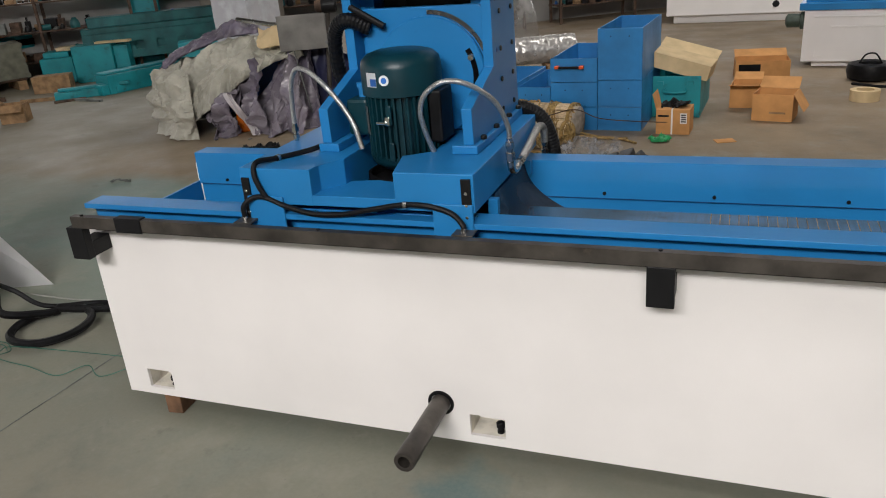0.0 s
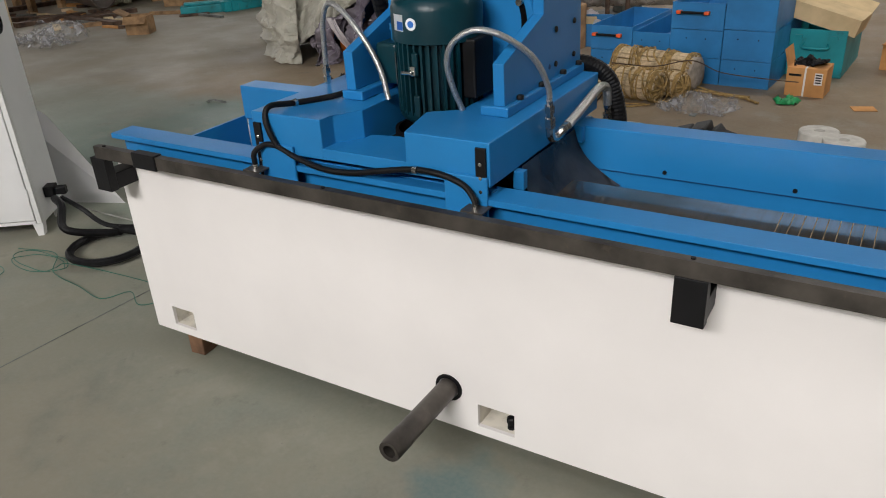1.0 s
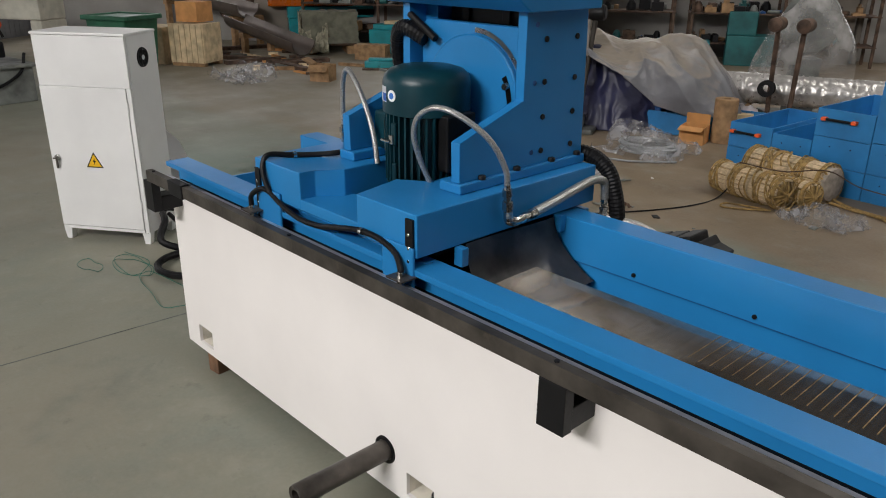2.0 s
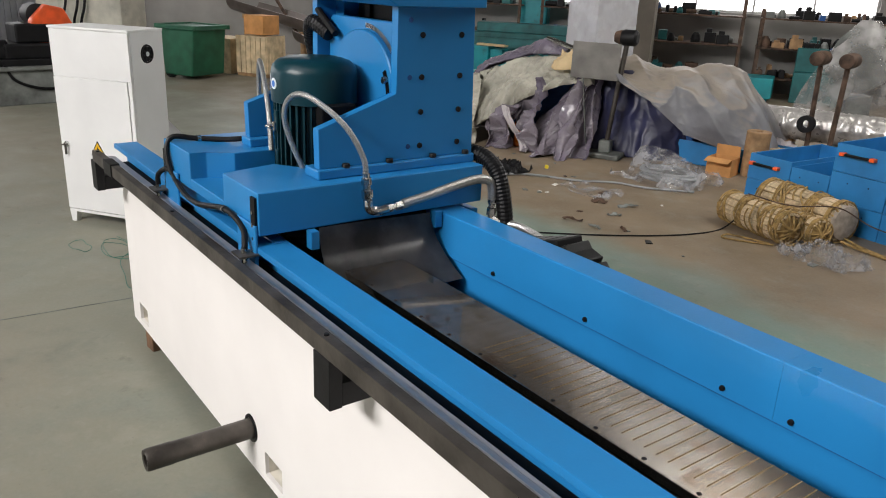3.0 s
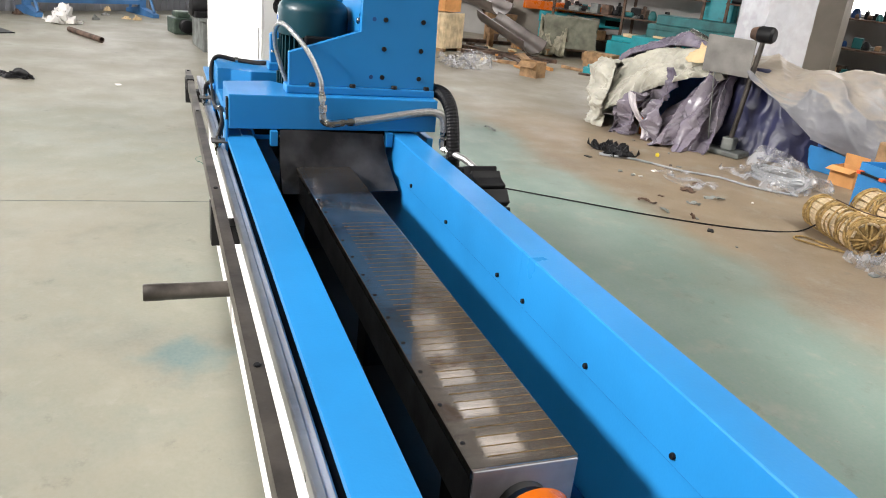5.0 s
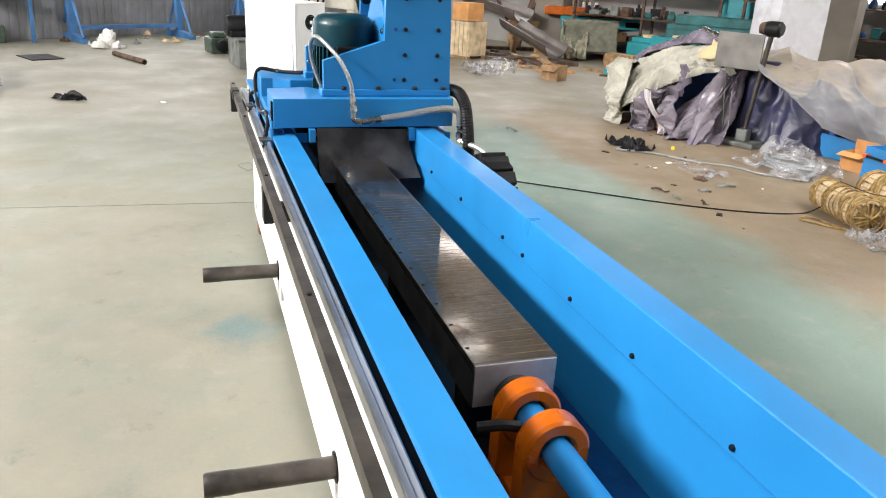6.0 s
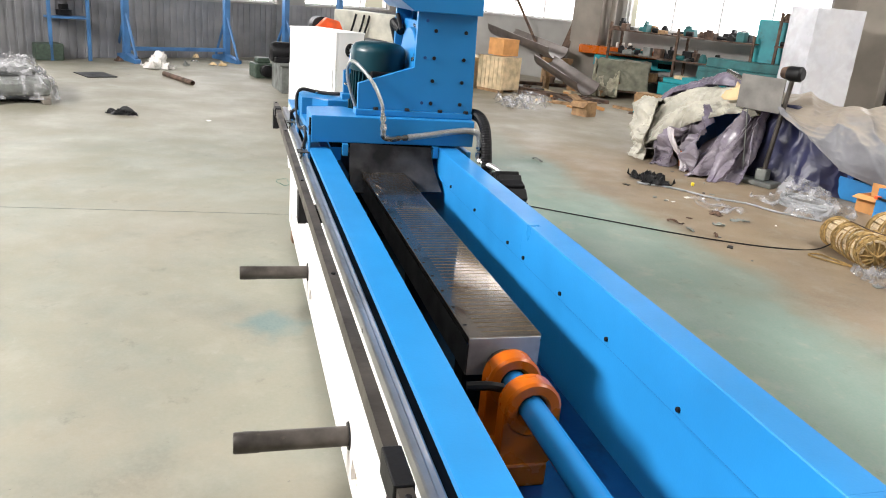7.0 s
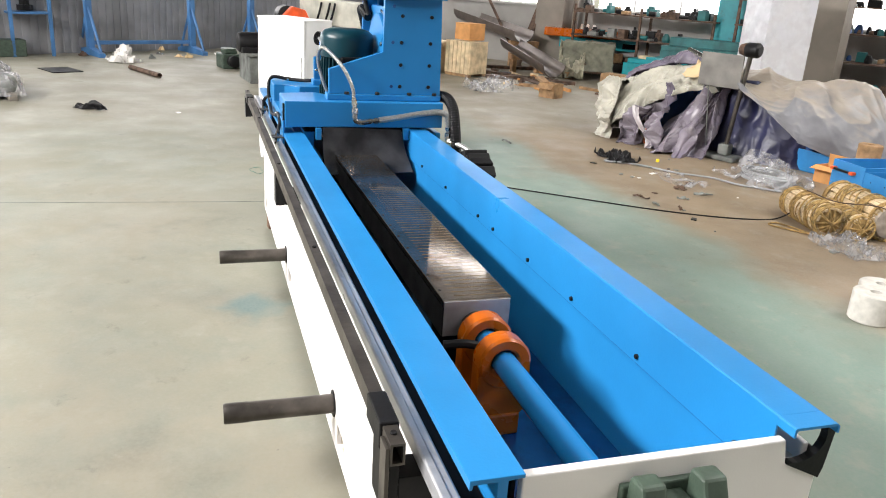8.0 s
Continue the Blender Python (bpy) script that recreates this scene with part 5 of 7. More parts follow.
# covered machine: local x runs along it from its left end, local -y faces the aisle
COVER = pose(-2.72, 4.30, 0, 0, 0, 26)
inner = thing("stored_machine", "dark blue machine bed stored under plastic covers", "machine")
inner.matrix_world = COVER
part("bed", boxes_bm([(0.1, 1.9, 0.02, 0.55, 0.10, 0.60), (0.2, 1.8, 0.1, 0.45, 0.60, 0.74)], 0.02), BLUE_DARK, inner)
for row in ((0.15, 0.5, -0.08, 0.5, 0, 0.10), (1.5, 1.85, 0.05, 0.5, 0, 0.10)):
    part("base_rail", box_bm(*row, bevel=0.01), GREYIRON, inner)
part("loose_flange", boxes_bm([(0.34, 0.46, -0.40, -0.28, 0.0, 0.24)], 0.02), ORANGE, inner, "orange painted flange")


def silver_form(u, v):
    s = -0.10 + 1.10 * max(0.0, (u - 0.10) / 0.90)
    q = min(1.0, u / 0.10)
    end = 0.8 + 0.2 * q
    x = s - 0.12 * (1 - q)
    hem = between(s, ((-0.1, 0.02), (-0.02, 0.16), (0.45, 0.47), (0.9, 0.67), (1.05, 0.72)))
    top = between(s, ((-0.1, 0.62), (0.3, 0.80), (0.6, 0.79), (1.05, 0.82)))
    yf = -0.52 + 0.12 * between(s, ((-0.1, 0.0), (0.5, 1.0), (1.1, 1.4)))
    yr = 0.16
    if v < 0.7:
        w = v / 0.7
        k = 0.5 * (w + math.sin(w * math.pi / 2))
        z = hem + (top * end - hem) * k
        y = yf + (yr - yf) * (1 - math.cos(w * math.pi / 2)) ** 0.9
    else:
        w = (v - 0.7) / 0.3
        z, y = top * end * (1 - 0.5 * w * w), yr + 0.5 * w
    return (x, yr + (y - yr) * (0.25 + 0.75 * end), max(0.0, z))


def sack_form(u, v):
    # the loose end of the tarpaulin, hanging round the corner like a sack
    a = math.pi * (0.5 + 1.05 * u)
    k = (1 - 0.30 * v ** 3) * (0.92 + 0.16 * math.sin(math.pi * v))
    return (-0.06 + 0.38 * k * math.cos(a) * (1 if v < 0.85 else 1 - (v - 0.85) * 3), -0.02 - 0.50 * k * math.sin(a) * -1, 0.58 * min(1.0, v / 0.85) + 0.08 * max(0.0, v - 0.85))


cloth("silver_cover", sheet_bm(80, 60, sack_form, 0.14, 0.05, 0.010, 4.0, 2.5, 33.0), SILVERTARP, COVER, "crumpled end of a silver-grey tarpaulin hanging to the floor")
cloth("silver_cover", sheet_bm(150, 110, silver_form, 0.12, 0.036, 0.007, 5.0, 2.8, 2.0, turn=0.35), SILVERTARP, COVER, "dusty silver-grey tarpaulin draped over the stored machine")


def left_mauve(u, v):
    s = 0.10 + 0.50 * u
    return (s + 0.03 * math.sin(8 * v), -0.57 + 0.24 * v ** 1.4 + 0.05 * math.sin(11 * u), 0.0 + (0.30 + 0.34 * u) * v)


cloth("mauve_cover", sheet_bm(90, 70, left_mauve, 0.22, 0.08, 0.010, 3.2, 2.0, 5.0, hole=lambda u, v: 0.50 < u < 0.50 + 0.62 * (0.62 - v) and v < 0.62, turn=0.5), PURPLETARP, COVER, "mauve plastic sheet bunched and torn open near the floor")


def right_mauve(u, v):
    # folds fan out from the upper corner by the stand
    s = 0.54 + 0.54 * u + 0.26 * (v - 0.2) * (1 - u)
    y = -0.64 + 0.42 * v ** 0.8 + 0.10 * math.sin(15 * u + 2 * v) * (1.1 - v)
    return (s, y, 0.0 + (0.60 + 0.16 * u) * v)


cloth("mauve_cover", sheet_bm(110, 80, right_mauve, 0.16, 0.05, 0.005, 3.6, 0.8, 15.0), PURPLETARP, COVER, "shiny mauve plastic sheet hanging in fanned folds to the floor")
STRIP = mat("pale_plastic_strip", (0.52, 0.48, 0.50), 0.35, vary=0.1)
cloth("plastic_strip", sheet_bm(10, 40, lambda u, v: (0.30 + 0.07 * u + 0.20 * (1 - v), -0.60 + 0.05 * math.sin(6 * v), 0.005 + 0.40 * v), 0.03, 0.01, 0.002, 2, 2, 3.0), STRIP, COVER, "pale plastic strip hanging from the covers")


def navy_form(u, v):
    s = 0.95 + 0.90 * u
    top = between(s, ((0.95, 0.74), (1.3, 0.76), (1.6, 0.60), (1.9, 0.40), (2.1, 0.25)))
    return (s, -0.22 + 0.10 * v + 0.16 * u, 0.003 + top * v)


NAVYTARP = mat("navy_plastic_sheet", (0.020, 0.023, 0.070), 0.42, vary=0.25, scale=5, bump=0.2, bump_scale=40, spots=0.25, spot_color=(0.07, 0.07, 0.13), spot_scale=2, spot_at=0.45)
cloth("navy_cover", sheet_bm(90, 60, navy_form, 0.10, 0.022, 0.0015, 3.0, 1.0, 25.0), NAVYTARP, COVER, "dark navy plastic sheet over the side of the stored machine")


def band_form(u, v):
    # rolled edge along the back of the heap
    a = math.pi * (1.15 * v - 0.05)
    s = -0.46 + 1.05 * u
    z = between(s, ((-0.46, 0.50), (-0.2, 0.68), (0.25, 0.83), (0.6, 0.84)))
    r = 0.06 + 0.05 * math.sin(math.pi * u) ** 0.5
    return (s, 0.30 - 0.10 * u - 1.1 * r * math.cos(a), z + r * math.sin(a))


cloth("mauve_sheet", sheet_bm(90, 30, band_form, 0.05, 0.02, 0.006, 4.0, 1.0, 8.0), PURPLETARP, COVER, "mauve plastic sheet rolled along the top of the heap")


def tan_form(u, v):
    s = 0.92 + 1.62 * u
    hem = between(s, ((0.92, 0.82), (1.25, 0.77), (1.60, 0.54), (1.90, 0.29), (2.15, 0.19), (2.35, 0.15), (2.54, 0.06)))
    top = between(s, ((0.92, 0.80), (1.2, 0.84), (1.5, 0.76), (1.85, 0.80), (2.1, 0.72), (2.35, 0.50), (2.54, 0.15)))
    yf = between(s, ((0.92, -0.26), (1.3, -0.40), (1.6, -0.42), (1.9, -0.32), (2.3, -0.06), (2.72, 0.12)))
    yr = between(s, ((0.92, 0.22), (1.6, 0.25), (2.1, 0.45), (2.72, 0.5)))
    if v < 0.65:
        w = v / 0.65
        k = 0.45 * w + 0.55 * math.sin(w * math.pi / 2)
        return (s, yf + (yr - yf) * (1 - math.cos(w * math.pi / 2)) ** 0.85, hem + (max(top, hem) - hem) * k)
    w = (v - 0.65) / 0.35
    return (s + 0.1 * w, yr + 0.55 * w, max(0.0, top * (1 - 0.85 * w * w)))


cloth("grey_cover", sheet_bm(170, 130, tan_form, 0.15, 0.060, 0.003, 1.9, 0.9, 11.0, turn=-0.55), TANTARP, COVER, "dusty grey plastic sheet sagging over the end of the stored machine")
cloth("grey_flap", sheet_bm(40, 30, lambda u, v: (2.12 + 0.60 * u, 0.02 + 0.5 * v, 0.03 + 0.26 * v * (1 - 0.4 * u)), 0.08, 0.03, 0.006, 3, 2, 19.0), STRIP, COVER, "loose pale end of the plastic sheet lying on the floor")
strap = part("roll_of_tube", tube_bm([(0.42, 0.10, 0.97), (0.55, 0.02, 0.95), (0.75, -0.06, 0.91), (0.92, -0.10, 0.90)], 0.022, 10), CHROME)
strap.matrix_world = COVER
tagged(strap, "bent bright metal tube lying on the covers", "tube")
cloth("paper_bag", sheet_bm(24, 24, lambda u, v: (0.62 + 0.32 * u, -0.30 + 0.26 * v, 0.74 + 0.06 * math.sin(math.pi * u) * math.sin(math.pi * v) + 0.14 * v), 0.03, 0.015, 0.004, 2, 2, 4.0), CARDLIGHT, COVER, "small beige paper bag on the covers", "bag", "")

# machine stand in front of the covers
ms = thing("grinder_stand", "grey iron pedestal stand with a square plate and a small motor", "stand", at=(-1.52, 4.56, 0), rz=26)
part("post", tube_bm([(0.0, 0.0, 0.02), (0.10, -0.02, 0.99)], 0.022, 12, 1), DARKSTEEL, ms)
part("base", boxes_bm([(-0.30, 0.16, -0.10, 0.12, 0, 0.05), (-0.05, 0.06, -0.05, 0.06, 0.05, 0.16)], 0.015), GREYIRON, ms)
PLATE = mat("dull_steel_plate", (0.20, 0.19, 0.175), 0.55, 0.35, vary=0.15, scale=5, bump=0.1, spots=0.4, spot_color=(0.12, 0.11, 0.09), spot_scale=6)
part("square_plate", box_bm(-0.36, 0.07, -0.075, -0.06, 0.69, 1.00, bevel=0.003), PLATE, ms, "flat grey steel plate")
part("top_motor", turned_bm([(0.02, -0.03), (0.03, 0.0), (0.060, 0.012), (0.068, 0.03), (0.068, 0.13), (0.05, 0.15)], "x", (0.04, -0.02, 1.055), 18), BLACK, ms, smooth=True)
part("motor_end", turned_bm([(0.012, -0.05), (0.045, -0.045), (0.060, 0.0), (0.060, 0.012)], "x", (0.04, -0.02, 1.055), 16), RUST, ms, smooth=True)
rod = part("leaning_rod", tube_bm([(-1.60, 4.42, 0.006), (-1.67, 4.40, 0.45), (-1.73, 4.385, 0.86)], 0.0055, 8, 1), GREYIRON)
tagged(rod, "thin grey rod leaning on the pedestal stand", "rod")

# film bag with hoses, small open carton
HOSEGREY = mat("grey_pvc_hose", (0.27, 0.28, 0.29), 0.30, vary=0.1)
hb = part("hose_coil", tube_bm(loops(-0.62, 4.36, 0.24, 5, 0.03, 0.70, 0.035, 0, 9), 0.015, 8, 4), HOSEGREY, smooth=True)
tagged(hb, "coil of grey plastic hose inside a clear bag", "hose")
cloth("film_bag", sheet_bm(64, 56, lambda u, v: (-1.00 + 0.70 * u, 4.10 + 0.56 * v, 0.012 + (0.24 - 0.15 * u) * max(0, math.sin(math.pi * u ** 0.7) * math.sin(math.pi * v)) ** 0.7), 0.16, 0.04, 0.010, 2.6, 2.6, 15.0), FILM, pose(0, 0, 0), "crumpled clear plastic bag over a coil of hose", "plastic bag", "", 0.0006)
cloth("film_scrap", sheet_bm(40, 30, lambda u, v: (-0.92 + 0.45 * u, 3.42 + 0.28 * v, 0.012 + 0.015 * math.sin(9 * u)), 0.05, 0.02, 0.006, 2, 2, 18.0), FILM, pose(0, 0, 0), "torn sheet of clear film flat on the floor", "plastic film", "", 0.001)
cloth("black_rag", sheet_bm(40, 24, mound(-1.78, -1.36, 3.30, 3.54, 0.04), 0.10, 0.04, 0.01, 3, 3, 21.0), RUBBER, pose(0, 0, 0), "heap of black rag and cable on the floor", "rag", "")
wire("loose_hose", [(-1.50, 3.30, 0.012), (-1.43, 3.24, 0.012), (-1.28, 3.48, 0.012), (-0.98, 3.68, 0.012), (-0.78, 3.92, 0.012), (-0.55, 4.02, 0.012), (-0.30, 4.26, 0.012)], 0.0085, HOSEGREY, "length of grey hose lying on the floor", "hose")
wire("steel_rod", [(-1.36, 3.40, 0.01), (-0.95, 3.73, 0.01)], 0.006, GREYIRON, "thin steel rod lying on the floor", "rod", 1)
ylw = part("yellow_cap", turned_bm([(0.016, 0), (0.016, 0.02), (0.012, 0.028)], "z", (0, 0, 0), 14), mat("yellow_plastic", (0.70, 0.55, 0.02), 0.4))
ylw.matrix_world = pose(-1.43, 3.78, 0)
tagged(ylw, "small yellow plastic cap on the floor", "cap")
for k, (x, y, w, d, r) in enumerate(((-0.50, 3.36, 0.10, 0.05, 20), (-0.30, 3.42, 0.14, 0.03, 60), (-0.62, 3.55, 0.06, 0.06, 5), (-0.20, 3.20, 0.09, 0.02, 40), (0.05, 3.05, 0.06, 0.02, -20), (-2.35, 2.55, 0.16, 0.012, 15), (-0.28, 2.86, 0.13, 0.03, 30), (-0.10, 2.92, 0.10, 0.025, -10))):
    sc = cloth("litter_scrap", sheet_bm(10, 8, lambda u, v, w=w, d=d: (w * u, d * v, 0.006 + 0.012 * math.sin(3 * u)), 0.02, 0.008, 0.002, 2, 2, 40.0 + k), GREYIRON if k % 2 else RUST, pose(x, y, 0, 0, 0, r), "small dark scrap of litter on the floor", "scrap", "floor litter")


def carton(m, sx, sy, sz, label, flaps=(), material=None, open_top=True, group="cardboard boxes"):
    """A cardboard box with walls of real thickness and folded flaps: (edge, degrees)."""
    material = material or CARD
    c = thing("cardboard_box", label, "box", group)
    c.matrix_world = m
    t = 0.006
    b = bmesh.new()
    loops_ = []
    for q, z in ((0, 0.0), (0, sz), (t, sz), (t, t)):
        loops_.append([b.verts.new((x * (sx / 2 - q), y * (sy / 2 - q), z)) for x, y in ((-1, -1), (1, -1), (1, 1), (-1, 1))])
    for lo, hi in zip(loops_, loops_[1:]):
        for k in range(4):
            b.faces.new((lo[k], lo[(k + 1) % 4], hi[(k + 1) % 4], hi[k]))
    b.faces.new(loops_[0])
    b.faces.new(loops_[-1])
    part("box_body", b, material, c)
    if not open_top:
        part("box_top", box_bm(-sx / 2, sx / 2, -sy / 2, sy / 2, sz, sz + t, bevel=0.0015), material, c)
    for edge, deg in flaps:
        w = sx if edge in "fb" else sy
        L = (sy if edge in "fb" else sx) * 0.5
        b = bmesh.new()
        add_box(b, -w / 2 + 0.003, w / 2 - 0.003, 0, L, 0, 0.004, bevel=0.001)
        f = part("flap", b, material, c)
        base = {"f": pose(0, -sy / 2, sz, 0, 0, 180), "b": pose(0, sy / 2, sz), "l": pose(-sx / 2, 0, sz, 0, 0, 90), "r": pose(sx / 2, 0, sz, 0, 0, -90)}[edge]
        f.matrix_basis = base @ pose(0, 0, 0, deg, 0, 0)
    return c


carton(pose(-0.60, 5.02, 0, 0, 0, 14), 0.21, 0.18, 0.15, "small open cardboard box with raised flaps", [("f", -15), ("b", 95)], CARD)
drum = part("card_drum", turned_bm([(0.002, 0.0), (0.115, 0.0), (0.12, 0.01), (0.12, 0.17), (0.115, 0.18), (0.002, 0.18)], "z", (0, 0, 0), 28), CARDLIGHT, smooth=True)
drum.matrix_world = pose(-0.55, 5.72, 0)
tagged(drum, "round tan cardboard drum on the floor", "drum")
tb = thing("blue_tray", "long dark blue steel tray on the floor", "tray", at=(-1.05, 5.35, 0), rz=14)
part("tray_shell", boxes_bm([(-0.5, 1.0, -0.25, 0.25, 0.0, 0.01), (-0.5, 1.0, -0.25, -0.24, 0, 0.20), (-0.5, 1.0, 0.24, 0.25, 0, 0.20), (-0.5, -0.49, -0.24, 0.24, 0, 0.20), (0.99, 1.0, -0.24, 0.24, 0, 0.20)], 0.002), BLUE_BOX, tb)


def steel_bin(x0, x1, z0, z1, depth, handle, label):
    """An open-topped stacking bin; local x along the row, y back."""
    b = thing("steel_bin", label, "bin", "stacked blue bins")
    b.matrix_world = pose(0.03, 4.40, 0, 0, 0, -3.5)
    t = 0.008
    part("bin_shell", boxes_bm([(x0, x1, 0, depth, z0, z0 + t), (x0, x1, 0, t, z0 + t, z1), (x0, x1, depth - t, depth, z0 + t, z1), (x0, x0 + t, t, depth - t, z0 + t, z1), (x1 - t, x1, t, depth - t, z0 + t, z1)], 0.002), BLUE_BOX, b)
    if handle:
        cx, z = (x0 + x1) / 2 - 0.03, z1 - 0.065
        h = part("handle", tube_bm([(cx - 0.10, -0.03, z), (cx + 0.10, -0.03, z)], 0.009, 8, 1), BLACK, b)
        for s in (-1, 1):
            part("handle_end", boxes_bm([(cx + s * 0.10 - 0.018, cx + s * 0.10 + 0.018, -0.042, 0.0, z - 0.012, z + 0.012)], 0.005), REDORANGE, h, "orange handle end")
    else:
        for s in (-0.07, 0.07):
            bolt(b, ((x0 + x1) / 2 + s, 0.0, z1 - 0.06), "y", 0.005, -0.002, "hole")
    return b


for x0, x1, tiers in ((0.0, 0.335, (0.19, 0.375)), (0.34, 0.625, (0.18, 0.345)), (0.63, 1.01, (0.19, 0.385, 0.575)), (1.015, 1.36, (0.19, 0.40, 0.80))):
    z = 0.0
    for k, top in enumerate(tiers):
        steel_bin(x0, x1, z, top - 0.003, 0.85, k == len(tiers) - 1 and x0 in (0.0, 0.63), "blue painted steel stacking bin" + (" with a black and orange handle" if k == len(tiers) - 1 and x0 in (0.0, 0.63) else ""))
        z = top


def bundle(m, length, r, seed, stuffed=False):
    """Pale sticks bound with bands of straw rope; the ends are closed by rope or cloth."""
    rnd = random.Random(seed)
    b = thing("stick_bundle", "roll of pale sticks bound with bands of straw rope", "bundle", "bound stick bundles")
    b.matrix_world = m
    count = 22
    part("bundle_core", turned_bm([(r * 0.5, -length * 0.47), (r * 0.80, -length * 0.44), (r * 0.84, 0), (r * 0.80, length * 0.44), (r * 0.5, length * 0.47)], "x", (0, 0, r), 20), STRAW, b, smooth=True)
    for k in range(count):
        a = 2 * math.pi * k / count + rnd.uniform(-0.04, 0.04)
        o = part("stick", bmesh.new(), BAMBOO, b)
        bm = bmesh.new()
        lo, hi = -length * 0.46 + rnd.uniform(-0.012, 0.012), length * 0.46 + rnd.uniform(-0.012, 0.012)
        w = r * 0.115
        add_box(bm, lo, hi, -w, w, -0.006, 0.010, bevel=0.003)
        bm.to_mesh(o.data)
        bm.free()
        o.matrix_basis = Matrix.Translation((0, 0, r)) @ Matrix.Rotation(a, 4, "X") @ Matrix.Translation((0, 0, r * 0.86)) @ Matrix.Rotation(rnd.uniform(-0.03, 0.03), 4, "Z")
    for x in (-0.42, -0.12, 0.20, 0.43):
        for w in range(5):
            pts = []
            x1 = x * length + (w - 2) * 0.0095 + rnd.uniform(-0.004, 0.004)
            lean = rnd.uniform(-0.018, 0.018)
            for k in range(25):
                a = 2 * math.pi * k / 24
                q = r * 0.985 + rnd.uniform(-0.002, 0.004)
                pts.append((x1 + lean * math.cos(a + w), q * math.cos(a), max(0.006, r + q * math.sin(a))))
            part("rope_turn", tube_bm(pts, 0.0058, 6, 1), STRAW, b)
    for e in (-1, 1):
        for w in range(7):
            a = math.pi * w / 7 + rnd.uniform(-0.2, 0.2)
            pts = []
            for k in range(13):
                t = -1 + k / 6
                q = r * 0.92 * t
                pts.append((e * length * (0.505 - 0.055 * t * t) + rnd.uniform(-0.004, 0.004), q * math.cos(a) + 0.02 * math.sin(w), max(0.006, r + q * math.sin(a))))
            part("rope_lashing", tube_bm(pts, 0.0065, 6, 2), STRAW, b)
    for w in range(9):
        pts = []
        a0, turns, x0 = rnd.uniform(0, 6.28), rnd.uniform(0.6, 1.3), rnd.uniform(-0.45, 0.1) * length
        x1 = x0 + rnd.uniform(0.15, 0.6) * length
        for k in range(22):
            t = k / 21
            a = a0 + 2 * math.pi * turns * t
            q = r * (1.03 + 0.05 * noise.noise((3 * t, w, seed)))
            pts.append((x0 + (x1 - x0) * t + 0.03 * noise.noise((5 * t, w + 4, seed)), q * math.cos(a), max(0.006, r + q * math.sin(a))))
        part("rope_tangle", tube_bm(pts, rnd.uniform(0.0045, 0.007), 6, 3), STRAW, b)
    if stuffed:
        part("end_cloth", turned_bm([(r * 0.86, length * 0.44), (r * 0.80, length * 0.50), (r * 0.4, length * 0.52), (0.001, length * 0.52)], "x", (0, 0, r), 18), mat("dusty_sacking", (0.36, 0.31, 0.26), 0.9, vary=0.15, scale=20, bump=0.4), b, "grey sacking end", smooth=True)
    return b


bundle(pose(0.52, 3.82, 0, 0, 0, -14), 0.58, 0.105, 1)
bundle(pose(0.67, 3.98, 0, 0, 0, -16), 0.50, 0.085, 2)
bundle(pose(0.62, 4.17, 0, 0, 0, -12), 0.66, 0.135, 3, True)
wire("loose_rope", [(0.75, 3.66, 0.008), (0.62, 3.56, 0.008), (0.50, 3.50, 0.008), (0.47, 3.58, 0.008), (0.55, 3.62, 0.008), (0.72, 3.66, 0.008)], 0.006, STRAW, "loose end of straw rope on the floor", "rope")
wire("loose_rope", [(0.95, 4.08, 0.02), (1.12, 4.05, 0.012), (1.28, 4.02, 0.012), (1.40, 3.92, 0.012)], 0.009, STRAW, "loose end of straw rope on the floor", "rope")
wire("loose_rope", [(0.92, 4.12, 0.04), (1.08, 4.10, 0.012), (1.22, 4.06, 0.012), (1.32, 4.05, 0.012)], 0.008, STRAW, "loose end of straw rope on the floor", "rope")
wire("tied_cord", [(0.40, 3.86, 0.222), (0.70, 3.86, 0.22), (0.92, 4.02, 0.24), (1.10, 4.15, 0.14), (1.45, 4.22, 0.10), (1.75, 4.25, 0.09)], 0.004, RUST, "thin brown cord tied over the bundles", "cord")
cloth("film_scrap", sheet_bm(44, 34, mound(0.86, 1.26, 3.54, 3.80, 0.05), 0.10, 0.05, 0.02, 3, 3, 31.0), FILM, pose(0, 0, 0), "crumpled scrap of clear film beside the bundles", "plastic film", "", 0.001)
cloth("green_scrap", sheet_bm(18, 18, mound(1.50, 1.62, 3.98, 4.07, 0.05), 0.05, 0.02, 0.006, 2, 2, 35.0), mat("green_film", (0.02, 0.30, 0.10), 0.4), pose(0, 0, 0), "crumpled green plastic scrap on the floor", "scrap", "")

# teal tool box with a carton lying on it
tool = thing("tool_chest", "open teal steel tool chest with a bar handle", "tool chest", at=(1.60, 4.80, 0), rz=-3)
part("chest_shell", boxes_bm([(-0.2, 0.2, 0, 0.75, 0, 0.01), (-0.2, 0.2, 0, 0.01, 0, 0.34), (-0.2, 0.2, 0.74, 0.75, 0, 0.34), (-0.2, -0.19, 0.01, 0.74, 0, 0.34), (0.19, 0.2, 0.01, 0.74, 0, 0.34)], 0.002), TEAL, tool)
part("chest_handle", tube_bm([(-0.08, -0.002, 0.24), (-0.08, -0.04, 0.215), (0.08, -0.04, 0.215), (0.08, -0.002, 0.24)], 0.008, 8, 3), TEAL, tool)
for x in (-0.12, 0.12):
    part("latch", box_bm(x - 0.025, x + 0.025, -0.012, 0, 0.27, 0.30, bevel=0.002), TEAL, tool)
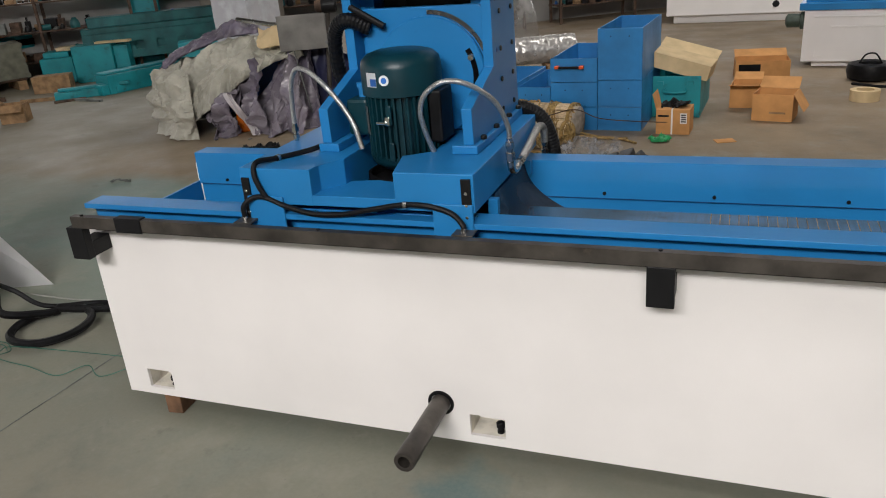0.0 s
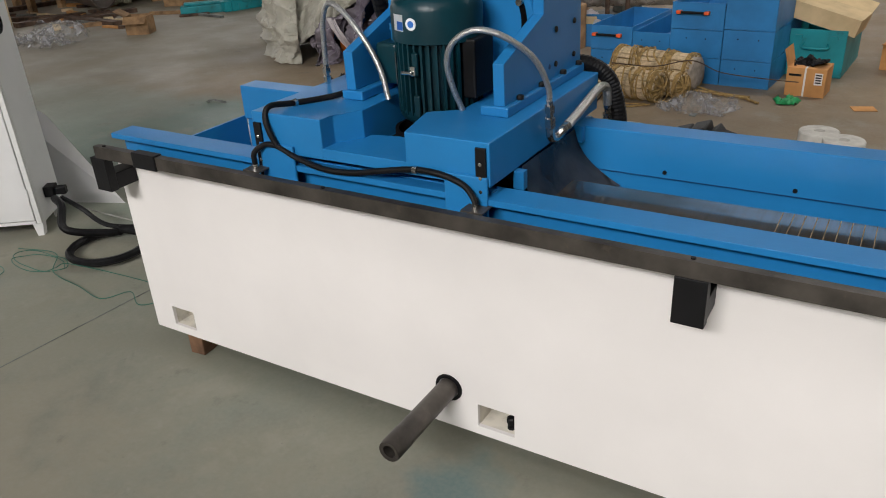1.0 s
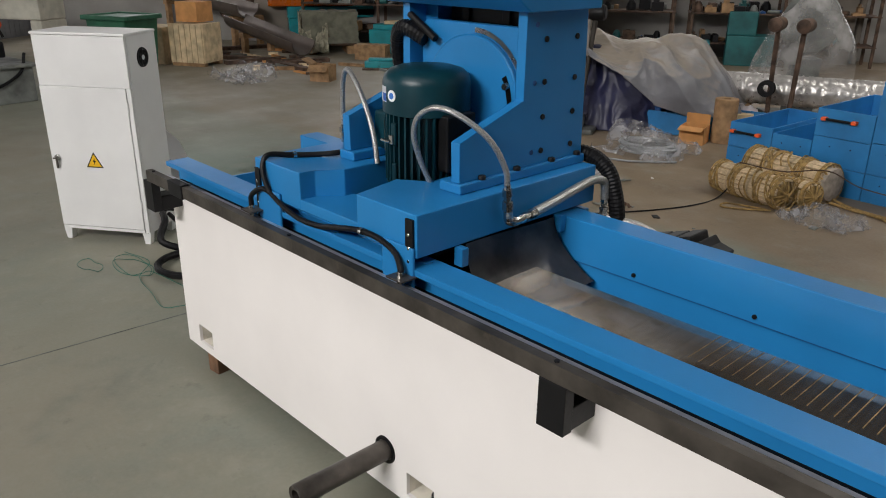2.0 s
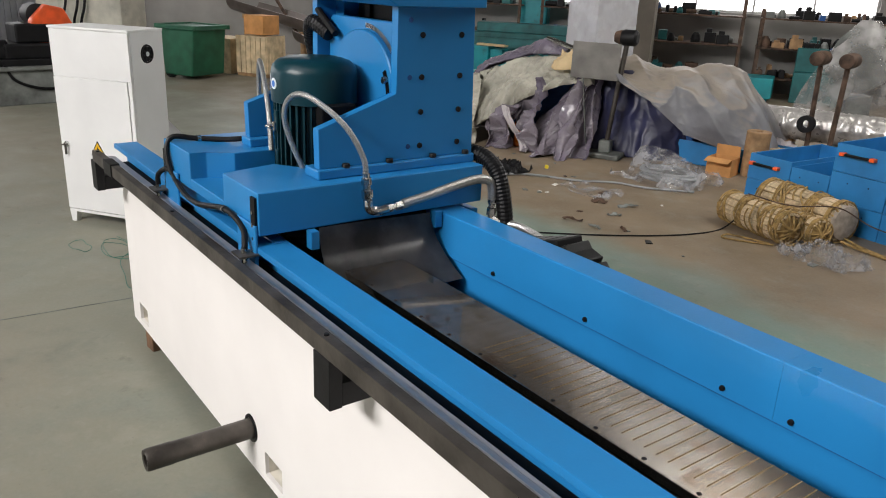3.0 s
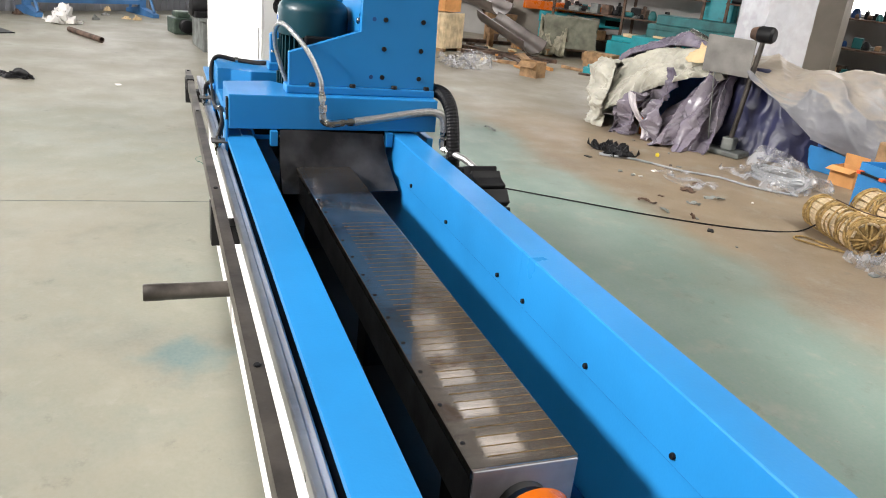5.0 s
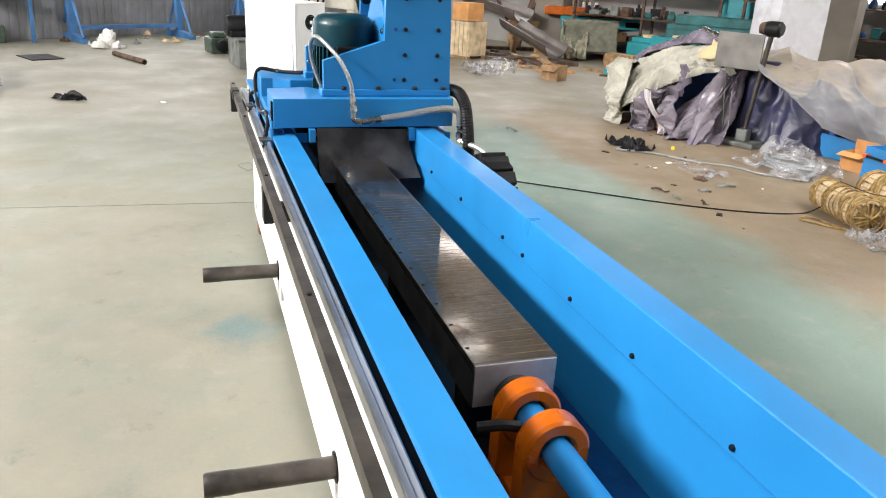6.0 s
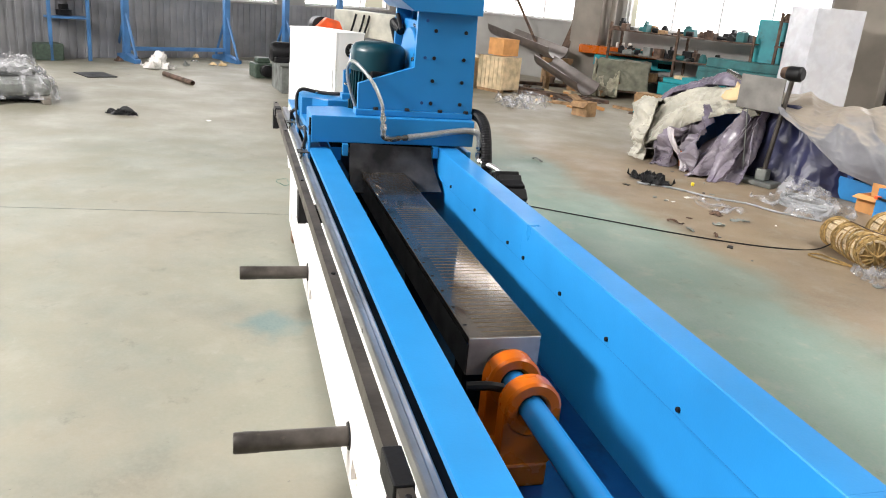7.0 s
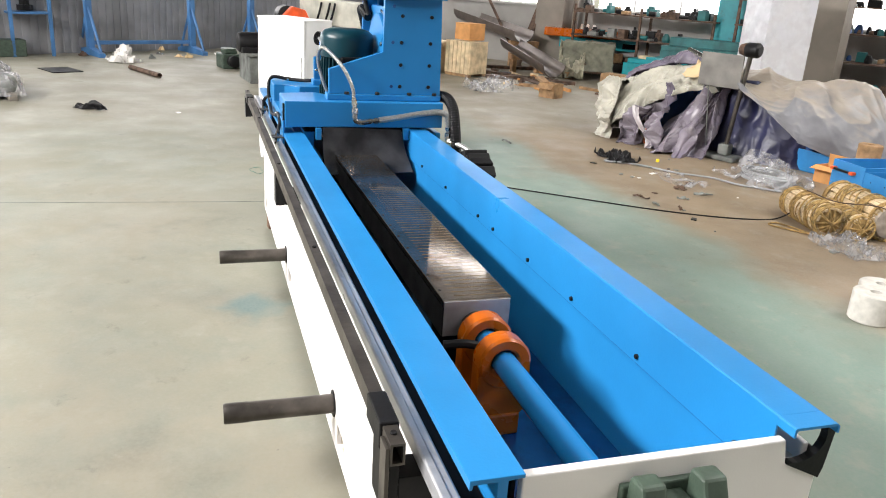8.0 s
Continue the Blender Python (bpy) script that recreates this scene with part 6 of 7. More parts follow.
carton(pose(1.62, 5.00, 0.36, 0, 15, -6), 0.50, 0.36, 0.115, "pale cardboard box lying aslant on the tool chest", [("b", 15)], CARDLIGHT, False)
lb = carton(pose(1.64, 4.34, 0, 0, 0, -4), 0.25, 0.22, 0.185, "small cardboard box with a white label and strap", [("l", 75)], CARD, False)
part("paper_label", box_bm(0.055, 0.105, -0.1125, -0.1105, 0.085, 0.165, bevel=0), PAPER, lb)
for k in range(4):
    part("label_bar", box_bm(0.062, 0.098, -0.1138, -0.1127, 0.096 + 0.017 * k, 0.105 + 0.017 * k, bevel=0), BLACK, lb)
part("strap", boxes_bm([(-0.012, 0.0, -0.1130, -0.1105, 0, 0.192), (-0.012, 0.0, -0.11, 0.11, 0.1915, 0.193)], 0), PAPER, lb)
part("print_bar", box_bm(-0.11, -0.03, -0.1125, -0.1105, 0.135, 0.15, bevel=0), RUBBER, lb)
cloth("black_offcuts", sheet_bm(24, 18, lambda u, v: (1.54 + 0.2 * u, 4.28 + 0.14 * v, 0.20 + 0.03 * math.sin(math.pi * u) * math.sin(math.pi * v)), 0.05, 0.02, 0.006, 2, 2, 41.0), RUBBER, pose(0, 0, 0), "black rubber offcuts on the cardboard box", "offcut", "")
oc = carton(pose(2.37, 4.80, 0, 0, 0, -12), 0.30, 0.26, 0.21, "open cardboard box with wide raised flaps", [("b", 35), ("r", -58)])
part("print_bar", box_bm(-0.02, 0.10, -0.1325, -0.1305, 0.06, 0.075, bevel=0), WOOD, oc)
carton(pose(2.15, 5.28, 0, 0, 0, -5), 0.24, 0.26, 0.19, "brown cardboard box on the floor", [("b", 20), ("f", 10)])
bx = carton(pose(2.28, 6.55, 0, 0, 0, 4), 0.50, 0.30, 0.18, "low brown cardboard box with an open front", [("b", 20)])
part("front_opening", box_bm(-0.22, -0.02, -0.153, -0.151, 0.08, 0.15, bevel=0), VOID, bx)
cp = part("cardboard_piece", box_bm(-0.07, 0.07, -0.05, 0.05, 0.001, 0.006, bevel=0.001), CARD)
cp.matrix_world = pose(2.02, 4.05, 0, 0, 0, 20)
tagged(cp, "loose piece of cardboard flat on the floor", "cardboard")

tubes = part("cardboard_roll", turned_bm([(0.035, 0.0), (0.035, 0.38), (0.093, 0.38), (0.098, 0.374), (0.098, 0.006), (0.093, 0.0)], "z", (0, 0, 0), 28, close=True), WOOD, smooth=True)
tubes.matrix_world = pose(-0.44, 5.22, 0)
tagged(tubes, "brown cardboard roll standing behind the blue bins", "roll")

# white paper rolls on the aisle edge
for x, y, h in ((1.87, 3.09, 0.13), (2.01, 2.91, 0.15)):
    rl = part("paper_roll", turned_bm([(0.028, 0.0), (0.028, h), (0.100, h), (0.105, h - 0.006), (0.105, 0.006), (0.100, 0.0)], "z", (0, 0, 0), 32, close=True), ROLLPAPER, smooth=True)
    rl.matrix_world = pose(x, y, 0)
    tagged(rl, "short roll of white paper standing on end", "roll", "paper rolls")

# wrapped column and long wrapped roller
col = thing("wrapped_column", "tall white box column wrapped in stretch film", "column", at=(-3.72, 6.70, 0), rz=-4)
part("column_box", box_bm(-0.255, 0.255, -0.325, 0.325, 0, 1.68, bevel=0.012), WHITE, col)
wrap = bmesh.new()
ringv = []
for i in range(41):
    z = 1.69 * i / 40
    row = []
    for k in range(64):
        a = 2 * math.pi * k / 64
        c, s = math.cos(a), math.sin(a)
        q = 1 / max(abs(c) / 0.264, abs(s) / 0.334)
        q *= 1 + 0.006 * noise.noise((3 * c, 3 * s, 7 * z)) + 0.003 * math.sin(18 * z + 3 * c)
        row.append(wrap.verts.new((q * c, q * s, z)))
    ringv.append(row)
for a, b in zip(ringv, ringv[1:]):
    for k in range(64):
        wrap.faces.new((a[k], a[(k + 1) % 64], b[(k + 1) % 64], b[k]))
part("film_wrap", wrap, FILMWRAP, col, "creased stretch film", smooth=True)
conc = part("hall_column", box_bm(-0.25, 0.25, -0.25, 0.25, 0, TOP, bevel=0.01), CONCRETE)
conc.matrix_world = pose(-4.3, 8.0, 0, 0, 0, HALL)
tagged(conc, "square grey rendered hall column", "column", "hall columns", "structure")
for s, d in ((4.85, 0.15), (9.35, 0.15), (13.65, 0.15), (18.05, 0.15)):
    c2 = part("hall_column", box_bm(-0.3, 0.3, -0.32, 0.1, 0, TOP, bevel=0.01), CONCRETE)
    c2.matrix_world = hall_pose(s, d)
    tagged(c2, "square grey rendered hall column", "column", "hall columns", "structure")
    p = part("down_pipe", turned_bm([(0.05, 0), (0.05, 5)], "z", (0.42, -0.1, 0), 12), CONCRETE)
    p.matrix_world = hall_pose(s, d)
    tagged(p, "grey down pipe beside a column", "pipe", "down pipes", "structure")

roll = thing("wrapped_roller", "long steel roller wrapped in clear film lying on timbers", "roller", at=(-0.98, 6.10, 0), rz=22)
part("roller", turned_bm([(0.04, -0.1), (0.04, 0.02), (0.13, 0.03), (0.13, 1.45), (0.04, 1.46), (0.04, 1.6)], "x", (0, 0, 0.33), 28), STEEL, roll, smooth=True)
wr = bmesh.new()
ringv = []
for i in range(91):
    ringv.append([wr.verts.new((1.48 * i / 90, q * math.cos(a), 0.33 + q * math.sin(a))) for a, q in ((a, 0.142 + 0.012 * noise.noise((i * 0.6, 3 * math.cos(a), 3 * math.sin(a))) + 0.006 * ridged(i * 0.25, 2 * math.cos(a), 2 * math.sin(a))) for a in (2 * math.pi * k / 40 for k in range(40)))])
for a, b in zip(ringv, ringv[1:]):
    for k in range(40):
        wr.faces.new((a[k], a[(k + 1) % 40], b[(k + 1) % 40], b[k]))
part("film_wrap", wr, SHINYFILM, roll, "glossy crinkled film", smooth=True)
for x in (0.25, 1.2):
    part("timber", box_bm(x - 0.05, x + 0.05, -0.22, 0.22, 0, 0.185, bevel=0.004), WOOD, roll)
fan_ = thing("wrapped_fan", "round machine guard shrouded in clear film", "machine", at=(-0.48, 6.75, 0), rz=48)
part("guard_disc", turned_bm([(0.05, -0.06), (0.27, -0.05), (0.30, 0.0), (0.27, 0.05), (0.05, 0.06)], "y", (0, 0, 0.92), 36), GREYIRON, fan_, smooth=True)
part("guard_foot", boxes_bm([(-0.12, 0.12, -0.1, 0.1, 0, 0.6), (-0.3, 0.3, -0.25, 0.25, 0, 0.06)], 0.01), GREYIRON, fan_)
fshroud = bmesh.new()
ringv = []
for i in range(31):
    t = i / 30
    z = 1.27 - 1.10 * t
    w = 0.08 + 0.29 * math.sin(min(1, 1.6 * t) * math.pi / 2) + 0.18 * t
    ringv.append([fshroud.verts.new((w * math.cos(a) * (1 + 0.10 * noise.noise((3 * math.cos(a), 3 * math.sin(a), 2 * z))), 0.45 * w * math.sin(a) * (1 + 0.2 * noise.noise((4 * math.cos(a), 4 * math.sin(a), 3 * z))), z)) for a in (2 * math.pi * k / 40 for k in range(40))])
for a, b in zip(ringv, ringv[1:]):
    for k in range(40):
        fshroud.faces.new((a[k], a[(k + 1) % 40], b[(k + 1) % 40], b[k]))
part("film_shroud", fshroud, THINFILM, fan_, smooth=True)
pul = thing("pulley_stand", "two dark posts with small motors and a pulley", "stand", at=(-0.34, 5.92, 0), rz=10)
for s, x in ((-1, -0.05), (1, 0.13)):
    part("post", tube_bm([(x, 0, 0.02), (x + 0.02 * s, 0, 0.92)], 0.022, 10, 1), RUST, pul)
    part("motor_can", turned_bm([(0.02, -0.12), (0.06, -0.10), (0.065, 0.0), (0.06, 0.10), (0.03, 0.12)], "y", (x + 0.03 * s, 0, 0.96), 18), RUST, pul, smooth=True)
part("pulley", turned_bm([(0.035, -0.025), (0.075, -0.025), (0.062, 0.0), (0.075, 0.025), (0.035, 0.025)], "y", (-0.08, -0.04, 0.40), 24, close=True), BLACK, pul, smooth=True)
part("base", box_bm(-0.2, 0.3, -0.2, 0.2, 0, 0.05, bevel=0.01), RUST, pul)

# white machines across the hall
wm = thing("white_machine", "white grinding machine with a blue top and a green motor", "machine", at=(2.66, 7.05, 0), rz=-8)
part("machine_body", holed_sheet([0, 0.12, 0.20, 3.0], [0.06, 0.11, 0.18, 0.57], {(1, 1)}, 0, 0.02), WHITE, wm)
part("machine_shell", boxes_bm([(0.0, 3.0, 0.02, 0.7, 0.06, 0.57), (0.1, 2.9, 0.08, 0.6, 0, 0.06)], 0.004), WHITE, wm)
part("panel_ledge", boxes_bm([(0.25, 1.6, -0.02, 0, 0.40, 0.41), (0.10, 1.6, -0.02, 0, 0.50, 0.51)], 0.001), WHITE, wm)
part("blue_deck", boxes_bm([(-0.05, 3.0, -0.04, 0.72, 0.57, 0.64), (0.0, 3.0, 0.05, 0.6, 0.64, 0.78)], 0.006), BLUE, wm)
part("side_motor", turned_bm([(0.04, -0.20), (0.07, -0.18), (0.07, -0.06), (0.09, -0.05), (0.09, 0.0)], "x", (0, 0.25, 0.44), 18), OLIVE, wm, smooth=True)
wm2 = thing("white_machine", "long white machine bed standing against the far side", "machine", at=(0.95, 10.95, 0), rz=-2)
part("machine_body", boxes_bm([(0, 3.6, 0, 0.8, 0.12, 0.80), (0.1, 3.5, 0.1, 0.7, 0, 0.12)], 0.01), WHITE, wm2)
part("dark_slot", boxes_bm([(0.5, 1.9, -0.006, -0.002, 0.44, 0.60)], 0.0), VOID, wm2)
for x in (1.55, 2.75):
    bolt(wm2, (x, -0.002, 0.25), "y", 0.05, -0.01, "port")
tyre = thing("tube_coil", "coil of black rubber tube on the floor", "coil", at=(3.22, 6.35, 0))
part("wrapped_coil", turned_bm([(0.09, 0.02), (0.10, 0.15), (0.14, 0.165), (0.19, 0.15), (0.205, 0.09), (0.19, 0.02), (0.14, 0.004)], "z", (0, 0, 0), 32, close=True), RUBBER, tyre, "coil wrapped in black film", smooth=True)
part("coil_loop", tube_bm([(-0.10, 0, 0.15), (-0.05, 0.0, 0.23), (0.03, 0.0, 0.235), (0.09, 0, 0.15)], 0.008, 8), RUBBER, tyre)
wire("loose_tube", [(3.05, 6.1, 0.012), (3.3, 5.95, 0.012), (3.6, 6.0, 0.012), (3.7, 6.2, 0.012)], 0.012, RUBBER, "loose black tube on the floor", "tube")
reel = part("tape_reel", turned_bm([(0.07, 0), (0.07, 0.09), (0.115, 0.09), (0.115, 0.0)], "z", (0, 0, 0), 28, close=True), CARDLIGHT, smooth=True)
reel.matrix_world = pose(3.08, 5.45, 0)
tagged(reel, "tan reel of tape standing on the floor", "reel")

# ---------------------------------------------------------------- west store: crates, trough, teal castings, racks
cr = thing("wooden_crate", "pale wooden crate with vertical slats", "crate", at=(-7.72, 3.92, 0), rz=30)
part("crate_core", box_bm(-0.26, 0.26, -0.22, 0.22, 0.06, 0.56, bevel=0.003), PALEWOOD, cr)
for k in range(6):
    part("slat", box_bm(-0.262 + 0.088 * k, -0.262 + 0.088 * k + 0.078, -0.236, -0.222, 0.05, 0.57, bevel=0.002), PALEWOOD, cr)
    part("slat", box_bm(0.262, 0.275, -0.22 + 0.074 * k, -0.22 + 0.074 * k + 0.066, 0.05, 0.57, bevel=0.002), PALEWOOD, cr)
for y in (-0.18, 0.18):
    part("skid", box_bm(-0.26, 0.26, y - 0.04, y + 0.04, 0, 0.06, bevel=0.003), WOOD, cr)
carton(pose(-7.85, 4.0, 0.575, 0, 0, 24), 0.36, 0.34, 0.26, "brown cardboard box on the wooden crate", [], CARD, False)
cr3 = part("plywood_box", box_bm(-0.3, 0.3, -0.25, 0.25, 0, 0.5, bevel=0.004), PALEWOOD)
cr3.matrix_world = pose(-8.35, 3.62, 0, 0, 0, 30)
tagged(cr3, "plain plywood box behind the crate", "box")


def half_trough(m, length, r, label):
    b = bmesh.new()
    rows = []
    for k in range(13):
        a = math.pi + math.pi * k / 12
        rows.append([(r * math.cos(a), r + r * math.sin(a)), (0.93 * r * math.cos(a), r + 0.93 * r * math.sin(a))])
    prism(b, [q[0] for q in rows] + [q[1] for q in reversed(rows)], "x", 0, length)
    o = part("steel_trough", b, DUCT, smooth=True)
    o.matrix_world = m
    return tagged(o, label, "trough", "steel troughs")


half_trough(pose(-8.70, 5.06, 0.36, 0, 9, 4), 1.75, 0.21, "grey half-round steel trough leaning down to a timber")
half_trough(pose(-11.4, 5.0, 0.72, 0, 5, 7), 2.7, 0.22, "long dull steel trough resting on supports")
for x, y, z in ((-11.0, 5.27, 0.68), (-9.1, 5.5, 0.50), (-8.4, 5.28, 0.31)):
    tr_ = part("trestle", boxes_bm([(-0.06, 0.06, -0.3, 0.3, z - 0.08, z), (-0.05, 0.05, -0.28, -0.2, 0, z - 0.08), (-0.05, 0.05, 0.2, 0.28, 0, z - 0.08)], 0.004), WOOD)
    tr_.matrix_world = pose(x, y, 0, 0, 0, 5)
    tagged(tr_, "rough wooden trestle under a steel trough", "trestle", "trestles")
for k, (x, y, rz, L) in enumerate(((-7.4, 4.65, 80, 0.9), (-8.9, 5.2, 82, 1.0), (-6.95, 5.2, 70, 0.7), (-6.7, 4.75, -4, 1.1), (-7.9, 4.55, 30, 1.2), (-6.85, 5.0, 40, 0.35))):
    tbm = part("timber", box_bm(-L / 2, L / 2, -0.06, 0.06, 0, 0.055, bevel=0.004), RUST)
    tbm.matrix_world = pose(x, y, 0, 0, 0, rz)
    tagged(tbm, "rough brown timber lying on the floor", "timber", "timbers")
carton(pose(-5.42, 4.46, 0, 0, 0, 30), 0.26, 0.22, 0.20, "torn brown carton with a white label", [("f", -40), ("l", 30)], WOOD)
cloth("film_scrap", sheet_bm(50, 34, mound(-6.5, -5.7, 3.45, 3.95, 0.14), 0.25, 0.06, 0.02, 3, 3, 51.0), FILM, pose(0, 0, 0), "crumpled clear film and rubbish on the floor", "plastic film", "", 0.001)
cb = thing("crated_block", "block of castings under an olive canvas standing on timbers", "crate", at=(-7.72, 6.17, 0), rz=62)
part("block_core", box_bm(-0.40, 0.40, -0.25, 0.25, 0.12, 0.60, bevel=0.02), RUST, cb)
for x in (-0.3, 0.3):
    part("timber", box_bm(x - 0.06, x + 0.06, -0.3, 0.3, 0, 0.12, bevel=0.004), WOOD, cb)


def canvas_form(u, v):
    a = 2 * math.pi * u
    c, s_ = math.cos(a), math.sin(a)
    q = 1 / max(abs(c) / 0.43, abs(s_) / 0.28)
    k = 1.0 if v < 0.7 else 1 - (v - 0.7) / 0.3
    return (q * c * k, q * s_ * k, 0.16 + 0.47 * min(1.0, v / 0.7))


part("canvas_cover", sheet_bm(90, 40, canvas_form, 0.04, 0.015, 0.004, 9, 2, 55.0), GREENTARP, cb, "olive canvas", smooth=True)
cloth("sacking", sheet_bm(40, 40, lambda u, v: (-0.50 + 0.45 * u, -0.36 + 0.20 * v, 0.03 + 0.60 * v), 0.14, 0.05, 0.012, 3, 2, 57.0), mat("buff_sacking", (0.34, 0.32, 0.24), 0.85, vary=0.15, scale=12, bump=0.4), pose(-7.72, 6.17, 0, 0, 0, 62), "crumpled buff sacking hanging over the block", "sacking", "")
tbn = thing("teal_bench", "teal casting standing under an orange beam", "bench", at=(-8.72, 6.05, 0), rz=62)
part("bench_frame", boxes_bm([(0, 1.7, 0, 0.45, 0.46, 0.64), (0.02, 0.22, 0.05, 0.40, 0, 0.46), (1.45, 1.65, 0.05, 0.40, 0, 0.46)], 0.01), TEAL, tbn)
part("pocket", box_bm(1.15, 1.5, -0.006, -0.002, 0.50, 0.59, bevel=0), VOID, tbn)
ob_ = thing("orange_beam", "long orange painted beam lying on the teal casting", "beam")
ob_.matrix_world = tbn.matrix_world
part("beam_body", prism_bm([(-0.30, 0.06), (-0.24, 0.0), (1.02, 0.0), (1.10, 0.06), (1.10, 0.30), (1.02, 0.36), (-0.24, 0.36), (-0.30, 0.30)], "z", 0.645, 0.79, 0.012), ORANGE, ob_)
for x in (0.38, 0.48, 0.60):
    part("white_cap", turned_bm([(0.03, 0.79), (0.03, 0.87), (0.02, 0.88)], "z", (x, 0.2, 0), 12), PAPER, ob_)


def casting(m, boxes, label, material=None):
    c = part("teal_casting", boxes_bm(boxes, 0.012), material or TEAL)
    c.matrix_world = m
    return tagged(c, label, "casting", "teal castings")


casting(pose(-5.39, 5.89, 0, 0, 0, 75), [(0, 1.45, 0.0, 0.30, 0, 0.24), (-0.10, 0.0, 0.02, 0.22, 0, 0.13), (0.0, 1.45, 0.05, 0.25, 0.24, 0.27)], "long low teal bed casting on the floor")
casting(pose(-5.91, 5.48, 0, 0, 0, 42), [(0, 0.75, 0.0, 0.16, 0, 0.10), (0.05, 0.9, 0.03, 0.13, 0.10, 0.14)], "low teal slide casting on the floor")
casting(pose(-7.25, 6.62, 0, 0, 0, 30), [(0, 0.45, -0.05, 0.35, 0, 0.36), (0.05, 0.40, 0.0, 0.3, 0.36, 0.44)], "square teal casting block")
casting(pose(-6.78, 6.78, 0, 0, 0, 30), [(0, 0.55, -0.08, 0.35, 0, 0.50), (0.55, 0.75, 0.0, 0.3, 0, 0.46)], "stepped teal casting standing on the floor")
casting(pose(-5.20, 7.10, 0, 0, 0, 36), [(0, 0.62, 0, 0.35, 0.16, 0.46), (0.05, 0.55, 0.02, 0.3, 0, 0.16)], "teal casting block raised on packing")
casting(pose(-3.7, 9.2, 0, 0, 0, 30), [(0, 0.75, -0.25, 0.25, 0.06, 0.34), (0.05, 0.7, -0.2, 0.2, 0, 0.06)], "low teal block on dark legs")
casting(pose(-3.0, 9.95, 0, 0, 0, 30), [(0, 0.7, -0.2, 0.25, 0, 0.42), (0.0, 0.4, -0.1, 0.2, 0.42, 0.75)], "dusty stepped teal machine casting", TEALDARK)
for k, (x, y, rz, w, d, h, mm) in enumerate(((-7.05, 6.75, 30, 0.34, 0.20, 0.05, PALEWOOD), (-6.52, 6.95, 20, 0.50, 0.12, 0.03, CARDLIGHT), (-5.75, 6.55, 40, 0.16, 0.14, 0.14, WOOD), (-4.95, 7.28, 36, 0.34, 0.10, 0.03, PALEWOOD), (-4.55, 7.55, 10, 0.14, 0.14, 0.22, CARD))):
    z0 = (0.445, 0.505, 0.0, 0.465, 0.0)[k]
    wd = part("wooden_offcut", box_bm(0, w, 0, d, 0, h, bevel=0.004), mm)
    wd.matrix_world = pose(x, y, z0, 0, 0, rz)
    tagged(wd, "short piece of packing wood among the castings", "offcut", "wood offcuts")
wcl = part("wooden_box", box_bm(-0.24, 0.24, -0.10, 0.14, 0, 0.22, bevel=0.005), WOOD)
wcl.matrix_world = pose(-6.60, 6.15, 0, 0, 0, 32)
tagged(wcl, "short reddish wooden box on the floor", "box")


def big_bed(m, L, label):
    """A long machine bed with a row of square ports."""
    b = thing("machine_bed", label, "machine bed", "teal machine beds")
    b.matrix_world = m
    n = max(4, int(L / 0.28))
    xs_ = [0.0]
    hs = set()
    for k in range(n):
        a = (k + 0.3) * L / n
        xs_ += [a, a + 0.12]
        hs.add((2 * k + 1, 1))
    xs_.append(L)
    part("bed_front", holed_sheet(xs_, [0.25, 0.36, 0.48, 0.62], hs, 0, 0.03), TEALDARK, b)
    part("bed_body", boxes_bm([(0, L, 0.06, 0.7, 0.25, 0.62), (0.0, L, 0.0, 0.72, 0.62, 0.70), (0.1, L - 0.1, 0.1, 0.5, 0.70, 0.84)], 0.01), TEALDARK, b)
    part("bed_stand", boxes_bm([(0.1, 0.4, 0.1, 0.6, 0, 0.25), (L - 0.4, L - 0.1, 0.1, 0.6, 0, 0.25)], 0.01), RUST, b)
    return b


big_bed(pose(-6.72, 6.95, 0, 0, 0, 41), 2.1, "long dusty teal machine bed with a row of square ports")
colt = part("teal_upright", boxes_bm([(-0.22, 0.22, -0.2, 0.2, 0, 1.5), (-0.27, 0.27, -0.25, 0.25, 0, 0.2)], 0.02), TEAL)
colt.matrix_world = pose(-6.45, 8.05, 0, 0, 0, 40)
tagged(colt, "tall teal machine column standing by the wall", "machine column")


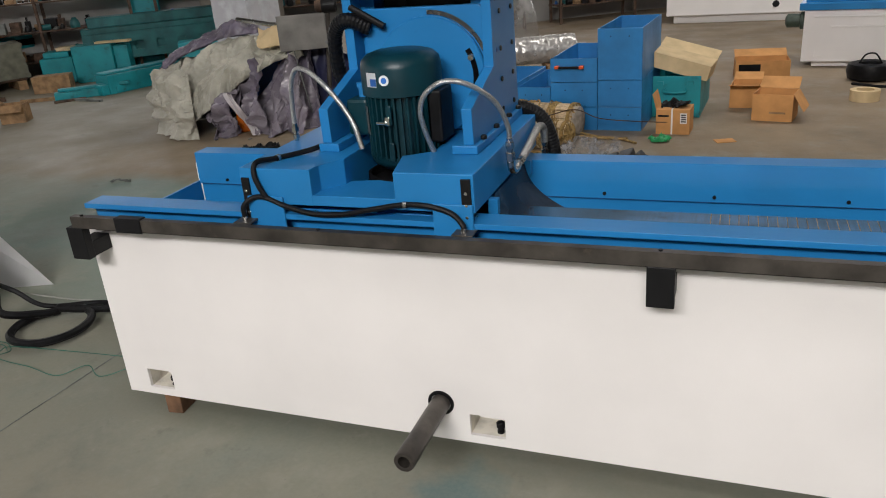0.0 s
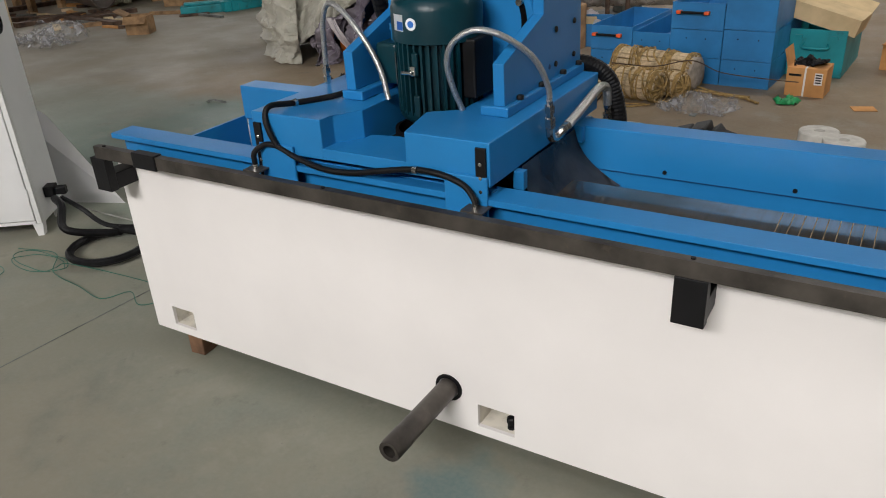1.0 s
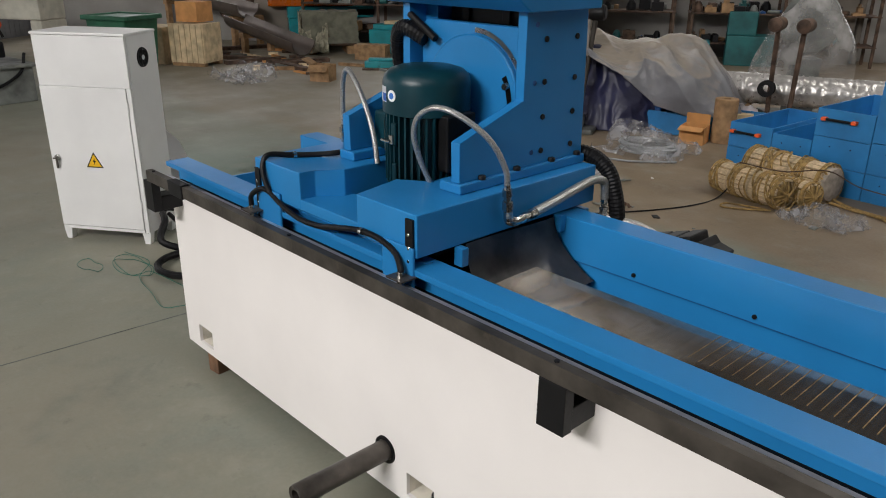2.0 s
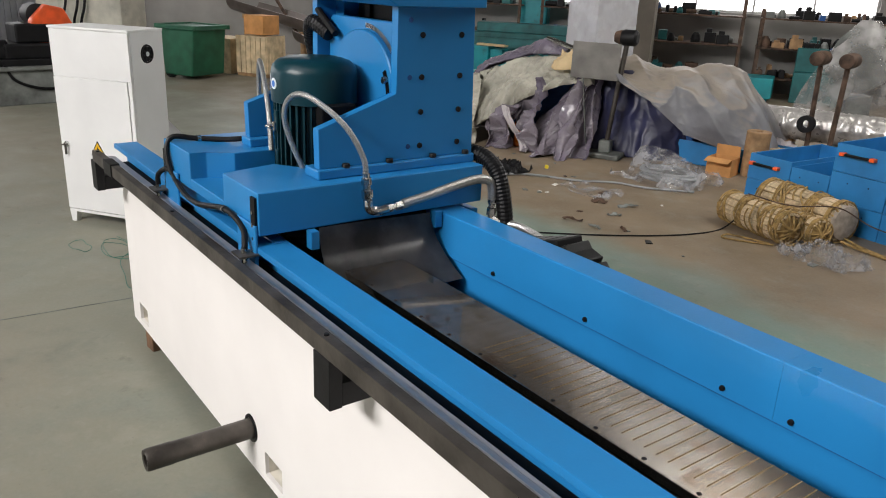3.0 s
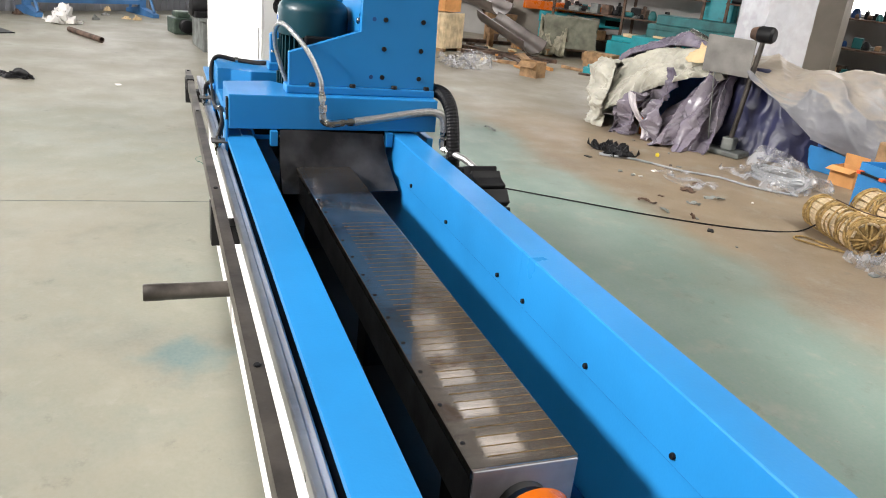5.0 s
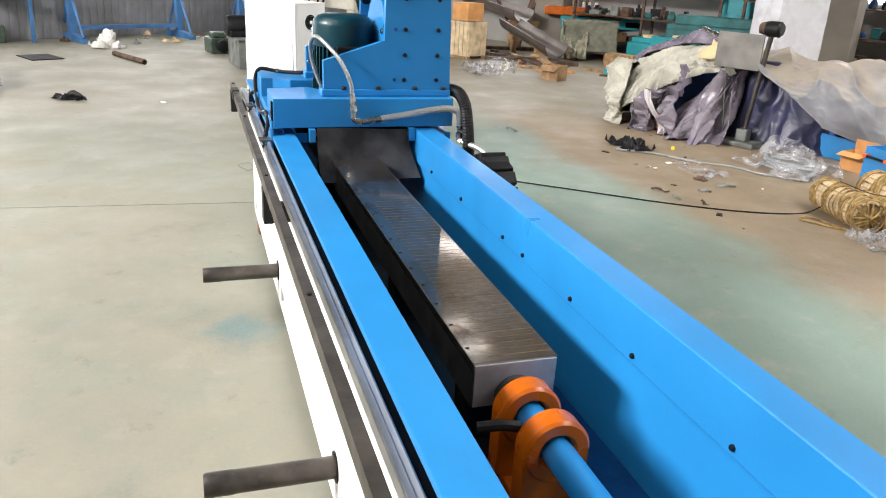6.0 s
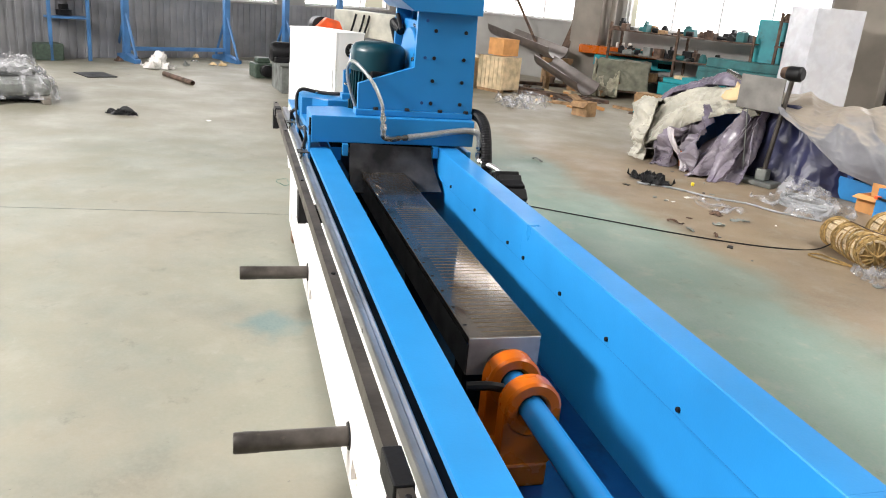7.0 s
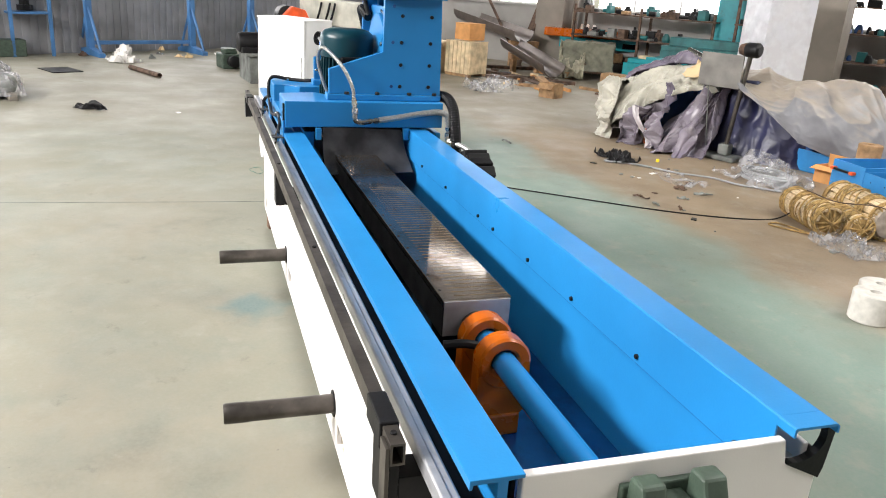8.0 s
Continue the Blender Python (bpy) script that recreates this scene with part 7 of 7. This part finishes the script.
def rack(m, L, levels, seed):
    """An open steel shelf rack half filled with dark parts and boxes."""
    rnd = random.Random(seed)
    r = thing("shelf_rack", "open steel shelf rack crowded with parts and boxes", "shelf", "shelf racks under the windows")
    r.matrix_world = m
    for x in (0.03, L / 2, L - 0.03):
        for y in (0.03, 0.47):
            part("upright", box_bm(x - 0.02, x + 0.02, y - 0.02, y + 0.02, 0, levels[-1] + 0.12, bevel=0.002), RUST, r)
    for z in levels:
        part("shelf_board", box_bm(0, L, 0.0, 0.5, z - 0.02, z, bevel=0.002), RUST, r)
    kinds = (RUST, BLACK, BLACK, TEALDARK, WOOD, GREYIRON, BLACK, BLUE_DARK, RUST, BLACK)
    for z in levels:
        for y0 in (0.02, 0.26):
            x = 0.05
            while x < L - 0.2:
                w, h, d = rnd.uniform(0.05, 0.20), rnd.uniform(0.03, 0.16), rnd.uniform(0.10, 0.22)
                if rnd.random() < 0.88:
                    b = bmesh.new()
                    pick = rnd.random()
                    if pick < 0.30:
                        turned(b, [(h * 0.45, 0), (h * 0.5, h * 0.3), (h * 0.4, h * 0.7), (h * 0.2, h)], "z", (x + w / 2, y0 + 0.11, z), 10)
                    elif pick < 0.5:
                        turned(b, [(0.02, 0), (h * 0.3, 0.005), (h * 0.3, w), (0.02, w + 0.005)], "x", (x, y0 + 0.11, z + h * 0.3), 10)
                    else:
                        add_box(b, x, x + w, y0, y0 + d, z, z + h, bevel=0.008)
                        if rnd.random() < 0.5:
                            add_box(b, x + 0.02, x + w * 0.6, y0 + 0.01, y0 + d * 0.7, z + h, z + h * 1.4, bevel=0.005)
                    it = part("stored_part", b, rnd.choice(kinds))
                    it.matrix_world = m
                    tagged(it, "dusty spare part stored on the shelf rack", "spare part", "parts on the racks")
                x += w + rnd.uniform(0.0, 0.07)
    return r


rack(hall_pose(5.5, 0.75), 2.6, (0.30, 0.72, 1.12), 1)
rack(hall_pose(8.4, 0.75), 3.0, (0.30, 0.72, 1.12, 1.5), 2)
rack(hall_pose(11.6, 0.8), 2.6, (0.30, 0.72, 1.12), 3)
rack(hall_pose(14.8, 0.8), 2.8, (0.30, 0.72, 1.10), 4)
pl = part("leaning_plank", box_bm(-0.07, 0.07, -0.02, 0.02, 0, 1.9, bevel=0.003), RUST)
pl.matrix_world = hall_pose(4.4, 0.75) @ pose(0, 0, 0, -20, 8, 0)
tagged(pl, "dark plank leaning against the wall", "plank")
pl2 = part("leaning_bar", tube_bm([(0, 0, 0), (-1.9, 0.35, 2.3)], 0.03, 8, 1), RUST)
pl2.matrix_world = hall_pose(4.4, 0.6)
tagged(pl2, "long bar leaning against the window", "bar")

# film-wrapped casting beside the aisle, seen at its edge
wc = thing("wrapped_casting", "long metal casting wrapped in clear film on a frame", "casting", at=(-4.75, -2.62, 0), rz=20)
part("casting_body", boxes_bm([(-0.6, 0.5, -0.35, 0.3, 0.08, 0.26), (-0.5, 0.3, -0.25, 0.2, 0.26, 0.36)], 0.05), GREYIRON, wc)
part("skid", boxes_bm([(-0.65, 0.55, -0.3, -0.22, 0, 0.08), (-0.65, 0.55, 0.2, 0.28, 0, 0.08)], 0.005), CONCRETE, wc)
wb = sheet_bm(60, 44, lambda u, v: (-0.68 + 1.26 * u, -0.42 + 0.8 * v, 0.06 + 0.36 * max(0.0, math.sin(math.pi * u) * math.sin(math.pi * v)) ** 0.35), 0.12, 0.04, 0.01, 3, 3, 61.0)
part("film_cover", wb, FILM, wc, smooth=True)

# litter round the gantry frames and along the aisle
lump = part("black_offcut", sheet_bm(30, 22, lambda u, v: (0.30 * u - 0.15 + 0.05 * v * v, (0.09 + 0.05 * math.sin(5 * u)) * (v - 0.5), 0.006 + 0.055 * max(0.0, math.sin(math.pi * u) * math.sin(math.pi * v)) ** 0.5), 0.05, 0.025, 0.006, 2.2, 2.0, 63.0), RUBBER, smooth=True)
lump.matrix_world = pose(-3.92, -1.43, 0, 0, 0, 60)
tagged(lump, "crumpled scrap of black rubber lying on the floor", "scrap")
cloth("plastic_bag", sheet_bm(36, 30, mound(-0.24, 0.24, -0.17, 0.17, 0.15), 0.16, 0.05, 0.012, 3, 3, 66.0), PAPER, pose(-8.2, -1.45, 0, 0, 0, 25), "crumpled white plastic bag lying on the floor", "plastic bag", "", 0.001)
rl_ = random.Random(71)
for k in range(26):
    x, y = rl_.uniform(-11.5, -8.2), rl_.uniform(-2.8, 0.4)
    w, d = rl_.uniform(0.05, 0.22), rl_.uniform(0.03, 0.12)
    cloth("litter_scrap", sheet_bm(8, 8, mound(0, w, 0, d, rl_.uniform(0.01, 0.07)), 0.04, 0.02, 0.006, 2, 2, 80.0 + k), rl_.choice((FILM, PAPER, RUST, GREYIRON, CARDLIGHT)), pose(x, y, 0, 0, 0, rl_.uniform(0, 180)), "small scrap of litter on the floor", "scrap", "floor litter", 0.001)
for k in range(30):
    x, y = rl_.uniform(-8.6, -5.6), rl_.uniform(4.3, 5.7)
    w, d = rl_.uniform(0.06, 0.5), rl_.uniform(0.03, 0.09)
    o = part("wood_scrap", box_bm(0, w, 0, d, 0, rl_.uniform(0.015, 0.05), bevel=0.003), rl_.choice((RUST, WOOD, RUST, CARD, GREYIRON, PALEWOOD)))
    o.matrix_world = pose(x, y, 0, 0, 0, rl_.uniform(-30, 60))
    tagged(o, "piece of scrap wood lying among the steel troughs", "scrap", "scrap wood")
for k in range(26):
    x, y = rl_.uniform(-2.4, 1.2), rl_.uniform(2.9, 4.0)
    w = rl_.uniform(0.008, 0.035)
    o = part("floor_chip", prism_bm([(-w, -w * 0.5), (w * 0.8, -w * 0.6), (w, w * 0.4), (-w * 0.7, w * 0.7)], "z", 0.0, 0.006, 0), rl_.choice((RUST, GREYIRON, PAPER, BLACK)))
    o.matrix_world = pose(x, y, 0, 0, 0, rl_.uniform(0, 180))
    tagged(o, "small chip of dirt on the floor", "chip", "floor litter")
